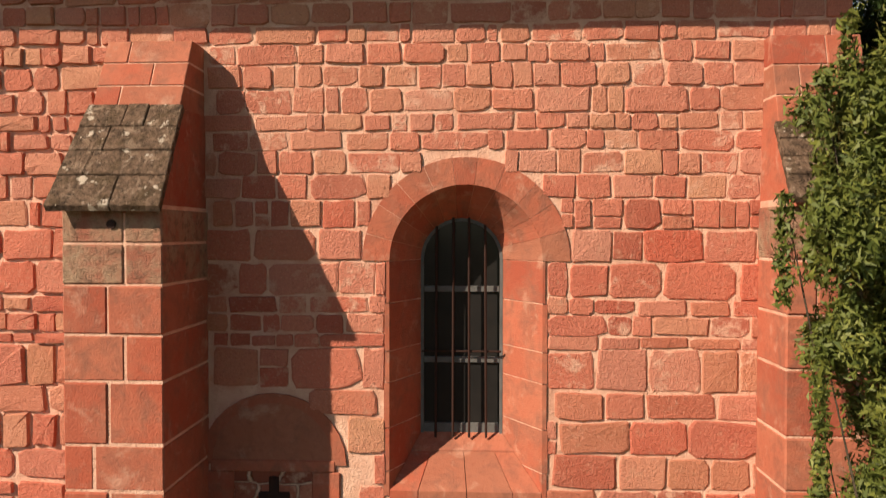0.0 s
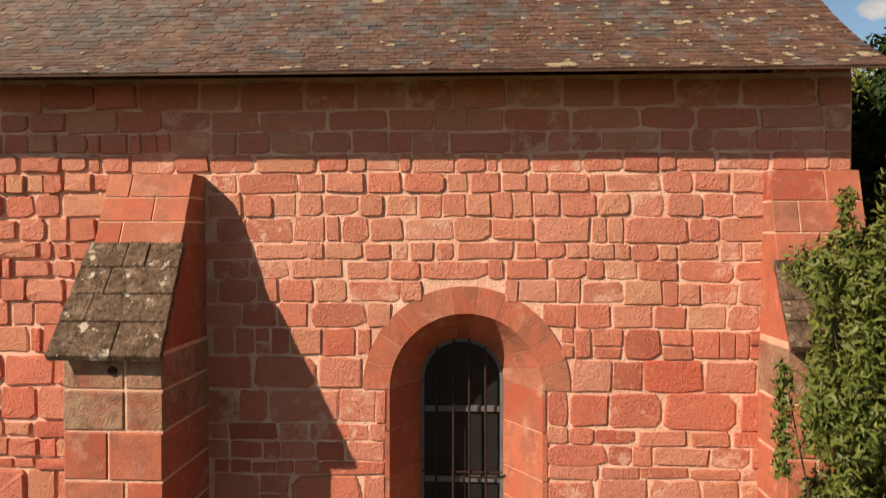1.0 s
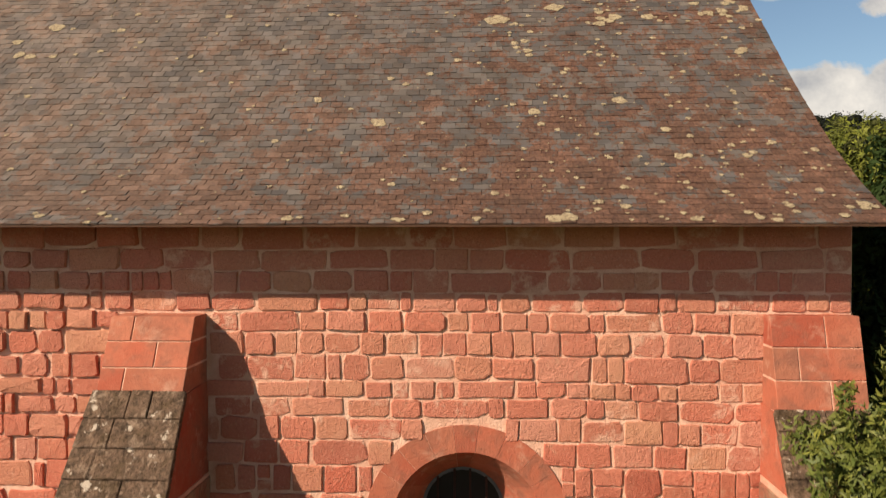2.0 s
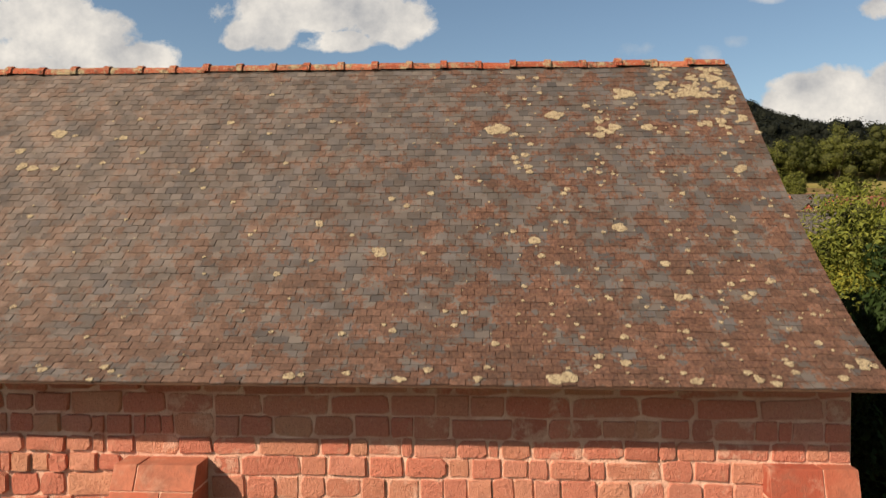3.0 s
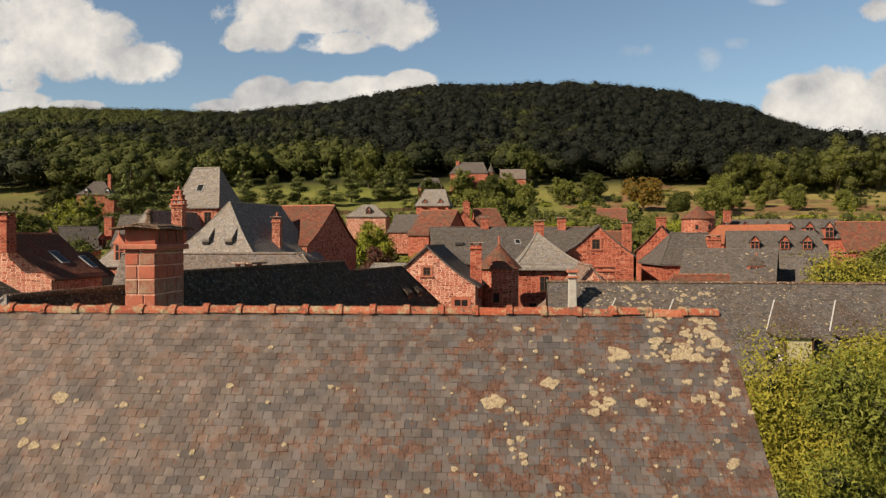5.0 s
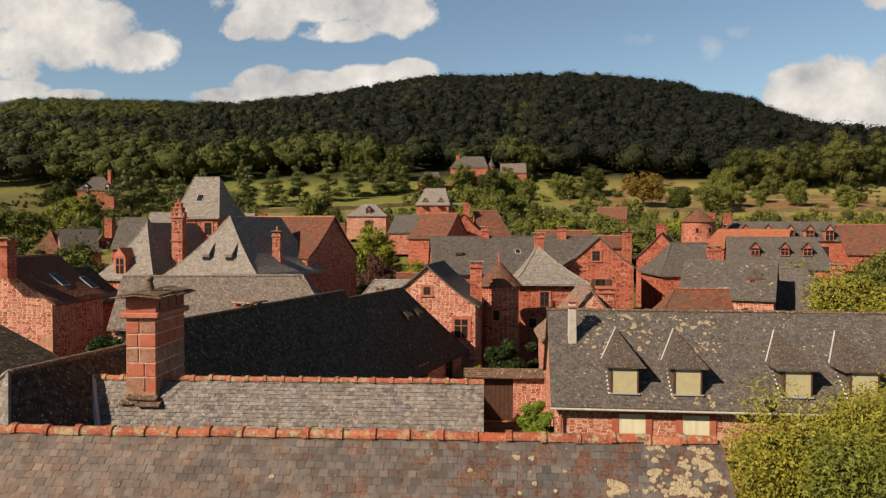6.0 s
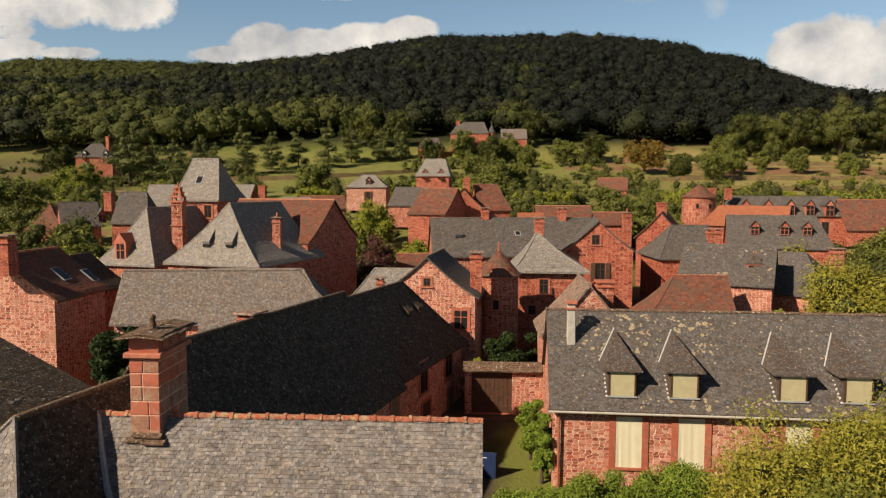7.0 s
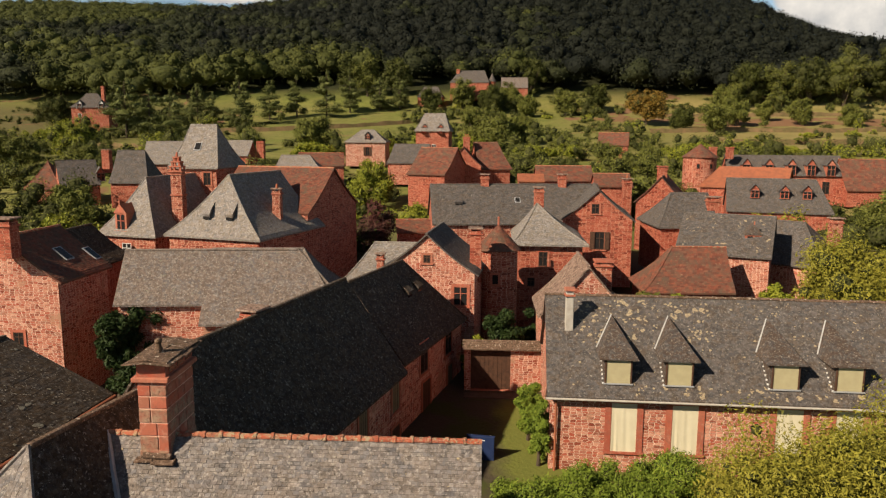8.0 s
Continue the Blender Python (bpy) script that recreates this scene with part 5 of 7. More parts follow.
def make_forest():
    """The wooded hill: thousands of crowns in one mesh, smaller towards the crest."""
    pts = []
    for y0, y1, step in ((256, 330, 6.0), (330, 430, 7.0), (430, 560, 8.0), (560, 740, 8.5)):
        ys = np.arange(y0, y1, step)
        for y in ys:
            xs = np.arange(-0.72 * y, 0.74 * y, step)
            j = tree_rng.uniform(-0.75, 0.75, (len(xs), 2)) * step
            pts.append(np.stack((xs + j[:, 0], y + j[:, 1]), 1))
    pts = np.concatenate(pts)
    # keep the clearings below the wood: meadow edges swing with x
    edge = np.interp(pts[:, 0], (-200, -130, -80, -20, 40, 60, 120, 200), (215, 240, 268, 280, 268, 262, 258, 262))
    pts = pts[pts[:, 1] > edge + tree_rng.uniform(-6, 6, len(pts))]
    z = ground_z(pts[:, 0], pts[:, 1])
    for k, (lo, hi, mat) in enumerate(((0.0, 0.62, LEAF_CLOUDED), (0.62, 0.86, LEAF_DARK2), (0.86, 1.01, LEAF_SUNLIT))):
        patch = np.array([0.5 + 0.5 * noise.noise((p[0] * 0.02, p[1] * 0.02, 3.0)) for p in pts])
        # brighter leaves paint sunlight on the shoulder and lower edge, darker ones cloud shade
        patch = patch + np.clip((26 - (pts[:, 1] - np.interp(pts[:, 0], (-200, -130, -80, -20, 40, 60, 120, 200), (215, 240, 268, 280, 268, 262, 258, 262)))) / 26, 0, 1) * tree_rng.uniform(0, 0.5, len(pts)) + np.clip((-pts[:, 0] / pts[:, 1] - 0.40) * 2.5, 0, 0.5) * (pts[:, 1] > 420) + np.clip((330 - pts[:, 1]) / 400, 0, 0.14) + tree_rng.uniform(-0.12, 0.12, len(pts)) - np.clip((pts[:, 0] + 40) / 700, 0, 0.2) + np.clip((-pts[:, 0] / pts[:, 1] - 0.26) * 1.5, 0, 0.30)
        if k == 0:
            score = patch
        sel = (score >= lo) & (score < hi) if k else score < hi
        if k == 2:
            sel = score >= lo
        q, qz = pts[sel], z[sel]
        h = tree_rng.uniform(10, 16, len(q))
        w = 4.0 + 4.6 * tree_rng.uniform(0, 1, len(q)) ** 1.3
        sets_c = np.stack((q[:, 0], q[:, 1], qz + h * 0.58), 1)
        sets_r = np.stack((w, w, h * 0.36), 1)
        near = q[:, 1] < 480
        tops_c = sets_c + np.stack((tree_rng.uniform(-2.5, 2.5, len(q)), tree_rng.uniform(-2.5, 1, len(q)), h * tree_rng.uniform(-0.05, 0.28, len(q))), 1)
        cc, rr = np.concatenate((sets_c, tops_c[near])), np.concatenate((sets_r, sets_r[near] * 0.62))
        inner = lumps(cc, rr * 0.74, ICO1, 0.25)
        v, f = merge(inner, leaf_cards(cc, rr, len(cc) * 120, 0.50, 0.0, 0.8, 0.55, 0.72))
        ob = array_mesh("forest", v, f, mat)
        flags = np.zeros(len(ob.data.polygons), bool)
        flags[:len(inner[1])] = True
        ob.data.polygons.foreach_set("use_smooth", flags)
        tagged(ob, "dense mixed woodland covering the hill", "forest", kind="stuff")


make_forest()


def make_evergreen():
    """The tall evergreen shrub against the church's end buttress."""
    t = thing("evergreen_shrub", "tall glossy evergreen shrub against the church buttress", "shrub", pose(2.86, 4.55, 1.3))
    r = random.Random(8)
    bm = bmesh.new()
    centres, radii, tips = [], [], []
    # the side towards the wall's middle, by height, in the shrub's own frame
    high = (0.0, 1.0, 1.75, 2.0, 2.21, 2.46, 2.78, 3.17, 3.42, 3.7, 4.0, 4.15, 4.32, 4.8)
    side = (-0.75, -0.8, -0.64, -0.72, -0.58, -0.72, -0.84, -0.93, -1.07, -0.93, -0.85, -0.8, -0.32, -0.2)
    for k in range(250):
        z = 0.1 + 4.62 * k / 249
        left = float(np.interp(z, high, side)) + 0.14
        x = left + (0.75 - left) * r.random() ** 1.15
        c = (x, r.uniform(-0.45, 0.45), z)
        limb(bm, (r.uniform(-0.05, 0.05), r.uniform(-0.05, 0.05), max(0.0, z - 0.5)), c, 0.012, 0.004, 5)
        centres.append(c)
        s = r.uniform(0.10, 0.20)
        radii.append((s, s, s * 1.25))
    # leading shoots that stand free
    for x, y, z0, z1 in ((-0.66, -0.1, 3.95, 4.55), (-0.1, -0.15, 4.4, 4.85), (-0.86, -0.2, 3.5, 4.2), (-0.98, 0.0, 2.9, 3.5), (0.3, 0.1, 4.3, 4.9), (-0.8, -0.1, 2.2, 2.7), (-0.7, 0.1, 1.6, 2.1)):
        limb(bm, (x + 0.25, y, z0 - 0.6), (x, y, z1), 0.009, 0.003, 5)
        for j in range(7):
            q = j / 6
            centres.append((x, y, z0 + (z1 - z0) * q))
            radii.append((0.06, 0.06, 0.07))
    limb(bm, (0, 0, -0.3), (0.05, 0, 4.2), 0.06, 0.02, 8)
    part("stem", bm, BARK, t)
    centres, radii = np.array(centres), np.array(radii)
    v, f = merge(leaf_cards(centres, radii, 80000, 0.030, 0.0, 0.42), leaf_cards(centres, radii * 0.8, 40000, 0.038, 0.0, 0.45))
    tagged(array_mesh("foliage", v, f, LEAF_GLOSSY, t), kind="stuff")


make_evergreen()

# garden trees between the church and the long house
tree(9.6, 19.5, 7.0, 6.6, "feathery green tree with drooping sprays", LEAF_FEATHER, 120000, 0.058, trunk_share=0.1, clumps=80, group="garden trees", core=0.28, loose=0.6)
tree(14.6, 20.5, 7.6, 7.0, "feathery green tree with drooping sprays", LEAF_FEATHER, 120000, 0.058, trunk_share=0.1, clumps=80, group="garden trees", core=0.35, loose=0.6)
tree(7.6, 13.6, 7.3, 4.6, "leafy garden tree behind the church", LEAF_GARDEN, 45000, 0.05, trunk_share=0.1, clumps=26, group="garden trees", core=0.6)
tree(11.5, 14.5, 7.4, 5.6, "leafy garden tree behind the church", LEAF_GARDEN, 45000, 0.055, trunk_share=0.1, clumps=26, group="garden trees", core=0.6)
tree(5.4, 8.6, 7.7, 3.4, "dark evergreen tree behind the church corner", LEAF_IVY, 40000, 0.055, foot=1.4, trunk_share=0.1, clumps=26, group="garden trees", core=0.7)
tree(5.4, 10.6, 6.2, 3.4, "leafy garden tree behind the church", LEAF, 18000, 0.055, trunk_share=0.1, clumps=22, group="garden trees", core=0.6)
for x, y, h, wd in ((1.6, 24.2, 2.1, 2.8), (2.9, 24.8, 2.1, 2.6), (4.3, 25.3, 2.3, 3.0), (5.9, 25.6, 2.2, 3.0), (7.6, 26.0, 2.5, 3.2), (2.6, 29.6, 3.3, 1.3), (2.3, 32.0, 3.0, 1.4), (0.2, 22.5, 2.2, 2.2)):
    tree(x, y, h, wd, "sunlit green garden bush with broad leaves", LEAF_BUSH, 24000, 0.055, trunk_share=0.05, clumps=30, name="bush", category="bush", group="garden bushes", core=0.7)

# ---- houses ----
def face_frame(length, width, face):
    """Places a drawing on a house wall: x along the wall, -y outwards, z up."""
    return {"S": pose(0, -width / 2, 0), "N": pose(0, width / 2, 0, 0, 0, 180), "E": pose(length / 2, 0, 0, 0, 0, 90), "W": pose(-length / 2, 0, 0, 0, 0, -90)}[face]


def curtain(win, a, high, m):
    """A cream curtain hanging in soft folds that deepen towards its hem."""
    bm = bmesh.new()
    cols, rows = 36, 6
    for back in (0.0, 0.006):
        grid = []
        for j in range(rows + 1):
            v = j / rows
            line = []
            for i in range(cols + 1):
                u = i / cols
                fold = math.sin(u * 21.0 + 1.8 * math.sin(u * 6.0 + a * 9.0)) * (0.5 + 0.5 * math.sin(u * 11.0 + 2.0 * v))
                line.append(bm.verts.new(m @ Vector((-a + 2 * a * u, -0.022 + back + fold * (0.004 + 0.008 * (1 - v)), -0.02 + (high + 0.02) * v))))
            grid.append(line)
        for lo, up in zip(grid, grid[1:]):
            for i in range(cols):
                bm.faces.new((lo[i], lo[i + 1], up[i + 1], up[i]) if not back else (lo[i + 1], lo[i], up[i], up[i + 1]))
    return part("curtain", bm, CREAM, win, "cream curtain hanging in folds")


def opening(h, face, u, z0, w, high, style="casement", surround=None):
    """A window or door: dressed surround, deep reveal, pane or leaf, shutters by style."""
    m = face_frame(h["plan_l"], h["plan_w"], face) @ pose(u, 0, z0)
    a, t = w / 2, 0.26 if style == "cream" else 0.13
    sur = surround or ASHLAR
    bm = bmesh.new()
    for x0, x1, c, d in ((-a - t, -a, -0.02, high + t), (a, a + t, -0.02, high + t), (-a, a, high, high + t), (-a - t - 0.04, a + t + 0.04, -0.12, -0.02)):
        box_into(bm, x0, x1, -0.045 if c > -0.1 else -0.09, 0.02, c, d, 0.0, 0.0, m)
    name = "door" if "door" in style else "window"
    win = part(name, bm, sur, h, {"door": "dark plank door in a stone surround", "cream": "tall window closed by cream curtains", "open_shutter": "window with open brown shutters"}.get(style, ""))
    if style in ("casement", "mullion", "open_shutter", "white"):
        box("pane", -a, a, -0.008, 0.01, -0.02, high, GLASS, win, m=m)
        bm = bmesh.new()
        wood = WHITE if style == "white" else WOOD
        f = 0.05
        for x0, x1, c, d in ((-a, -a + f, 0, high), (a - f, a, 0, high), (-f / 2, f / 2, 0, high), (-a, a, 0, f), (-a, a, high - f, high), (-a, a, high * 0.62, high * 0.62 + f * 0.8)):
            box_into(bm, x0, x1, -0.03, -0.004, c, d, 0.0, 0.0, m)
        part("frame", bm, ASHLAR if style == "mullion" else wood, win)
    if style == "cream":
        curtain(win, a, high, m)
        box("bar", -a, a, -0.016, -0.004, high - 0.34, high - 0.31, WHITE, win, m=m)
    if style == "blind":
        box("blind", -a, a, -0.012, 0.01, 0.0, high, BLIND, win, m=m)
    if style in ("door", "shut"):
        box("leaf", -a, a, -0.025, 0.01, -0.02, high, WOOD if style == "door" else SHUTTER, win, m=m)
        bm = bmesh.new()
        for k in range(1, 4):
            x = -a + w * k / 4
            box_into(bm, x - 0.008, x + 0.008, -0.032, -0.02, 0.0, high, 0.0, 0.0, m)
        part("batten", bm, IRON, win)
    if style == "open_shutter":
        for s in (-1, 1):
            box("shutter", s * a + (0.02 if s > 0 else -a * 0.95 - 0.02), s * a + (a * 0.95 + 0.02 if s > 0 else -0.02), -0.10, -0.055, 0, high, WOOD, win, m=m)
    return win


def house(label, cx, cy, length, width, turn, base, eave, ridge, hip_a=0.0, hip_b=0.0, wall=None, roof=None, over=0.25, row=0.16, slate_w=0.26, thick=0.014, category="house", ridge_mat=None, verge=0.15, front_roof=None, flare=0.055):
    """A house with its ridge along its own x axis; hip_a, hip_b: how far the ridge stops short of each end (0: a gable)."""
    if cy > 90:
        row, slate_w = 0.26, 0.4
    h = thing("house", label, category, pose(cx, cy, 0, 0, 0, turn), "houses of the village")
    h["plan_l"], h["plan_w"], h["eave"], h["ridge"] = length, width, eave, ridge
    a, b = length / 2, width / 2
    drop_w = 0.12
    za = eave - drop_w
    h["flare"] = flare
    high = ridge - eave

    def sweep(z):
        """How far the swept slope lies below the straight one, at the straight one's height z."""
        t = np.clip((z - eave) / high, 0, 1)
        return flare * high * 4 * t * (1 - t) * (1.25 - 0.5 * t)

    steps = 5 if flare else 1
    v = [(-a, -b, base), (a, -b, base), (a, b, base), (-a, b, base), (-a, -b, za), (a, -b, za), (a, b, za), (-a, b, za)]
    f = [(0, 1, 5, 4), (2, 3, 7, 6)]
    for sx, hip, low in ((-1, hip_a, (3, 0, 4, 7)), (1, hip_b, (1, 2, 6, 5))):
        if hip:
            f.append(low)
            continue
        rake = [(sx * a, -b * (1 - k / steps), za + high * k / steps - float(sweep(eave + high * k / steps))) for k in range(1, steps + 1)]
        rake += [(x, -y, z) for x, y, z in reversed(rake[:-1])]
        top = list(range(len(v), len(v) + len(rake)))
        v += rake
        f.append((3, 0, 4, *top, 7) if sx < 0 else (1, 2, 6, *reversed(top), 5))
    mesh_part("wall", v, f, wall or WALL, h)
    oa = over if hip_a else verge
    oe = over if hip_b else verge
    drop = over * high / b
    e = [(-a - oa, -b - over, eave - drop), (a + oe, -b - over, eave - drop), (a + oe, b + over, eave - drop), (-a - oa, b + over, eave - drop)]
    r = [(-a + hip_a - (0 if hip_a else oa), 0, ridge), (a - hip_b + (0 if hip_b else oe), 0, ridge)]
    rings = []
    for k in range(steps + 1):
        ring = [Vector(e[q]).lerp(Vector(r[0 if q in (0, 3) else 1]), k / steps) for q in range(4)]
        for c in ring:
            c.z -= float(sweep(c.z))
        rings.append(ring)
    pts = [c for ring in rings for c in ring]
    n = len(pts)
    pts += [c - Vector((0, 0, 0.1)) for c in pts]
    fs = [(0, n, n + 1, 1), (2, n + 2, n + 3, 3)]
    for k in range(steps):
        for q0, q1, side in ((0, 1, "slope"), (2, 3, "slope"), (3, 0, hip_a), (1, 2, hip_b)):
            p0, p1, p2, p3 = 4 * k + q0, 4 * k + q1, 4 * k + 4 + q1, 4 * k + 4 + q0
            if side:
                fs += [(p0, p1, p2, p3), (n + p3, n + p2, n + p1, n + p0)]
                if side != "slope" and k == 0:
                    fs.append((p0, n + p0, n + p1, p1))
            else:
                fs += [(p1, n + p1, n + p2, p2), (p3, n + p3, n + p0, p0)]
    rf = mesh_part("roof", pts, fs, roof or SLATE_PALE, h)

    def swept(sets):
        for q in sets:
            q[..., 2] -= sweep(q[..., 2])
        return sets
    if row:
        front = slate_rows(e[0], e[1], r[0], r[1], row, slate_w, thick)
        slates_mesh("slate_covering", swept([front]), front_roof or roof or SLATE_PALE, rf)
        sets = [slate_rows(e[2], e[3], r[1], r[0], row, slate_w, thick)]
        if hip_a:
            sets.append(slate_rows(e[3], e[0], r[0], r[0], row, slate_w, thick))
        if hip_b:
            sets.append(slate_rows(e[1], e[2], r[1], r[1], row, slate_w, thick))
        slates_mesh("slate_covering", swept(sets), roof or SLATE_PALE, rf)
    if ridge_mat:
        ridge_tiles(h, (r[0][0], 0, r[0][2] - 0.02), (r[1][0], 0, r[1][2] - 0.02), ridge_mat, 0.17, 0.4)
    elif (r[1][0] - r[0][0]) > 0.3:
        bm = bmesh.new()
        box_into(bm, r[0][0], r[1][0], -0.09, 0.09, ridge - 0.07, ridge + 0.045, 0.03)
        part("ridge_capping", bm, RIDGE if roof is TILE else LAUZE_OLD if roof is SLATE_OLD else (roof or SLATE_PALE), rf)
    for k, hip in enumerate((hip_a, hip_b)):
        if hip:
            for q in ((0, 3), (1, 2))[k]:
                bm = bmesh.new()
                for ring, above in zip(rings, rings[1:]):
                    limb(bm, ring[q] + Vector((0, 0, 0.01)), above[q] + Vector((0, 0, 0.01)), 0.055, 0.055, 6)
                part("hip_capping", bm, roof or SLATE_PALE, rf)
    return h


def chimney(h, x, y, w, d, z0, z1, mat=None, cap="slab", pots=0, turn=0.0):
    """A chimney stack at a place in the world, as a part of its house."""
    m = h.matrix_basis.inverted() @ pose(x, y, 0, 0, 0, turn)
    a, b = w / 2, d / 2
    bm = bmesh.new()
    box_into(bm, -a, a, -b, b, z0, z1 - 0.12, 0.02, 0.02, m)
    stack = part("chimney", bm, mat or WALL_RED, h)
    box("band", -a - 0.05, a + 0.05, -b - 0.05, b + 0.05, z1 - 0.36, z1 - 0.27, ASHLAR, stack, 0.012, m=m)
    if cap == "slab":
        for sx in (-1, 1):
            for sy in (-1, 1):
                box("cap_post", sx * a * 0.7 - 0.06, sx * a * 0.7 + 0.06, sy * b * 0.7 - 0.06, sy * b * 0.7 + 0.06, z1 - 0.13, z1, ASHLAR, stack, m=m)
        box("cap", -a - 0.1, a + 0.1, -b - 0.1, b + 0.1, z1, z1 + 0.07, LAUZE, stack, 0.015, 0.02, m=m)
    elif cap == "spire":
        box("band", -a - 0.1, a + 0.1, -b - 0.1, b + 0.1, z0 + 0.55, z0 + 0.68, LAUZE, stack, 0.015, m=m)
        box("band", -a - 0.06, a + 0.06, -b - 0.06, b + 0.06, z1 - 1.9, z1 - 1.8, ASHLAR, stack, 0.015, m=m)
        box("cap", -a - 0.1, a + 0.1, -b - 0.1, b + 0.1, z1 - 0.16, z1 - 0.04, ASHLAR, stack, 0.015, m=m)
        for k in range(3):
            g, zc = 0.84 - 0.24 * k, z1 - 0.04 + 0.34 * k
            for sx in (-1, 1):
                for sy in (-1, 1):
                    box("cap_post", sx * a * g - 0.07, sx * a * g + 0.07, sy * b * g - 0.07, sy * b * g + 0.07, zc, zc + 0.25, ASHLAR, stack, m=m)
            box("cap_slab", -a * g - 0.12, a * g + 0.12, -b * g - 0.12, b * g + 0.12, zc + 0.25, zc + 0.34, ASHLAR, stack, 0.01, 0.03, m=m)
        box("finial", -0.09, 0.09, -0.09, 0.09, z1 + 0.97, z1 + 1.3, ASHLAR, stack, 0.03, 0.03, m=m)
    else:
        box("cap", -a - 0.06, a + 0.06, -b - 0.06, b + 0.06, z1 - 0.12, z1, ASHLAR, stack, 0.015, m=m)
    for k in range(pots):
        bm = bmesh.new()
        px = (k - (pots - 1) / 2) * 0.3
        bmesh.ops.create_cone(bm, segments=10, radius1=0.1, radius2=0.08, depth=0.34, cap_ends=True, matrix=m @ Matrix.Translation((px, 0, z1 + 0.2)))
        part("chimney_pot", bm, TILE_RED, stack)
    return stack


def dormer(h, u, y_front, z0, w, high, apex, style="blind", roof=None, gable=False, wall=None):
    """A dormer on the front slope of a house, in the house's own frame."""
    eave, ridge, b = h["eave"], h["ridge"], h["plan_w"] / 2
    slope = (ridge - eave) / b
    def back(z):
        return -b + (z - eave) / slope + 0.05
    a = w / 2 + 0.09
    zt = z0 + high + 0.06
    body = mesh_part("dormer", [(u - a, y_front, z0 - 0.1), (u + a, y_front, z0 - 0.1), (u + a, y_front, zt), (u - a, y_front, zt), (u - a, back(z0 - 0.1), z0 - 0.1), (u + a, back(z0 - 0.1), z0 - 0.1), (u + a, back(zt), zt), (u - a, back(zt), zt)],
                     [(0, 1, 2, 3), (1, 5, 6, 2), (0, 3, 7, 4), (3, 2, 6, 7)] + [(0, 4, 5, 1)], wall or roof or SLATE_FINE, h)
    o = a + (0.22 if style == "blind" else 0.14)
    ze = zt - 0.02
    yf = y_front - 0.16
    ya = y_front if gable else back(apex) - 0.45
    pts = [(u - o, yf, ze), (u + o, yf, ze), (u + o, back(ze), ze), (u - o, back(ze), ze), (u, ya if not gable else yf, apex), (u, back(apex), apex)]
    lower = [(x, y, z - 0.06) for x, y, z in pts]
    f = [(1, 2, 5, 4), (3, 0, 4, 5), (6, 7, 1, 0), (7, 8, 2, 1), (9, 6, 0, 3), (6, 9, 8, 7)]
    f += [(0, 1, 4)] if not gable else [(0, 4, 10, 6), (4, 1, 7, 10)]
    mesh_part("dormer_roof", pts + lower, f, roof or SLATE_FINE, body)
    if gable:
        mesh_part("dormer_gable", [(u - a, y_front, zt - 0.02), (u + a, y_front, zt - 0.02), (u, y_front, apex - 0.12)], [(0, 1, 2)], wall or WALL_RED, body)
    x0, x1 = u - w / 2, u + w / 2
    bm = bmesh.new()
    for p, q, c, d in ((x0 - 0.06, x0, z0, z0 + high), (x1, x1 + 0.06, z0, z0 + high), (x0 - 0.06, x1 + 0.06, z0 + high, z0 + high + 0.05)):
        box_into(bm, p, q, y_front - 0.05, y_front + 0.02, c, d)
    part("frame", bm, WOOD if style == "blind" else ASHLAR, body)
    box("pane", x0, x1, y_front - 0.02, y_front + 0.004, z0, z0 + high, BLIND if style == "blind" else GLASS, body, label="drawn olive blind" if style == "blind" else "")
    box("sill", x0 - 0.12, x1 + 0.12, y_front - 0.1, y_front + 0.02, z0 - 0.05, z0 - 0.005, ZINC if style == "blind" else ASHLAR, body)
    if style != "blind":
        bm = bmesh.new()
        box_into(bm, u - 0.025, u + 0.025, y_front - 0.035, y_front - 0.015, z0, z0 + high)
        box_into(bm, x0, x1, y_front - 0.035, y_front - 0.015, z0 + high * 0.6, z0 + high * 0.6 + 0.04)
        part("glazing_bar", bm, ASHLAR, body)
    else:
        # lead flashing on the sunny hip and up the cheek
        bm = bmesh.new()
        limb(bm, (u - o * 0.98, back(ze) - 0.05, ze + 0.06), (u - 0.02, back(apex) - 0.1, apex + 0.03), 0.03, 0.03, 5)
        part("flashing", bm, LEAD, body)
        for k in range(9):
            q = k / 8
            yy = y_front + (back(ze) - y_front) * q
            zz = z0 - 0.05 + (ze - z0) * q
            box("flashing_step", u - a - 0.07, u - a - 0.01, yy - 0.03, yy + 0.03, zz, zz + 0.06, WHITE, body)
    return body


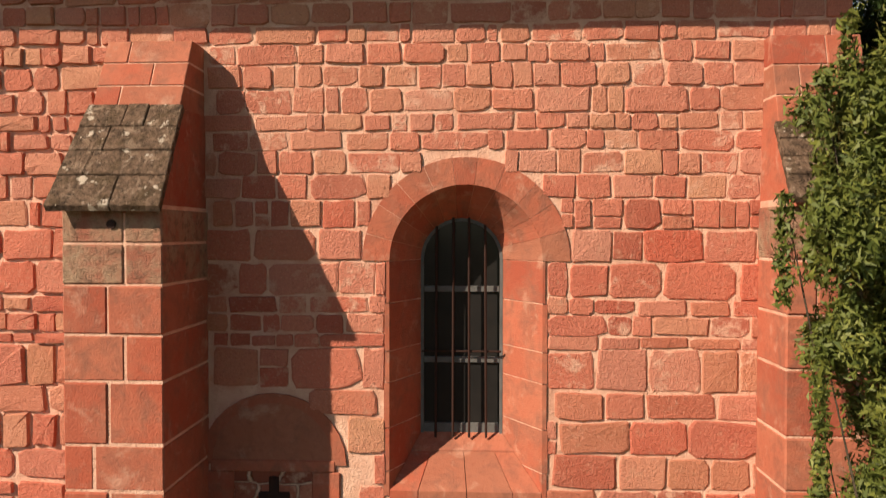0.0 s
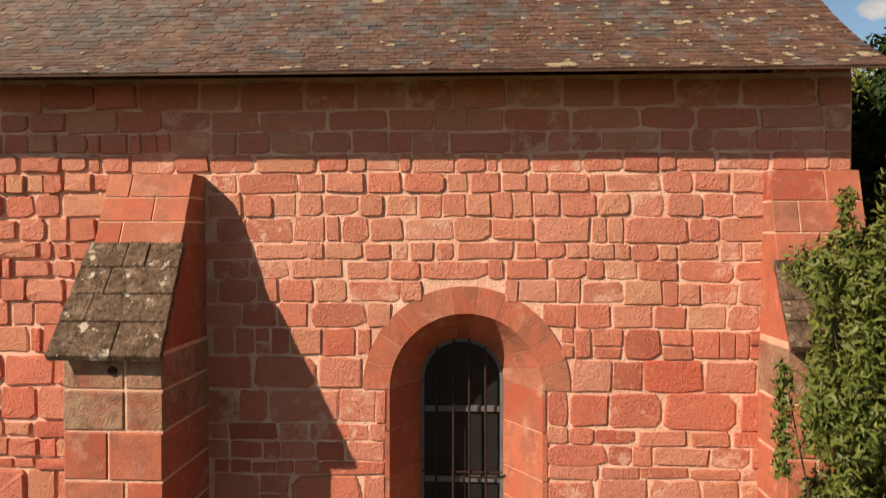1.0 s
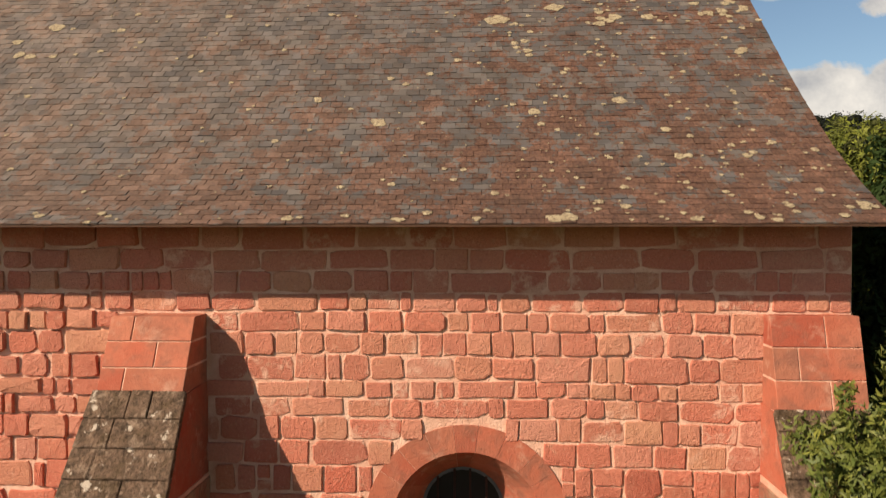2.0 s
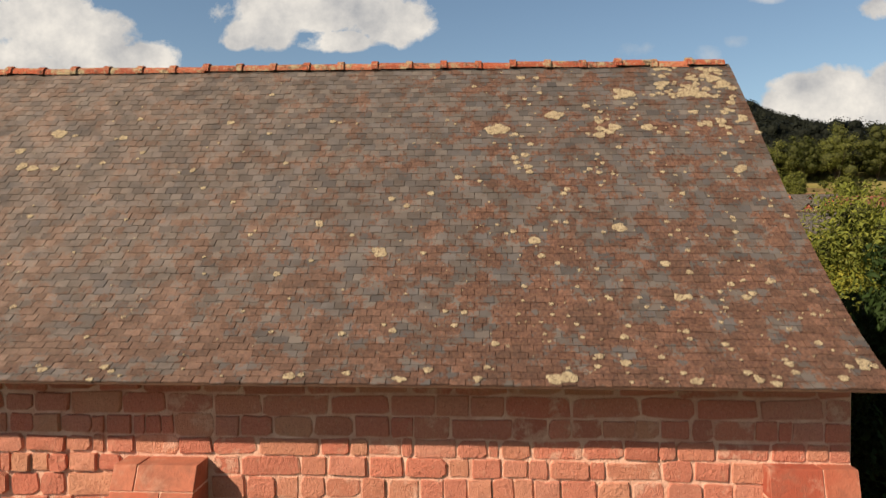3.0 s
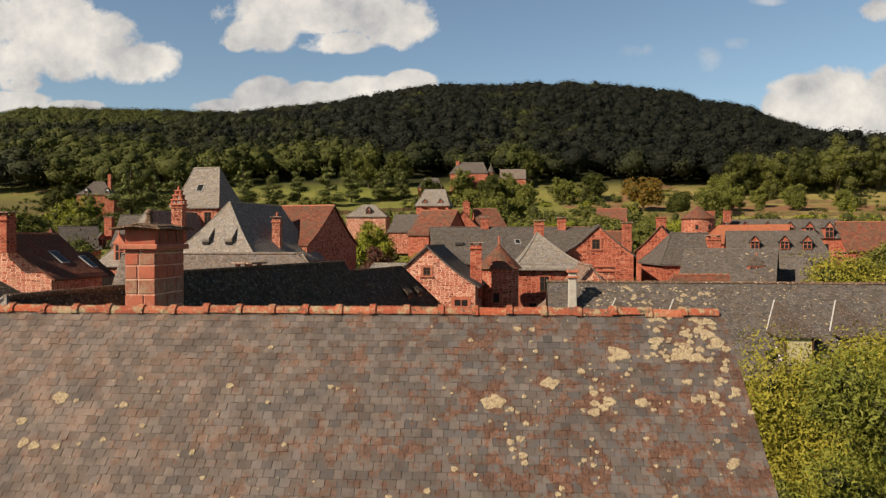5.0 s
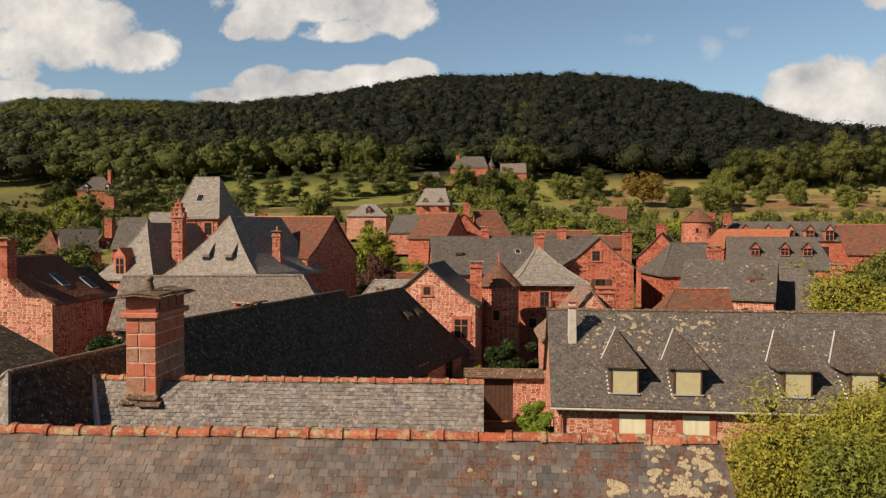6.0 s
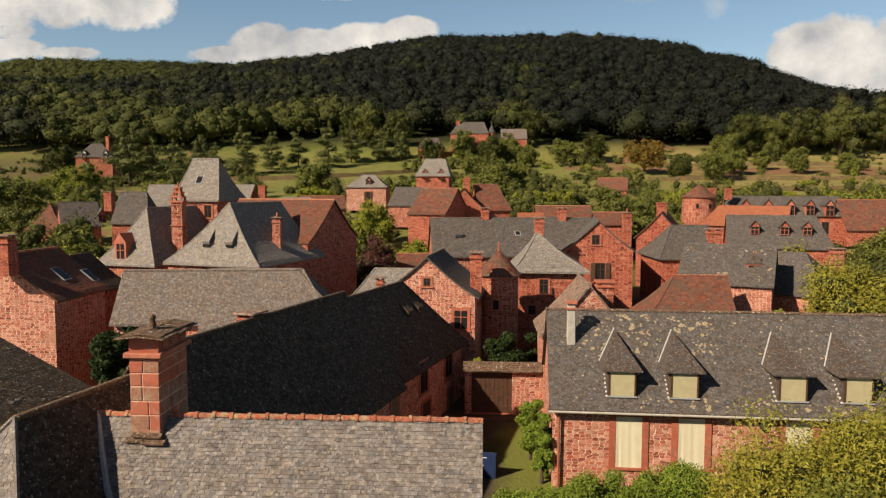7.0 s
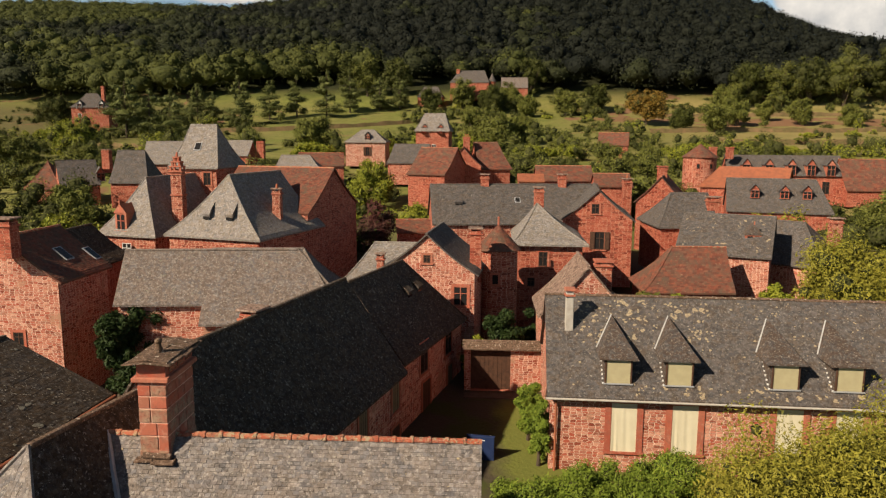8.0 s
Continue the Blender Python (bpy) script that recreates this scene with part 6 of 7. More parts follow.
def lucarne(h, x, y, z, w, high, turn=0.0, deep=2.0, roof=None):
    """A stone dormer with a steep gable, its front foot at a place in the world."""
    m = h.matrix_basis.inverted() @ pose(x, y, z, 0, 0, turn)
    a, top = w / 2 + 0.16, high + 0.14
    bm = bmesh.new()
    box_into(bm, -a, a, 0.0, deep, -0.3, top, 0.0, 0.0, m)
    body = part("dormer", bm, ASHLAR, h, "red stone dormer with a steep gable")
    rise = a * 1.3
    v = [(-a - 0.08, -0.06, top - 0.05), (a + 0.08, -0.06, top - 0.05), (0, -0.06, top + rise), (-a - 0.08, deep, top - 0.05), (a + 0.08, deep, top - 0.05), (0, deep, top + rise)]
    bm = bmesh.new()
    vs = [bm.verts.new(m @ Vector(c)) for c in v]
    for q in ((0, 1, 2), (3, 5, 4), (0, 2, 5, 3), (1, 4, 5, 2), (0, 3, 4, 1)):
        bm.faces.new([vs[i] for i in q])
    part("dormer_roof", bm, roof or ASHLAR, body)
    box("pane", -w / 2, w / 2, -0.014, 0.02, 0.0, high, GLASS, body, m=m)
    bm = bmesh.new()
    box_into(bm, -0.035, 0.035, -0.03, -0.01, 0.0, high, 0.0, 0.0, m)
    box_into(bm, -w / 2, w / 2, -0.03, -0.01, high * 0.58, high * 0.58 + 0.06, 0.0, 0.0, m)
    part("glazing_bar", bm, ASHLAR, body)
    box("sill", -a - 0.05, a + 0.05, -0.1, 0.02, -0.09, -0.01, ASHLAR, body, m=m)
    box("finial", -0.05, 0.05, -0.08, 0.02, top + rise - 0.05, top + rise + 0.22, ASHLAR, body, 0.015, m=m)
    return body


def hooded_vent(h, m, mat, w=0.62, pitch=1.0):
    """A slate hood over a dark slot; m: its foot, in the house's own frame, facing -y."""
    a, up = w / 2, 0.34
    v = [(-a, 0, up - 0.07), (a, 0, up - 0.07), (a, 0, up), (-a, 0, up), (-a * 0.7, 0.8, 0.8 * pitch + 0.05), (a * 0.7, 0.8, 0.8 * pitch + 0.05), (-a * 0.8, 0.12, 0.0), (a * 0.8, 0.12, 0.0)]
    bm = bmesh.new()
    vs = [bm.verts.new(m @ Vector(c)) for c in v]
    for q in ((0, 1, 2, 3), (3, 2, 5, 4), (0, 3, 4, 6), (1, 7, 5, 2), (0, 6, 7, 1)):
        bm.faces.new([vs[i] for i in q])
    vent = part("roof_vent", bm, mat, h)
    # a dark plate stands for the shade in the slot
    box("dark_slot", -a * 0.8, a * 0.8, 0.06, 0.14, -0.05, up - 0.06, GLASS, vent, m=m)


def slope_vent(h, u, z, mat, w=0.7):
    """A hooded vent on the front slope of a house."""
    pitch = (h["ridge"] - h["eave"]) / (h["plan_w"] / 2)
    hooded_vent(h, pose(u, -h["plan_w"] / 2 + (z - h["eave"]) / pitch - 0.05, z), mat, w, pitch * 0.8)


def skylight(h, side, u, s, w=0.6, long=0.8):
    """A flat skylight on a slope; s: share of the way from eave to ridge."""
    eave, ridge, b = h["eave"], h["ridge"], h["plan_w"] / 2
    sg = -1 if side == "S" else 1
    ang = math.degrees(math.atan2(ridge - eave, b))
    z = eave + (ridge - eave) * s
    z -= h["flare"] * (ridge - eave) * 4 * s * (1 - s) * (1.25 - 0.5 * s)
    m = pose(u, sg * b * (1 - s), z, 0, 0, 0 if sg < 0 else 180) @ pose(0, 0, 0, ang, 0, 0)
    fr = box("skylight", -w / 2, w / 2, -long / 2, long / 2, 0.0, 0.06, ZINC, h, 0.01, m=m)
    box("pane", -w / 2 + 0.06, w / 2 - 0.06, -long / 2 + 0.06, long / 2 - 0.06, 0.055, 0.068, GLASS, fr, m=m)


# the near long house and its wing
A = house("long red house with a pale weathered slate roof", -4.37, 15.83, 8.65, 7.2, 0, 1.5, 5.6, 9.42, row=0.095, slate_w=0.135, over=0.2, ridge_mat=RIDGE, thick=0.020, roof=SLATE_OLD, flare=0)
# darker slates on the wing's east slope paint its shade into the colour
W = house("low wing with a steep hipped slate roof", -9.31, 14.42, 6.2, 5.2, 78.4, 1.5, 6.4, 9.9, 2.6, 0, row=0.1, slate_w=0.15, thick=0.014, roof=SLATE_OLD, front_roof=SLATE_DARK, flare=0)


def big_chimney(h):
    m = h.matrix_basis.inverted()
    x0, x1, y0, y1 = -7.75, -7.06, 15.42, 16.95
    core = box("chimney", x0 + 0.02, x1 - 0.02, y0 + 0.02, y1 - 0.02, 8.6, 11.0, MORTAR, h, m=m)
    r = random.Random(2)
    z = 9.15
    while z < 10.78:
        z1 = min(z + r.uniform(0.26, 0.38), 10.82)
        cut = x0 + (x1 - x0) * r.uniform(0.35, 0.65)
        for a, c in ((x0, cut), (cut, x1)):
            box("block", a + r.uniform(0.008, 0.02), c - 0.008, y0, y0 + 0.1, z + r.uniform(0.008, 0.018), z1 - r.uniform(0.006, 0.016), r.choice((ASHLAR, WASHED)), core, 0.014, m=m)
        cuts = (y0 + 0.1, y0 + r.uniform(0.5, 0.6), y0 + r.uniform(0.95, 1.1), y1)
        for a, c in zip(cuts, cuts[1:]):
            box("block", x1 - 0.1, x1, a + r.uniform(0.008, 0.02), c - 0.008, z + r.uniform(0.008, 0.018), z1 - r.uniform(0.006, 0.016), r.choice((ASHLAR, WASHED)), core, 0.014, m=m)
        z = z1
    box("plinth", x0 - 0.03, x1 + 0.03, y0 - 0.03, y1 + 0.05, 8.7, 9.2, WASHED, core, 0.03, 0.02, m=m)
    for k, (a, c, out, z) in enumerate(((x0 - 0.1, x0 + 0.34, 0.17, 8.98), (x0 + 0.3, x1 + 0.16, 0.21, 8.95), (x0 + 0.05, x1 + 0.06, 0.12, 9.05))):
        lean = Matrix.Translation((x1, y0, z)) @ Matrix.Rotation(radians(10 + 5 * k), 4, "X") @ Matrix.Rotation(radians(2.5 * k - 2), 4, "Y") @ Matrix.Translation((-x1, -y0, -z))
        box("drip_stone", a, c, y0 - out, y0 + 0.03, z, z + 0.075, LAUZE_OLD, core, 0.022, m=m @ lean)
    box("cornice", x0 - 0.09, x1 + 0.09, y0 - 0.09, y1 + 0.09, 10.82, 10.94, ASHLAR, core, 0.02, m=m)
    box("neck", x0 + 0.01, x1 - 0.01, y0 + 0.01, y1 - 0.01, 10.94, 11.26, ASHLAR, core, m=m)
    # dark plates on the solid neck paint the shade inside the flues
    for k in range(3):
        box("flue_opening", x1 - 0.02, x1 + 0.004, y0 + 0.2 + k * 0.45, y0 + 0.55 + k * 0.45, 11.0, 11.24, GLASS, core, m=m)
    box("cap", x0 - 0.12, x1 + 0.12, y0 - 0.12, y1 + 0.12, 11.26, 11.33, LAUZE_OLD, core, 0.015, m=m)
    # irregular stone slates laid over the cap in two lapping courses
    for lift, reach, count in ((11.315, 0.23, 5), (11.365, 0.12, 4)):
        for side in (0, 1):
            for k in range(count):
                u0, u1 = (y0 - reach + (y1 - y0 + 2 * reach) * (k + q) / count for q in (r.uniform(-0.12, 0.0), r.uniform(1.0, 1.12)))
                edge = reach + r.uniform(-0.05, 0.035)
                mid = (x0 + x1) / 2
                a, c = (x0 - edge, mid + r.uniform(0.0, 0.1)) if side == 0 else (mid - r.uniform(0.0, 0.1), x1 + edge)
                tip = Matrix.Translation((mid, 0, lift)) @ Matrix.Rotation(radians((-1, 1)[side] * r.uniform(5.0, 8.0)), 4, "Y") @ Matrix.Rotation(radians(r.uniform(-3, 3)), 4, "Z") @ Matrix.Rotation(radians(r.uniform(-1.5, 1.5)), 4, "X") @ Matrix.Translation((-mid, 0, -lift))
                box("cap_slate", a, c, u0, u1, lift + 0.002 * k, lift + 0.035 + 0.002 * k, LAUZE_OLD, core, 0.010, m=m @ Matrix.Translation((0, (u0 + u1) / 2, 0)) @ tip @ Matrix.Translation((0, -(u0 + u1) / 2, 0)))
    bm = bmesh.new()
    at = Vector(((x0 + x1) / 2, (y0 + y1) / 2 - 0.3, 0))
    bmesh.ops.create_cone(bm, segments=12, radius1=0.11, radius2=0.06, depth=0.2, cap_ends=True, matrix=m @ Matrix.Translation(at + Vector((0, 0, 11.5))))
    bmesh.ops.create_uvsphere(bm, u_segments=12, v_segments=8, radius=0.085, matrix=m @ Matrix.Translation(at + Vector((0, 0, 11.65))))
    part("finial", bm, LAUZE_OLD, core)


big_chimney(A)
bm = bmesh.new()
flash = [(-8.66, 15.83, 9.44), (-8.25, 15.2, 8.8), (-7.86, 14.65, 8.2), (-7.45, 14.2, 7.72), (-7.0, 13.3, 6.8)]
for p0, p1 in zip(flash, flash[1:]):
    limb(bm, (p0[0] + 4.3, p0[1] - 15.83, p0[2]), (p1[0] + 4.3, p1[1] - 15.83, p1[2]), 0.075, 0.075, 8)
part("valley_flashing", bm, ZINC, A, "grey lead valley flashing")

X = house("dark roofed house behind a gutter", -15.75, 17.5, 9.0, 6.8, 86, 1.5, 8.2, 9.85, roof=SLATE_DARK, wall=WALL_RED, row=0.13, slate_w=0.2, thick=0.008, flare=0)
bm = bmesh.new()
limb(bm, (-4.6, -3.72, 8.0), (4.6, -3.72, 8.0), 0.07, 0.07, 8)
part("gutter", bm, TILE_RED, X)

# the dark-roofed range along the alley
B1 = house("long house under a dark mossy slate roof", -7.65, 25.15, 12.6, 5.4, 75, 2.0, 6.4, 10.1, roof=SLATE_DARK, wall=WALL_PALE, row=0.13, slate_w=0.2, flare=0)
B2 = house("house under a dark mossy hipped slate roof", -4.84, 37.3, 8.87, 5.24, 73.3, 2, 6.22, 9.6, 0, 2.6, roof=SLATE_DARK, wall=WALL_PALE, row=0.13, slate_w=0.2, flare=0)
opening(B2, "S", -1.55, 4.6, 1.0, 1.5)
opening(B2, "S", 2.1, 4.5, 1.0, 1.5)
opening(B1, "S", 5.6, 4.6, 0.8, 1.5, "shut")
opening(B2, "S", -1.2, 2.05, 1.1, 2.0, "door")
opening(B1, "S", 5.6, 2.05, 0.9, 1.8, "door")
opening(B2, "S", 2.4, 2.2, 0.8, 1.6, "shut")
opening(B1, "S", 2.2, 4.5, 0.8, 1.5, "shut")
chimney(B1, -8.1, 24.95, 0.8, 0.7, 9.2, 10.2, WALL, "slab", 0, 75)
slope_vent(B2, 0.1, 8.0, SLATE_DARK)
slope_vent(B2, 1.5, 8.0, SLATE_DARK)

# the long house with four dormers
C = house("long stone house with slate roof and four dormers", 11.55, 32.7, 16.8, 7.4, -2.4, 1.8, 5.95, 9.15, roof=SLATE_FINE, wall=WALL_PALE, row=0.12, slate_w=0.2, over=0.3, thick=0.008, ridge_mat=LAUZE_OLD, flare=0)
for u in (-5.32, -2.84, 1.32, 3.65):
    opening(C, "S", u, 3.3, 1.05, 2.1, "cream")
for u in (-5.6, -3.12, 1.1, 3.6):
    dormer(C, u, -3.5, 6.2, 0.98, 1.03, 8.45, roof=SLATE_RUST)
bm = bmesh.new()
limb(bm, (-8.6, -4.08, 5.62), (8.6, -4.08, 5.62), 0.048, 0.048, 8)
part("gutter", bm, PALE_STONE, C, "pale dull gutter along the eave")
bm = bmesh.new()
limb(bm, (-8.15, -3.85, 5.6), (-8.15, -3.82, 1.9), 0.05, 0.05, 8)
part("downpipe", bm, TILE_RED, C)
chimney(C, 3.98, 31.7, 0.36, 0.4, 7.8, 9.75, PALE_STONE, "flat")
chimney(C, 18.6, 31.4, 0.6, 0.8, 7.0, 9.3, PALE_STONE, "flat")

# the tall gable, left of the alley
D = house("tall stone gabled house with a rust-red tiled roof", -23.41, 36.46, 4.49, 5.26, 88.4, 2.5, 9.3, 11.37, roof=TILE, wall=WALL_PALE, row=0.14, slate_w=0.18)
opening(D, "W", 0.35, 5.8, 0.55, 0.7)
chimney(D, -22.9, 33.6, 0.9, 0.75, 10.4, 12.3, WALL_RED, "slab", 0)
skylight(D, "S", 0.2, 0.45, 0.7, 1.0)
skylight(D, "S", 2.2, 0.3, 0.6, 1.0)

E = house("long low house with a broad grey slate roof", -12.99, 37.64, 11.36, 3.72, 6.1, 2.8, 8.1, 10.31, 0, 2.47, wall=WALL_PALE, row=0.11, slate_w=0.18, roof=SLATE_BROWN, flare=0, thick=0.007)
E2 = house("low stone house with a broad grey slate roof", -10.75, 38, 6.9, 5.9, 6.1, 2.8, 7.25, 10.34, 0, 2.2, wall=WALL_PALE, row=0.11, slate_w=0.18, roof=SLATE_BROWN, flare=0, thick=0.007)
F = house("tall house with a steep pavilion slate roof", -16.64, 51.02, 8.35, 7.13, 73.7, 3.5, 9.85, 13.65, 2.02, 0, flare=0.075)
for x, y in ((-18.46, 47.55), (-16.72, 47.05)):
    hooded_vent(F, F.matrix_basis.inverted() @ pose(x, y, 10.78, 0, 0, -16.3), SLATE_PALE, 0.62, 1.3)
chimney(F, -14.3, 50.2, 0.62, 0.6, 9.6, 12.6, WALL, "slab", 1)
F2 = house("gabled house with a brown tiled roof", -15.79, 58.11, 8.24, 9.44, -12.3, 3.5, 10.74, 13.81, roof=TILE, wall=WALL, row=0.14, slate_w=0.19, over=0.1)
G = house("square tower house with a tall slate roof", -23.11, 60.62, 3.82, 5.01, -5.4, 4, 14, 17.17, 0.57, 0.99, flare=0.075)
opening(G, "S", 1.1, 12.3, 0.62, 1.0)
skylight(G, "S", -0.2, 0.5, 0.6, 0.8)
I = house("pavilion with a steep hipped slate roof", -24.31, 54.28, 8.02, 4.63, 75.5, 3.5, 9.57, 13.22, 2.21, 0, flare=0.075)
lucarne(I, -25.85, 50.55, 9.5, 0.66, 1.15, -14.5)
opening(I, "W", -0.15, 7.6, 0.8, 1.0, "white")
chimney(I, -22.54, 53.0, 0.86, 0.8, 9.0, 13.75, WALL, "spire")
J = house("small house with a pale grey roof", -6.1, 46.18, 4.29, 6.32, -1, 3, 7.61, 9.54, 1.43, 0, row=0.15, flare=0.075)
chimney(J, -6.01, 42.9, 0.46, 0.46, 7.4, 9.3, WALL, "slab")
GD = house("gabled stone house with a mullioned window", -2.81, 44.63, 5.64, 5.63, 83.6, 3, 8.57, 10.72, roof=SLATE_FINE, wall=WALL_PALE, row=0.15, flare=0.07)
opening(GD, "W", 2.0, 6.5, 0.85, 1.15, "mullion")
opening(GD, "W", 0.0, 9.0, 0.42, 0.45)
chimney(GD, -0.29, 43.4, 0.72, 0.7, 7.6, 10.85, WALL_RED, "slab")


def round_tower(label, x, y, r, base, eave, top, mat, roof, slits=(), finial=False):
    t = thing("round_tower", label, "tower", pose(x, y, 0))
    bm = bmesh.new()
    bmesh.ops.create_cone(bm, segments=28, radius1=r, radius2=r, depth=eave - base, cap_ends=True, matrix=Matrix.Translation((0, 0, (eave + base) / 2)))
    part("wall", bm, mat, t)
    sets = []
    n = 18
    for k in range(n):
        a, b = 2 * math.pi * k / n, 2 * math.pi * (k + 1) / n
        p0, p1 = ((r + 0.22) * math.cos(a), (r + 0.22) * math.sin(a), eave - 0.1), ((r + 0.22) * math.cos(b), (r + 0.22) * math.sin(b), eave - 0.1)
        sets.append(slate_rows(p0, p1, (0, 0, top), (0, 0, top), 0.2, 0.28, 0.02))
    bm = bmesh.new()
    bmesh.ops.create_cone(bm, segments=n, radius1=r + 0.22, radius2=0.02, depth=top - eave + 0.1, cap_ends=True, matrix=Matrix.Translation((0, 0, (top + eave - 0.1) / 2)))
    rf = part("roof", bm, roof, t)
    slates_mesh("slate_covering", sets, roof, rf)
    for a, z in slits:
        m = pose(0, 0, z, 0, 0, a) @ pose(0, -r, 0)
        bm = bmesh.new()
        box_into(bm, -0.3, 0.3, -0.05, 0.1, -0.1, 0.7, 0, 0, m)
        w = part("window", bm, ASHLAR, t)
        box("pane", -0.18, 0.18, -0.06, 0.0, 0.0, 0.58, GLASS, w, m=m)
    if finial:
        box("finial", -0.06, 0.06, -0.06, 0.06, top - 0.1, top + 0.5, ASHLAR, t, 0.02)
    return t


round_tower("round stair tower with a conical stone roof", 1.12, 45.9, 1.24, 3.0, 9.35, 10.8, WALL, TILE, ((-8, 7.2),), True)
L = house("red house with a pyramid slate roof", 4.79, 52.21, 4.32, 6.51, -1.3, 3.3, 9.39, 11.57, 1.35, 2.93, wall=WALL_RED, over=0.4, flare=0.08)
opening(L, "S", -0.47, 7.6, 0.6, 1.0)
opening(L, "S", -1.25, 6.2, 0.5, 0.6)
M = house("long house with a blue-grey slate roof", 2.9, 64.22, 14.64, 7.22, 7.4, 4.5, 9.3, 12.17, roof=SLATE_FINE, flare=0)
LT = house("low brown tiled roof between the houses", -6.07, 64.74, 2.88, 3.08, 8.4, 4, 8.06, 8.91, roof=TILE, wall=WALL_RED)
MW = house("red gabled wing with brown shutters", 9.59, 61.44, 7.88, 5.37, 84.2, 4.5, 9.99, 12.24, roof=SLATE_FINE, wall=WALL_RED)
opening(MW, "W", -0.2, 10.35, 0.6, 0.75)
opening(MW, "W", 0.2, 7.5, 0.75, 1.4, "open_shutter")
skylight(M, "S", 0.0, 0.55, 0.5, 0.6)
slope_vent(M, -5.1, 10.5, SLATE_FINE)
for x, y in ((0.29, 63.9), (7.1, 64.7)):
    chimney(M, x, y, 0.75, 0.6, 11.3, 13.0, WALL_RED, "slab")
chimney(L, 4.38, 55.5, 0.75, 0.6, 10.0, 12.5, WALL_RED, "slab")
chimney(MW, 13.0, 65.8, 0.8, 0.7, 8.6, 12.6, WALL_RED, "slab", 1)
N = house("stone-slated outhouse with broken red walls", 5.6, 39.5, 4.4, 4.6, 90, 3.0, 7.3, 9.75, roof=LAUZE, wall=WALL_PALE)
chimney(N, 6.73, 39.6, 0.9, 0.8, 6.5, 9.7, WALL, "flat")
O = house("house with a dark hipped slate roof", 16.76, 62.61, 4.67, 6.05, 3.6, 5, 9.28, 11.66, 1.65, 0, roof=SLATE_FINE, wall=WALL_RED)
O2 = house("red gabled house beside the round tower", 18.71, 76.02, 7.29, 4.62, 72.5, 5, 10.14, 12.5, roof=TILE, wall=WALL_RED)
chimney(O2, 18.4, 75.5, 0.9, 0.8, 10.2, 13.4, WALL_RED, "flat")
chimney(O, 19.3, 61.5, 1.1, 0.7, 8.4, 11.4, WALL_RED, "slab")
P = house("red tiled barn beside the garden", 14.36, 51.91, 5.84, 4.36, 1.4, 3.2, 6.08, 8.64, 2.19, 0, roof=TILE, wall=WALL_RED, flare=0.075)
Q = house("long house with slate roof and one dormer", 19.37, 57.57, 6.48, 7.72, -23.5, 3.6, 7.92, 10.38, roof=SLATE_FINE, wall=WALL_PALE, flare=0)
lucarne(Q, 20.3, 54.75, 8.2, 0.85, 0.85, -10, 2.4, SLATE_RUST)
opening(Q, "S", -0.6, 5.5, 0.7, 1.5, "shut")
Q2 = house("slate roofed annex beside the dormered house", 25.0, 58.6, 6.0, 6.6, -38, 3.6, 7, 9.75, 0, 2.4, roof=SLATE_FINE, wall=WALL_PALE)
V = house("red house with a blue slate hipped roof", 30.97, 78.34, 9.57, 7.41, -15.3, 5.5, 9.05, 12.03, 0, 1.03, roof=SLATE_FINE, wall=WALL_RED, flare=0)
for u in (-2.2, 0.6, 2.7):
    dormer(V, u, -2.5, 10.2, 0.7, 0.7, 11.6, "glass", gable=True)
chimney(V, 27.73, 58.0, 0.85, 0.85, 5.0, 10.1, WALL, "slab")
S = house("house with a bright orange tiled roof", 31.3, 87.6, 9.1, 7.6, -28, 6.0, 10.8, 12.85, 1.4, 0, roof=TILE_RED, wall=WALL_RED)
round_tower("round red tower with a conical brown roof", 27.8, 95.0, 2.05, 7.0, 13.87, 15.45, WALL, TILE, ((-20, 12.4), (25, 12.4)))
T = house("long house with slate roof and stone dormers", 40.47, 101.28, 14.38, 5.65, -7.7, 7.5, 11.58, 13.91, roof=SLATE_FINE, wall=WALL_RED, flare=0)
for u in (-5.0, -2.2, 0.6, 3.0, 5.4):
    dormer(T, u, -3.1, 11.4, 0.9, 1.3, 13.6, "glass", gable=True, wall=ASHLAR)
opening(T, "S", 5.0, 9.0, 0.9, 1.6, "casement")
for x in (31.0, 33.2):
    chimney(T, x, 100.2, 0.9, 0.7, 13.4, 15.0, WALL_RED, "flat")
U = house("house with a plain brown tiled roof", 52.39, 98.6, 10.74, 6.4, -3.8, 7.5, 9.92, 13.54, roof=TILE, wall=WALL_RED)
R = house("red house with a steep russet tiled roof", 0.97, 101.91, 4.09, 7.22, 13.5, 7.5, 12.12, 15.46, 0, 0.9, roof=TILE, wall=WALL_RED)
R2 = house("red gabled house with a slate verge", -2.45, 98.28, 6.53, 4.67, 90.1, 7.5, 12.56, 14.9, roof=TILE, wall=WALL_RED)
R3 = house("red house with a broad brown tiled roof", -5.37, 92.72, 4.74, 9.44, -16.9, 7.5, 11.84, 14.86, roof=TILE, wall=WALL_RED)
BT2 = house("low brown tiled house among garden trees", 15.02, 85.56, 3.93, 4.96, -1.2, 6.5, 10.88, 12.11, roof=TILE, wall=WALL_RED)
BT = house("low brown tiled house among garden trees", 10.15, 92.07, 6.73, 5.06, 2.4, 7, 11.13, 12.7, roof=TILE, wall=WALL_RED)
OT = house("small outhouse with a bright orange tiled roof", 5.69, 85.55, 2.79, 3.99, -1.1, 6.5, 11.32, 11.96, roof=TILE_RED, wall=WALL_RED)
chimney(R, -2.1, 100.0, 0.95, 0.9, 13.4, 16.2, WALL_RED, "flat", 2)
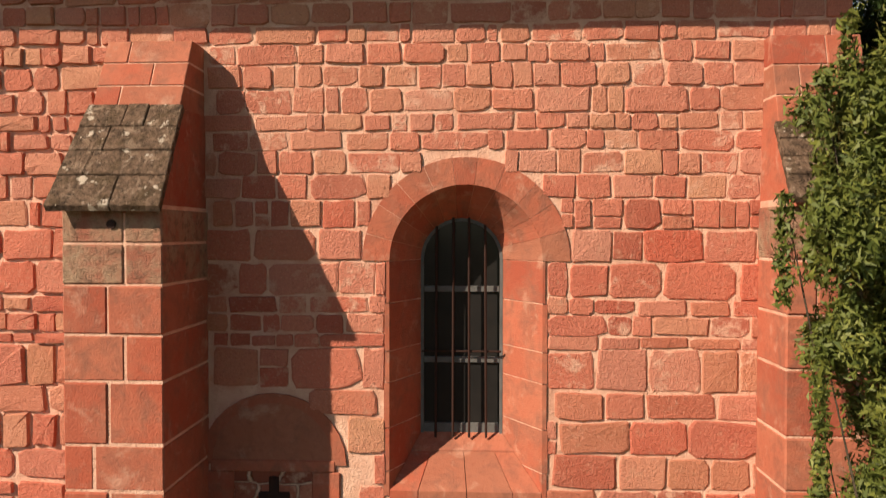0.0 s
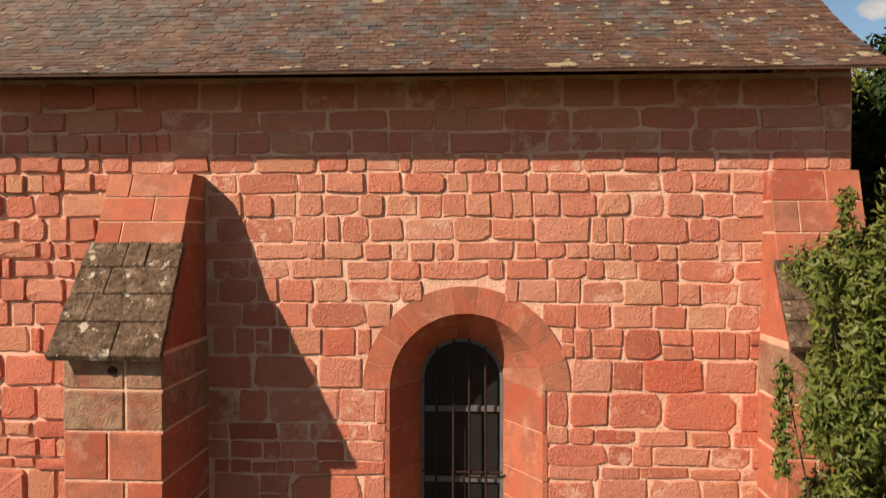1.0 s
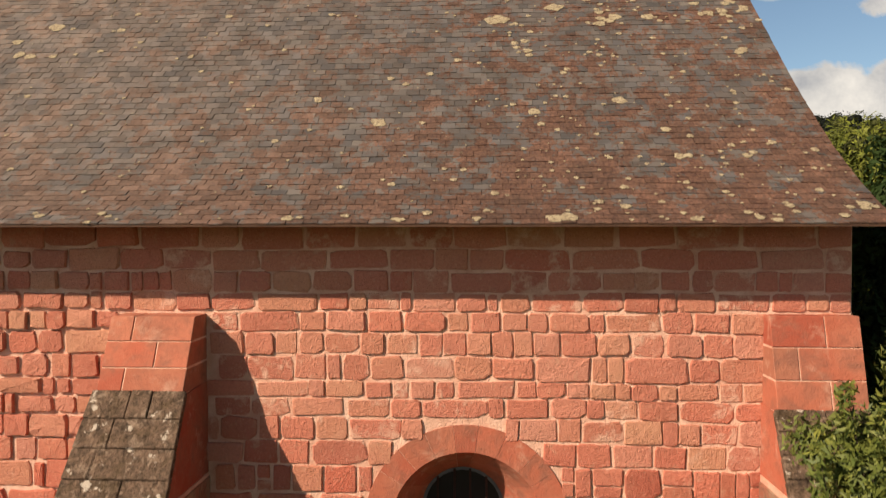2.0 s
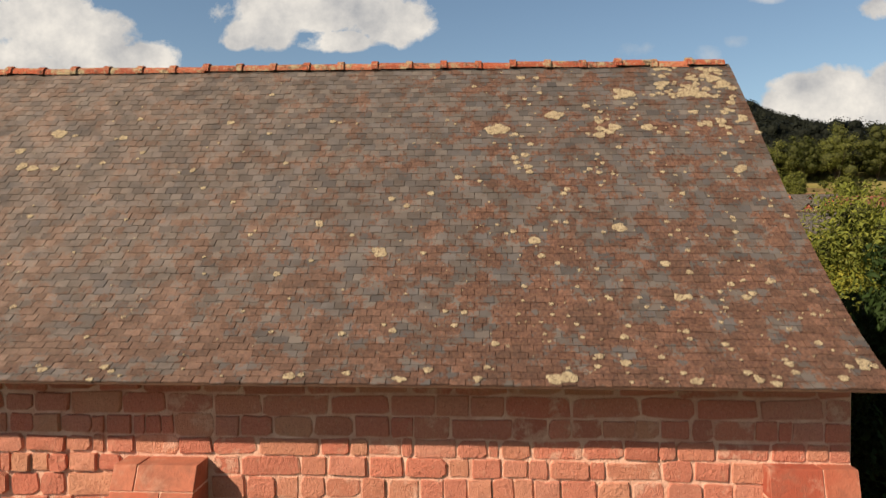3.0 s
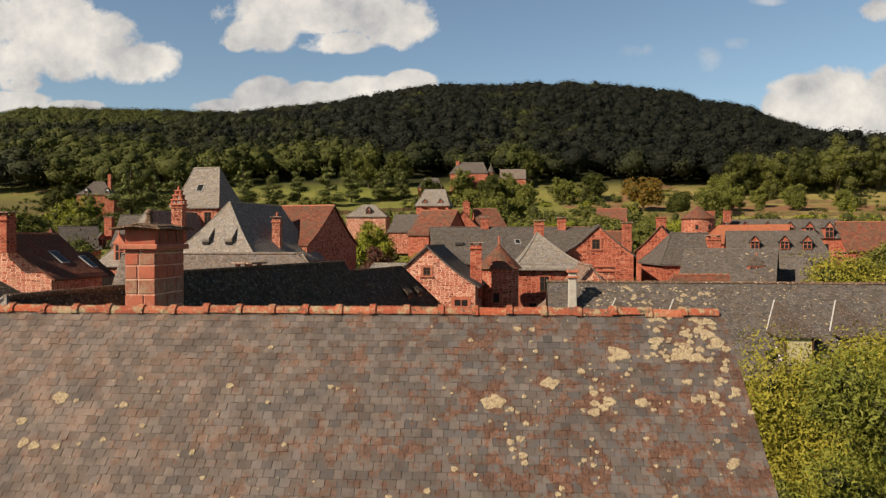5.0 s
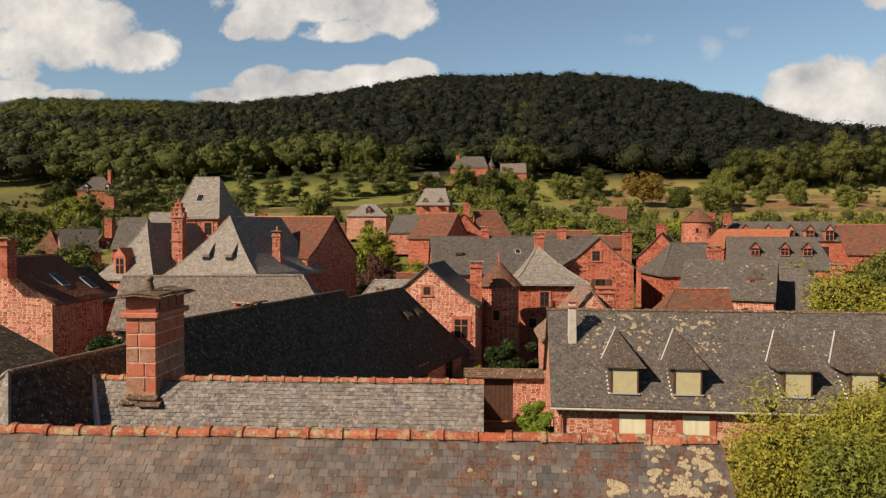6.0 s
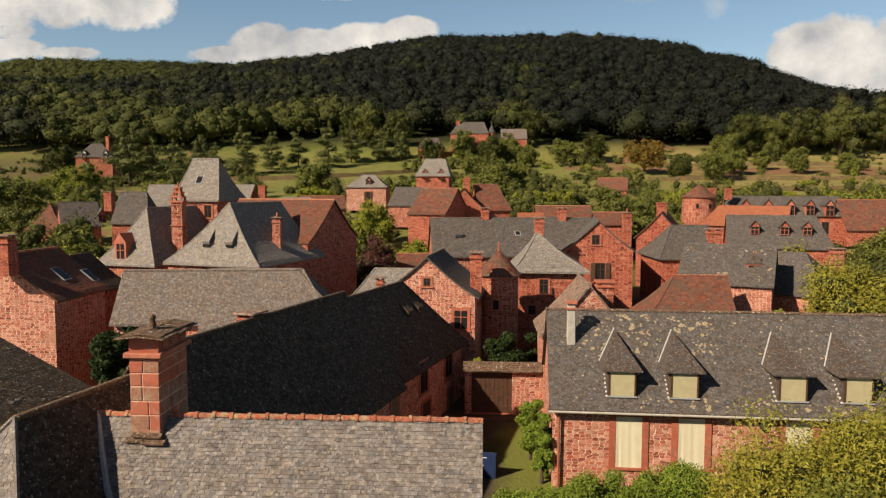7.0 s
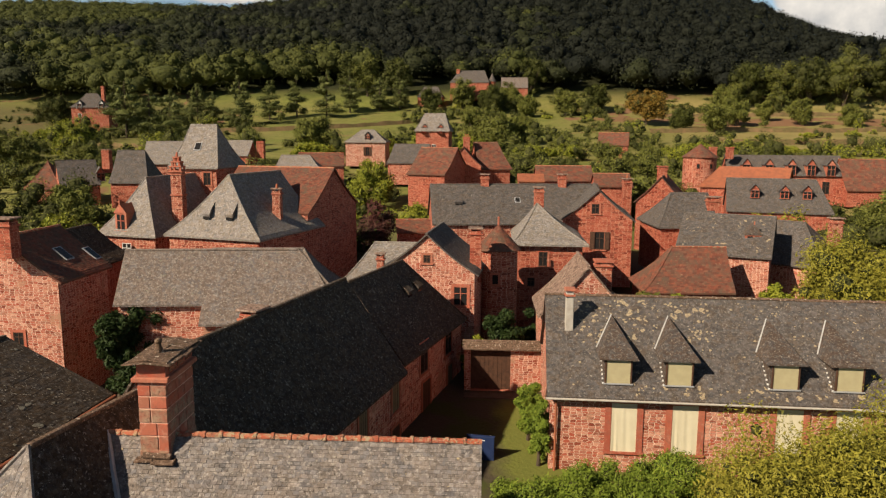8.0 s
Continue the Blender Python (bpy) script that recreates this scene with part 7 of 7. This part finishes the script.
S1 = house("red house with slate roof on the slope", -8.6, 131.74, 5.76, 7.07, -2.5, 11, 17.31, 20.23, 1.16, 0.93, wall=WALL_RED)
for u in (-1.4, 1.4):
    dormer(S1, u, -3.0, 16.8, 0.7, 0.9, 18.4, "glass", gable=True, wall=ASHLAR)
opening(S1, "S", 0.3, 13.5, 0.8, 1.3, "white")
S2 = house("pale stone house with a dark hipped roof", -20.19, 128.78, 6.88, 6.05, 0.5, 11, 15.29, 17.27, 2.34, 2.28, wall=WALL_PALE)
opening(S2, "S", 0.4, 12.8, 0.7, 1.5, "open_shutter")
dormer(S2, 0.3, -2.4, 15.5, 0.6, 0.7, 16.9, "glass", gable=True, wall=WALL_PALE)
S3 = house("house with a plain slate roof", -10.75, 112.74, 5.42, 8.14, -10, 9, 12.41, 15.03, roof=SLATE_FINE)
S4 = house("low red cottage with a tiled roof", -24.08, 108.73, 6.44, 5.75, 11.7, 8, 11.99, 13.7, roof=TILE, wall=WALL_RED)
S5 = house("red cottage with a white window", -26.13, 103.29, 5.83, 4.86, 7.2, 8, 11.82, 13.49, 0.49, 1.38, wall=WALL_RED)
S6 = house("red cottage with a grey slate roof", -40.5, 118.0, 6.0, 5.5, 0, 9.5, 13.2, 15.4, 1.5, 0, wall=WALL_RED)
chimney(S6, -36.1, 118.0, 1.2, 1.0, 12.5, 15.3, WALL_RED, "flat")
BN = house("brown tiled barn at the gardens' edge", 24.41, 137.93, 5.28, 5.12, -12.7, 11.5, 14.88, 17.02, roof=TILE, wall=WALL_RED)
FL = house("red villa with a steep slate roof", -105.32, 195.54, 9.43, 7.96, 10.3, 15, 23.48, 27.1, 2.8, 3.79, wall=WALL_RED, roof=SLATE_FINE, flare=0.075)
chimney(FL, -102.4, 195.0, 0.9, 0.8, 23.0, 29.0, WALL_RED, "flat")
for u in (-2.6, 2.9):
    dormer(FL, u, -3.8, 22.9, 0.9, 1.3, 25.2, "white", gable=True, wall=WHITE)
opening(FL, "S", -2.6, 20.4, 0.9, 1.3, "white")
RL = house("cottage with a steep russet tiled roof", -58.93, 97.48, 4.64, 7.08, 7.8, 7, 9.27, 12.64, 1.69, 3.04, roof=TILE, flare=0.075)
RL2 = house("house with dark slate roof and dormer", -54.52, 95.42, 4.61, 7.26, 35.9, 7, 9.88, 12.86, roof=SLATE_FINE)
dormer(RL2, 2.6, -2.7, 10.2, 0.8, 0.9, 12.0, "glass", gable=True)
chimney(RL2, -51.8, 98.5, 1.1, 0.9, 11.0, 14.2, WALL_RED, "slab")
RL3 = house("long house with a grey-brown slate roof", -47.23, 107.29, 5.22, 6.58, 10, 7.5, 12.29, 15.3, roof=SLATE_PALE)
RM = house("dark slate house with a stone dormer", -44.85, 92.87, 4.58, 6.04, 3.8, 7, 10.53, 14.25, 0, 1.19, roof=SLATE_FINE, wall=WALL_RED)
LL = house("red house at the village edge", -30.5, 44.0, 6.0, 7.0, 0, 3.0, 8.4, 10.2, roof=TILE, wall=WALL_RED)
LL2 = house("dark gabled barn at the village edge", -27.0, 46.0, 5.0, 5.0, 90, 3.0, 8.2, 10.2, roof=SLATE_DARK, wall=WALL_RED)
HH = house("manor on the hillside with slate roof", -4.21, 254.14, 12.95, 8.15, -4.8, 28, 34.2, 38.19, 2.27, 1.77, wall=WALL_RED, roof=SLATE_FINE)
HH2 = house("slate-roofed wing of the hillside manor", -17.74, 252.87, 8.2, 7.02, -3.1, 26, 29.37, 32.71, 1.9, 1.66, wall=WALL_RED, roof=SLATE_FINE)
HH3 = house("weathered gabled house on the hillside", 11.0, 262.0, 9.0, 7.0, 0, 29.0, 33.0, 36.5, 0, 0, roof=SLATE_BROWN, wall=WALL_RED)
chimney(HH, -8.5, 254.0, 1.2, 1.0, 35.0, 38.6, WALL_RED, "flat")
round_tower("slim round turret with pointed slate roof", 3.1, 252.5, 1.2, 27.0, 34.5, 37.3, WALL_RED, SLATE_FINE)


# ---- gate wall at the end of the alley ----
def make_gate():
    g = thing("gate_wall", "stone yard wall with stone-slate coping and dark gate", "wall", pose(1.2, 38.0, 0))
    for a, b in ((-2.0, -1.65), (0.5, 2.7)):
        box("wall", a, b, -0.2, 0.2, 2.4, 5.1, WALL_PALE, g)
    box("lintel", -1.66, 0.51, -0.16, 0.16, 4.85, 5.1, WOOD, g, 0.02)
    box("threshold", -1.66, 0.51, -0.22, 0.2, 2.4, 2.75, ASHLAR, g, 0.02)
    gate = box("gate", -1.64, 0.5, -0.06, 0.0, 2.76, 4.84, WOOD, g)
    for k in range(9):
        x = -1.6 + k * 0.235
        box("plank", x, x + 0.222, -0.085, -0.058, 2.78, 4.82, WOOD, gate, 0.005)
    sets = [slate_rows((-2.1, -0.5, 5.08), (2.8, -0.5, 5.08), (-2.1, 0, 5.5), (2.8, 0, 5.5), 0.13, 0.24, 0.03, 1.5), slate_rows((2.8, 0.5, 5.08), (-2.1, 0.5, 5.08), (2.8, 0, 5.5), (-2.1, 0, 5.5), 0.13, 0.24, 0.03, 1.5)]
    cop = prism("coping", ((-0.5, 5.05), (0.5, 5.05), (0, 5.48)), 0, 4.9, LAUZE_OLD, g)
    cop.matrix_basis = Matrix(((0, 1, 0, -2.1), (1, 0, 0, 0), (0, 0, 1, 0), (0, 0, 0, 1)))
    c = slates_mesh("stone_slate_covering", sets, LAUZE_OLD, g)
    # garden steps and yard in front
    for k in range(4):
        box("step", -2.0, 1.0, -1.3 - 0.35 * k, -0.9 - 0.35 * k + 0.4, 2.0, 2.72 - 0.12 * k, PAVING, g, 0.02)


make_gate()


def make_sign():
    s = thing("notice_board", "blue enamel notice board with white bars", "sign", pose(0.12, 30.0, 0, 0, 0, -8))
    for x in (-0.42, 0.42):
        bm = bmesh.new()
        limb(bm, (x, 0.04, 1.6), (x, 0.04, 3.5), 0.03, 0.03, 8)
        part("post", bm, ZINC, s)
    board = box("board", -0.6, 0.6, -0.03, 0.02, 2.1, 3.45, BLUE, s, 0.015)
    box("rim", -0.62, 0.62, -0.02, 0.03, 3.44, 3.5, BLUE, board)
    for k, wide in enumerate((0.62, 0.36, 0.5, 0.42, 0.3)):
        box("text_bar", -0.42, -0.42 + wide, -0.036, -0.029, 3.26 - 0.17 * k, 3.295 - 0.17 * k, WHITE, board)


make_sign()


# lichen on the slate roofs
def roof_slope(h, over=0.28):
    a, b = h["plan_l"] / 2, h["plan_w"] / 2
    d = over * (h["ridge"] - h["eave"]) / b
    return (-a, -b - over, h["eave"] - d), (a, -b - over, h["eave"] - d), (-a, 0, h["ridge"]), (a, 0, h["ridge"])


def spread(count, seed, lo, hi, u0=0.02, u1=0.98, v0=0.04, v1=0.96):
    r = random.Random(seed)
    return [(r.uniform(u0, u1), r.uniform(v0, v1), lo + (hi - lo) * r.random() ** 2.5) for _ in range(count)]


lichen_patches("lichen", C, *roof_slope(C), spread(380, 1, 0.015, 0.08) + spread(110, 2, 0.05, 0.17, 0.08, 0.42, 0.55, 0.95) + spread(50, 3, 0.04, 0.15, 0.2, 0.75, 0.02, 0.14), LICHEN)
lichen_patches("lichen", Q, *roof_slope(Q), spread(70, 4, 0.04, 0.16), LICHEN)
lichen_patches("lichen", B2, *roof_slope(B2), spread(90, 5, 0.03, 0.12, 0.05, 0.7), LICHEN_GREY)
lichen_patches("lichen", B1, *roof_slope(B1), spread(150, 6, 0.02, 0.07), LICHEN_GREY)
lichen_patches("lichen", X, *roof_slope(X), spread(60, 7, 0.04, 0.16), LICHEN_GREY)
lichen_patches("lichen", A, *roof_slope(A), spread(40, 8, 0.02, 0.06) + spread(14, 9, 0.03, 0.09, 0.92, 0.99, 0.3, 0.98), LICHEN)
lichen_patches("lichen", E, *roof_slope(E), spread(60, 10, 0.03, 0.12, 0.02, 0.7), LICHEN_GREY)
lichen_patches("lichen", M, *roof_slope(M), spread(50, 12, 0.03, 0.1), LICHEN_GREY)

# ---- trees of village, meadow and gardens ----
for x, y, h, wd in ((-70.4, 211, 11.5, 8), (-65.5, 224, 9.8, 8), (-58.8, 231, 10.4, 6.8), (-49, 230, 12, 8), (-43.7, 242, 11, 7.6), (-34.4, 246, 9.3, 7.5), (-27.7, 247, 9, 7), (-87.7, 177, 12, 10), (-82, 177.5, 9.5, 8.5), (-77, 178, 9.7, 8),
                    (-86.5, 220, 9.4, 6.4), (-82, 220, 7, 5.5)):
    pine(x, y, h * 1.2, wd * 1.3, 5200)
BROAD = "round-crowned broad-leaved tree in full leaf"
for x, y, h, wd, mat in ((-35.4, 151.4, 7.6, 9.2, LEAF), (-77.6, 137, 8.2, 10, LEAF_LIGHT), (-81, 123, 6.5, 11, LEAF), (-46.5, 80.5, 5.4, 4.8, LEAF), (61.4, 198, 8.4, 10, LEAF), (79.5, 246, 9.6, 10, LEAF), (97.8, 250, 17, 14, LEAF), (108.5, 252, 18, 15, LEAF_MID),
                         (119.6, 252, 20, 17, LEAF), (135, 256, 19, 18, LEAF_MID), (88, 252, 15, 12, LEAF_MID), (-1.8, 174.4, 8.6, 8.4, LEAF), (3.3, 160, 8, 8, LEAF), (7.4, 165, 7.4, 7, LEAF), (17.3, 266, 13, 12.5, LEAF_MID), (37.2, 244, 10, 9.6, LEAF_MID), (-6.5, 247, 11, 10, LEAF), (-30, 262, 15, 12, LEAF_MID),
                         (-41, 262, 15, 12, LEAF), (-47.5, 263, 14, 9, LEAF_MID), (91, 217, 8, 8.4, LEAF), (26, 236, 9, 9, LEAF), (3, 240, 9, 9, LEAF_MID), (14, 232, 8, 8, LEAF), (-97, 205, 8, 9, LEAF), (-112, 214, 10, 12, LEAF_MID), (-122, 205, 9, 12, LEAF_MID), (-66, 118, 5, 8, LEAF), (-30, 128, 5, 7, LEAF_LIGHT), (2, 246, 9, 8, LEAF_MID), (-17, 243, 8, 8, LEAF_MID), (9, 250, 9, 8, LEAF), (72, 214, 8, 9, LEAF), (55, 205, 6, 8, LEAF_MID), (84, 226, 6, 6, LEAF), (104, 214, 6, 7, LEAF)):
    tree(x, y, h, wd, BROAD, mat, 10500, 0.25 if y > 150 else 0.19, clumps=26, group="trees on the slope", core=0.84, trunk_share=0.0)
tree(47.1, 215.0, 10.6, 15.0, "spreading tree turning golden yellow", LEAF_GOLD, 11000, 0.32, clumps=34, core=0.8)
tree(-13.9, 92.0, 6.6, 5.8, "bright green round garden tree", LEAF_LIGHT, 8000, 0.14, trunk_share=0.1, clumps=16, core=0.7)
tree(-9.8, 67.0, 5.6, 4.6, "purple-leaved tree between the houses", LEAF_RED, 8000, 0.12, trunk_share=0.1, clumps=16, core=0.65)
tree(-6.6, 73.0, 4.4, 4.8, "sunlit green garden tree by the lane", LEAF_LIGHT, 6000, 0.12, trunk_share=0.1, clumps=14, core=0.65)
tree(-35.5, 60.0, 5.2, 6.4, "bright yellow-green garden tree", LEAF_LIGHT, 8000, 0.14, trunk_share=0.08, clumps=16, core=0.65)
tree(-31.0, 56.5, 5.6, 5.0, "bright yellow-green garden tree", LEAF_LIGHT, 7000, 0.14, trunk_share=0.08, clumps=16, core=0.65)
tree(-41.0, 72.0, 5.0, 3.8, "olive green tree before the cottages", LEAF, 7000, 0.15, trunk_share=0.08, clumps=14, core=0.65)
tree(23.6, 46.0, 6.9, 8.2, "dense yellow-green tree beside the slate house", LEAF_FEATHER, 46000, 0.10, trunk_share=0.08, clumps=44, core=0.65, loose=0.6)
tree(30.2, 47.0, 6.7, 8.6, "dense yellow-green tree beside the slate house", LEAF_FEATHER, 46000, 0.10, trunk_share=0.08, clumps=44, core=0.65, loose=0.6)
tree(18.9, 47.0, 4.6, 2.4, "bright green climber at a house corner", LEAF_LIGHT, 3000, 0.15, trunk_share=0.05, clumps=10, core=0.7)
tree(41.5, 74.0, 6.0, 9.0, "dark green leafy tree among the roofs", LEAF, 12000, 0.16, trunk_share=0.08, clumps=20, core=0.7)
tree(47.0, 80.0, 6.4, 9.0, "dark green leafy tree among the roofs", LEAF, 12000, 0.16, trunk_share=0.08, clumps=20, core=0.7)
tree(27.5, 68.5, 5.4, 8.0, "thin grey-green tree before a slate roof", LEAF_FEATHER, 2200, 0.16, trunk_share=0.1, clumps=16, core=0.4)
for x, y, h, wd in ((9, 138, 3.4, 8), (15, 139, 3.2, 8), (22, 127, 5.2, 8), (29, 126, 5, 7), (34, 131, 4, 8), (17, 150, 3.4, 9), (40, 140, 4, 8), (-3, 150, 4, 8), (10, 112, 4, 5), (20, 108, 5.5, 7), (25, 112, 5, 7), (15.5, 90, 5, 6), (19, 88, 5.5, 6), (-24, 112, 4, 5), (-18, 138, 4, 6), (-12, 145, 4, 6),
                    (-52, 122, 4, 8), (-60, 130, 4.4, 8), (-43, 132, 3.6, 7), (52, 148, 2.2, 9), (60, 148, 2.2, 9), (68, 149, 2.2, 9), (76, 150, 2.2, 9), (84, 152, 2.4, 9), (92, 156, 4.5, 6), (66, 178, 1.6, 4), (80, 185, 1.5, 5), (72, 170, 1.8, 5), (93, 190, 1.7, 6), (103, 160, 3.8, 5), (-90, 160, 4, 9), (-104, 168, 3.2, 9), (-70, 160, 3, 8)):
    tree(x, y, h, wd, "loose green garden hedge and shrubs", LEAF if (x + y) % 3 > 1 else LEAF_LIGHT, 4600, 0.16, trunk_share=0.05, clumps=14, name="shrub", category="shrub", group="shrubs of the gardens", core=0.86)
# climbers and yard plants
for x, y, z, h, wd, mat in ((-18.3, 34.6, 2.6, 6.4, 2.4, LEAF_IVY), (-17.3, 35.4, 2.6, 5.2, 3.0, LEAF_IVY), (-16.2, 33.6, 2.6, 3.8, 3.4, LEAF_IVY), (-11.6, 30.5, 2.6, 4.2, 1.2, LEAF_LIGHT), (-10.8, 21.4, 2.2, 6.2, 2.2, LEAF_LIGHT), (-12.0, 24.0, 2.2, 4.6, 2.2, LEAF_IVY),
                            (1.4, 40.8, 2.7, 4.0, 2.6, LEAF_IVY), (3.2, 42.5, 2.7, 3.6, 2.4, LEAF_IVY), (-0.4, 39.3, 2.7, 3.0, 1.4, LEAF_LIGHT), (10.2, 44.5, 3.0, 4.6, 2.2, LEAF), (12.0, 43.0, 3.0, 4.2, 2.0, LEAF_LIGHT), (10.6, 40.5, 3.0, 5.0, 2.6, LEAF)):
    tree(x, y, h, wd, "climbing ivy and shrubs in a walled yard", mat, 9000, 0.1, foot=z, trunk_share=0.05, clumps=14, name="climber", category="climbing plant", group="yard climbers", core=0.75)


def make_terrace(pts):
    """A dry bank that crosses the meadow."""
    b = thing("meadow_bank", "rough dry grassy bank across the meadow", "bank", None, "meadow banks")
    v, f = [], []
    for i in range(41):
        t = i / 40 * (len(pts) - 1)
        k = min(int(t), len(pts) - 2)
        x, y = (pts[k][0] + (pts[k + 1][0] - pts[k][0]) * (t - k)), (pts[k][1] + (pts[k + 1][1] - pts[k][1]) * (t - k))
        z = float(ground_z(x, y))
        top = z + 1.1 + random.uniform(-0.2, 0.2)
        v += [(x, y - 0.7, z - 0.4), (x, y, top), (x, y + 1.6, top - 0.25)]
    for i in range(40):
        f += [(3 * i, 3 * i + 3, 3 * i + 4, 3 * i + 1), (3 * i + 1, 3 * i + 4, 3 * i + 5, 3 * i + 2)]
    mesh_part("bank_face", v, f, BANK, b)


def make_terraces():
    for pts in ([(-82, 190), (-60, 195), (-40, 204), (-24, 215), (-18, 220)], [(48, 172), (70, 170), (95, 172), (125, 178)], [(44, 196), (66, 200), (90, 199), (120, 204)], [(50, 232), (80, 236), (120, 238)], [(-120, 150), (-90, 158), (-66, 150)]):
        make_terrace(pts)


make_terraces()


def make_undergrowth():
    """Hedges, brambles and small trees that fill the gardens between the far houses."""
    pts = []
    for x0, x1, y0, y1, count in ((-75, 60, 104, 165, 300), (-110, -55, 100, 185, 170), (30, 110, 106, 150, 120), (8, 30, 78, 104, 60), (-38, -12, 62, 100, 110), (-62, -28, 52, 92, 120), (30, 62, 62, 92, 90), (-110, -60, 186, 215, 60), (110, 150, 170, 240, 60), (-22, 40, 165, 262, 170), (24, 34, 36, 52, 10), (-160, -92, 188, 246, 80), (46, 120, 160, 208, 24), (40, 130, 240, 258, 40)):
        pts.append(np.stack((tree_rng.uniform(x0, x1, count), tree_rng.uniform(y0, y1, count)), 1))
    pts = np.concatenate(pts)
    # keep off houses and the open meadow
    ok = np.ones(len(pts), bool)
    for ob in list(scene.objects):
        if ob.name.startswith("house") and ob.parent is None:
            c = ob.matrix_basis.translation
            reach = 0.5 * math.hypot(ob["plan_l"], ob["plan_w"]) + 0.6
            ok &= np.hypot(pts[:, 0] - c.x, pts[:, 1] - c.y) > reach
    pts = pts[ok]
    z = ground_z(pts[:, 0], pts[:, 1])
    for lo, hi, mat in ((0.0, 0.42, LEAF), (0.42, 0.86, LEAF_MID), (0.86, 1.0, LEAF_LIGHT)):
        q = tree_rng.uniform(0, 1, len(pts))
        q = (np.sin(pts[:, 0] * 12.9898 + pts[:, 1] * 78.233) * 43758.5453) % 1.0
        sel = (q >= lo) & (q < hi)
        p, pz = pts[sel], z[sel]
        h, w = 0.8 + 3.6 * tree_rng.uniform(0, 1, len(p)) ** 2, tree_rng.uniform(1.2, 3.4, len(p))
        h = np.minimum(h, w * 1.1)
        cs, rs = [], []
        for k in range(3):
            off = tree_rng.uniform(-0.7, 0.7, (len(p), 3)) * np.stack((w, w, h * 0.6), 1)
            cs.append(np.stack((p[:, 0], p[:, 1], pz + h * 0.6), 1) + off)
            rs.append(np.stack((w * 0.55, w * 0.55, h * 0.6), 1) * tree_rng.uniform(0.6, 1.1, (len(p), 1)))
        cc, rr = np.concatenate(cs), np.concatenate(rs)
        inner = lumps(cc, rr * 0.62, ICO1, 0.3)
        v, f = merge(inner, leaf_cards(cc, rr, len(cc) * 130, 0.16, 0.0, 0.65))
        ob = array_mesh("undergrowth", v, f, mat)
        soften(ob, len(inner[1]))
        tagged(ob, "tangled hedges and bushes filling the village gardens", "bushes", kind="stuff")


make_undergrowth()
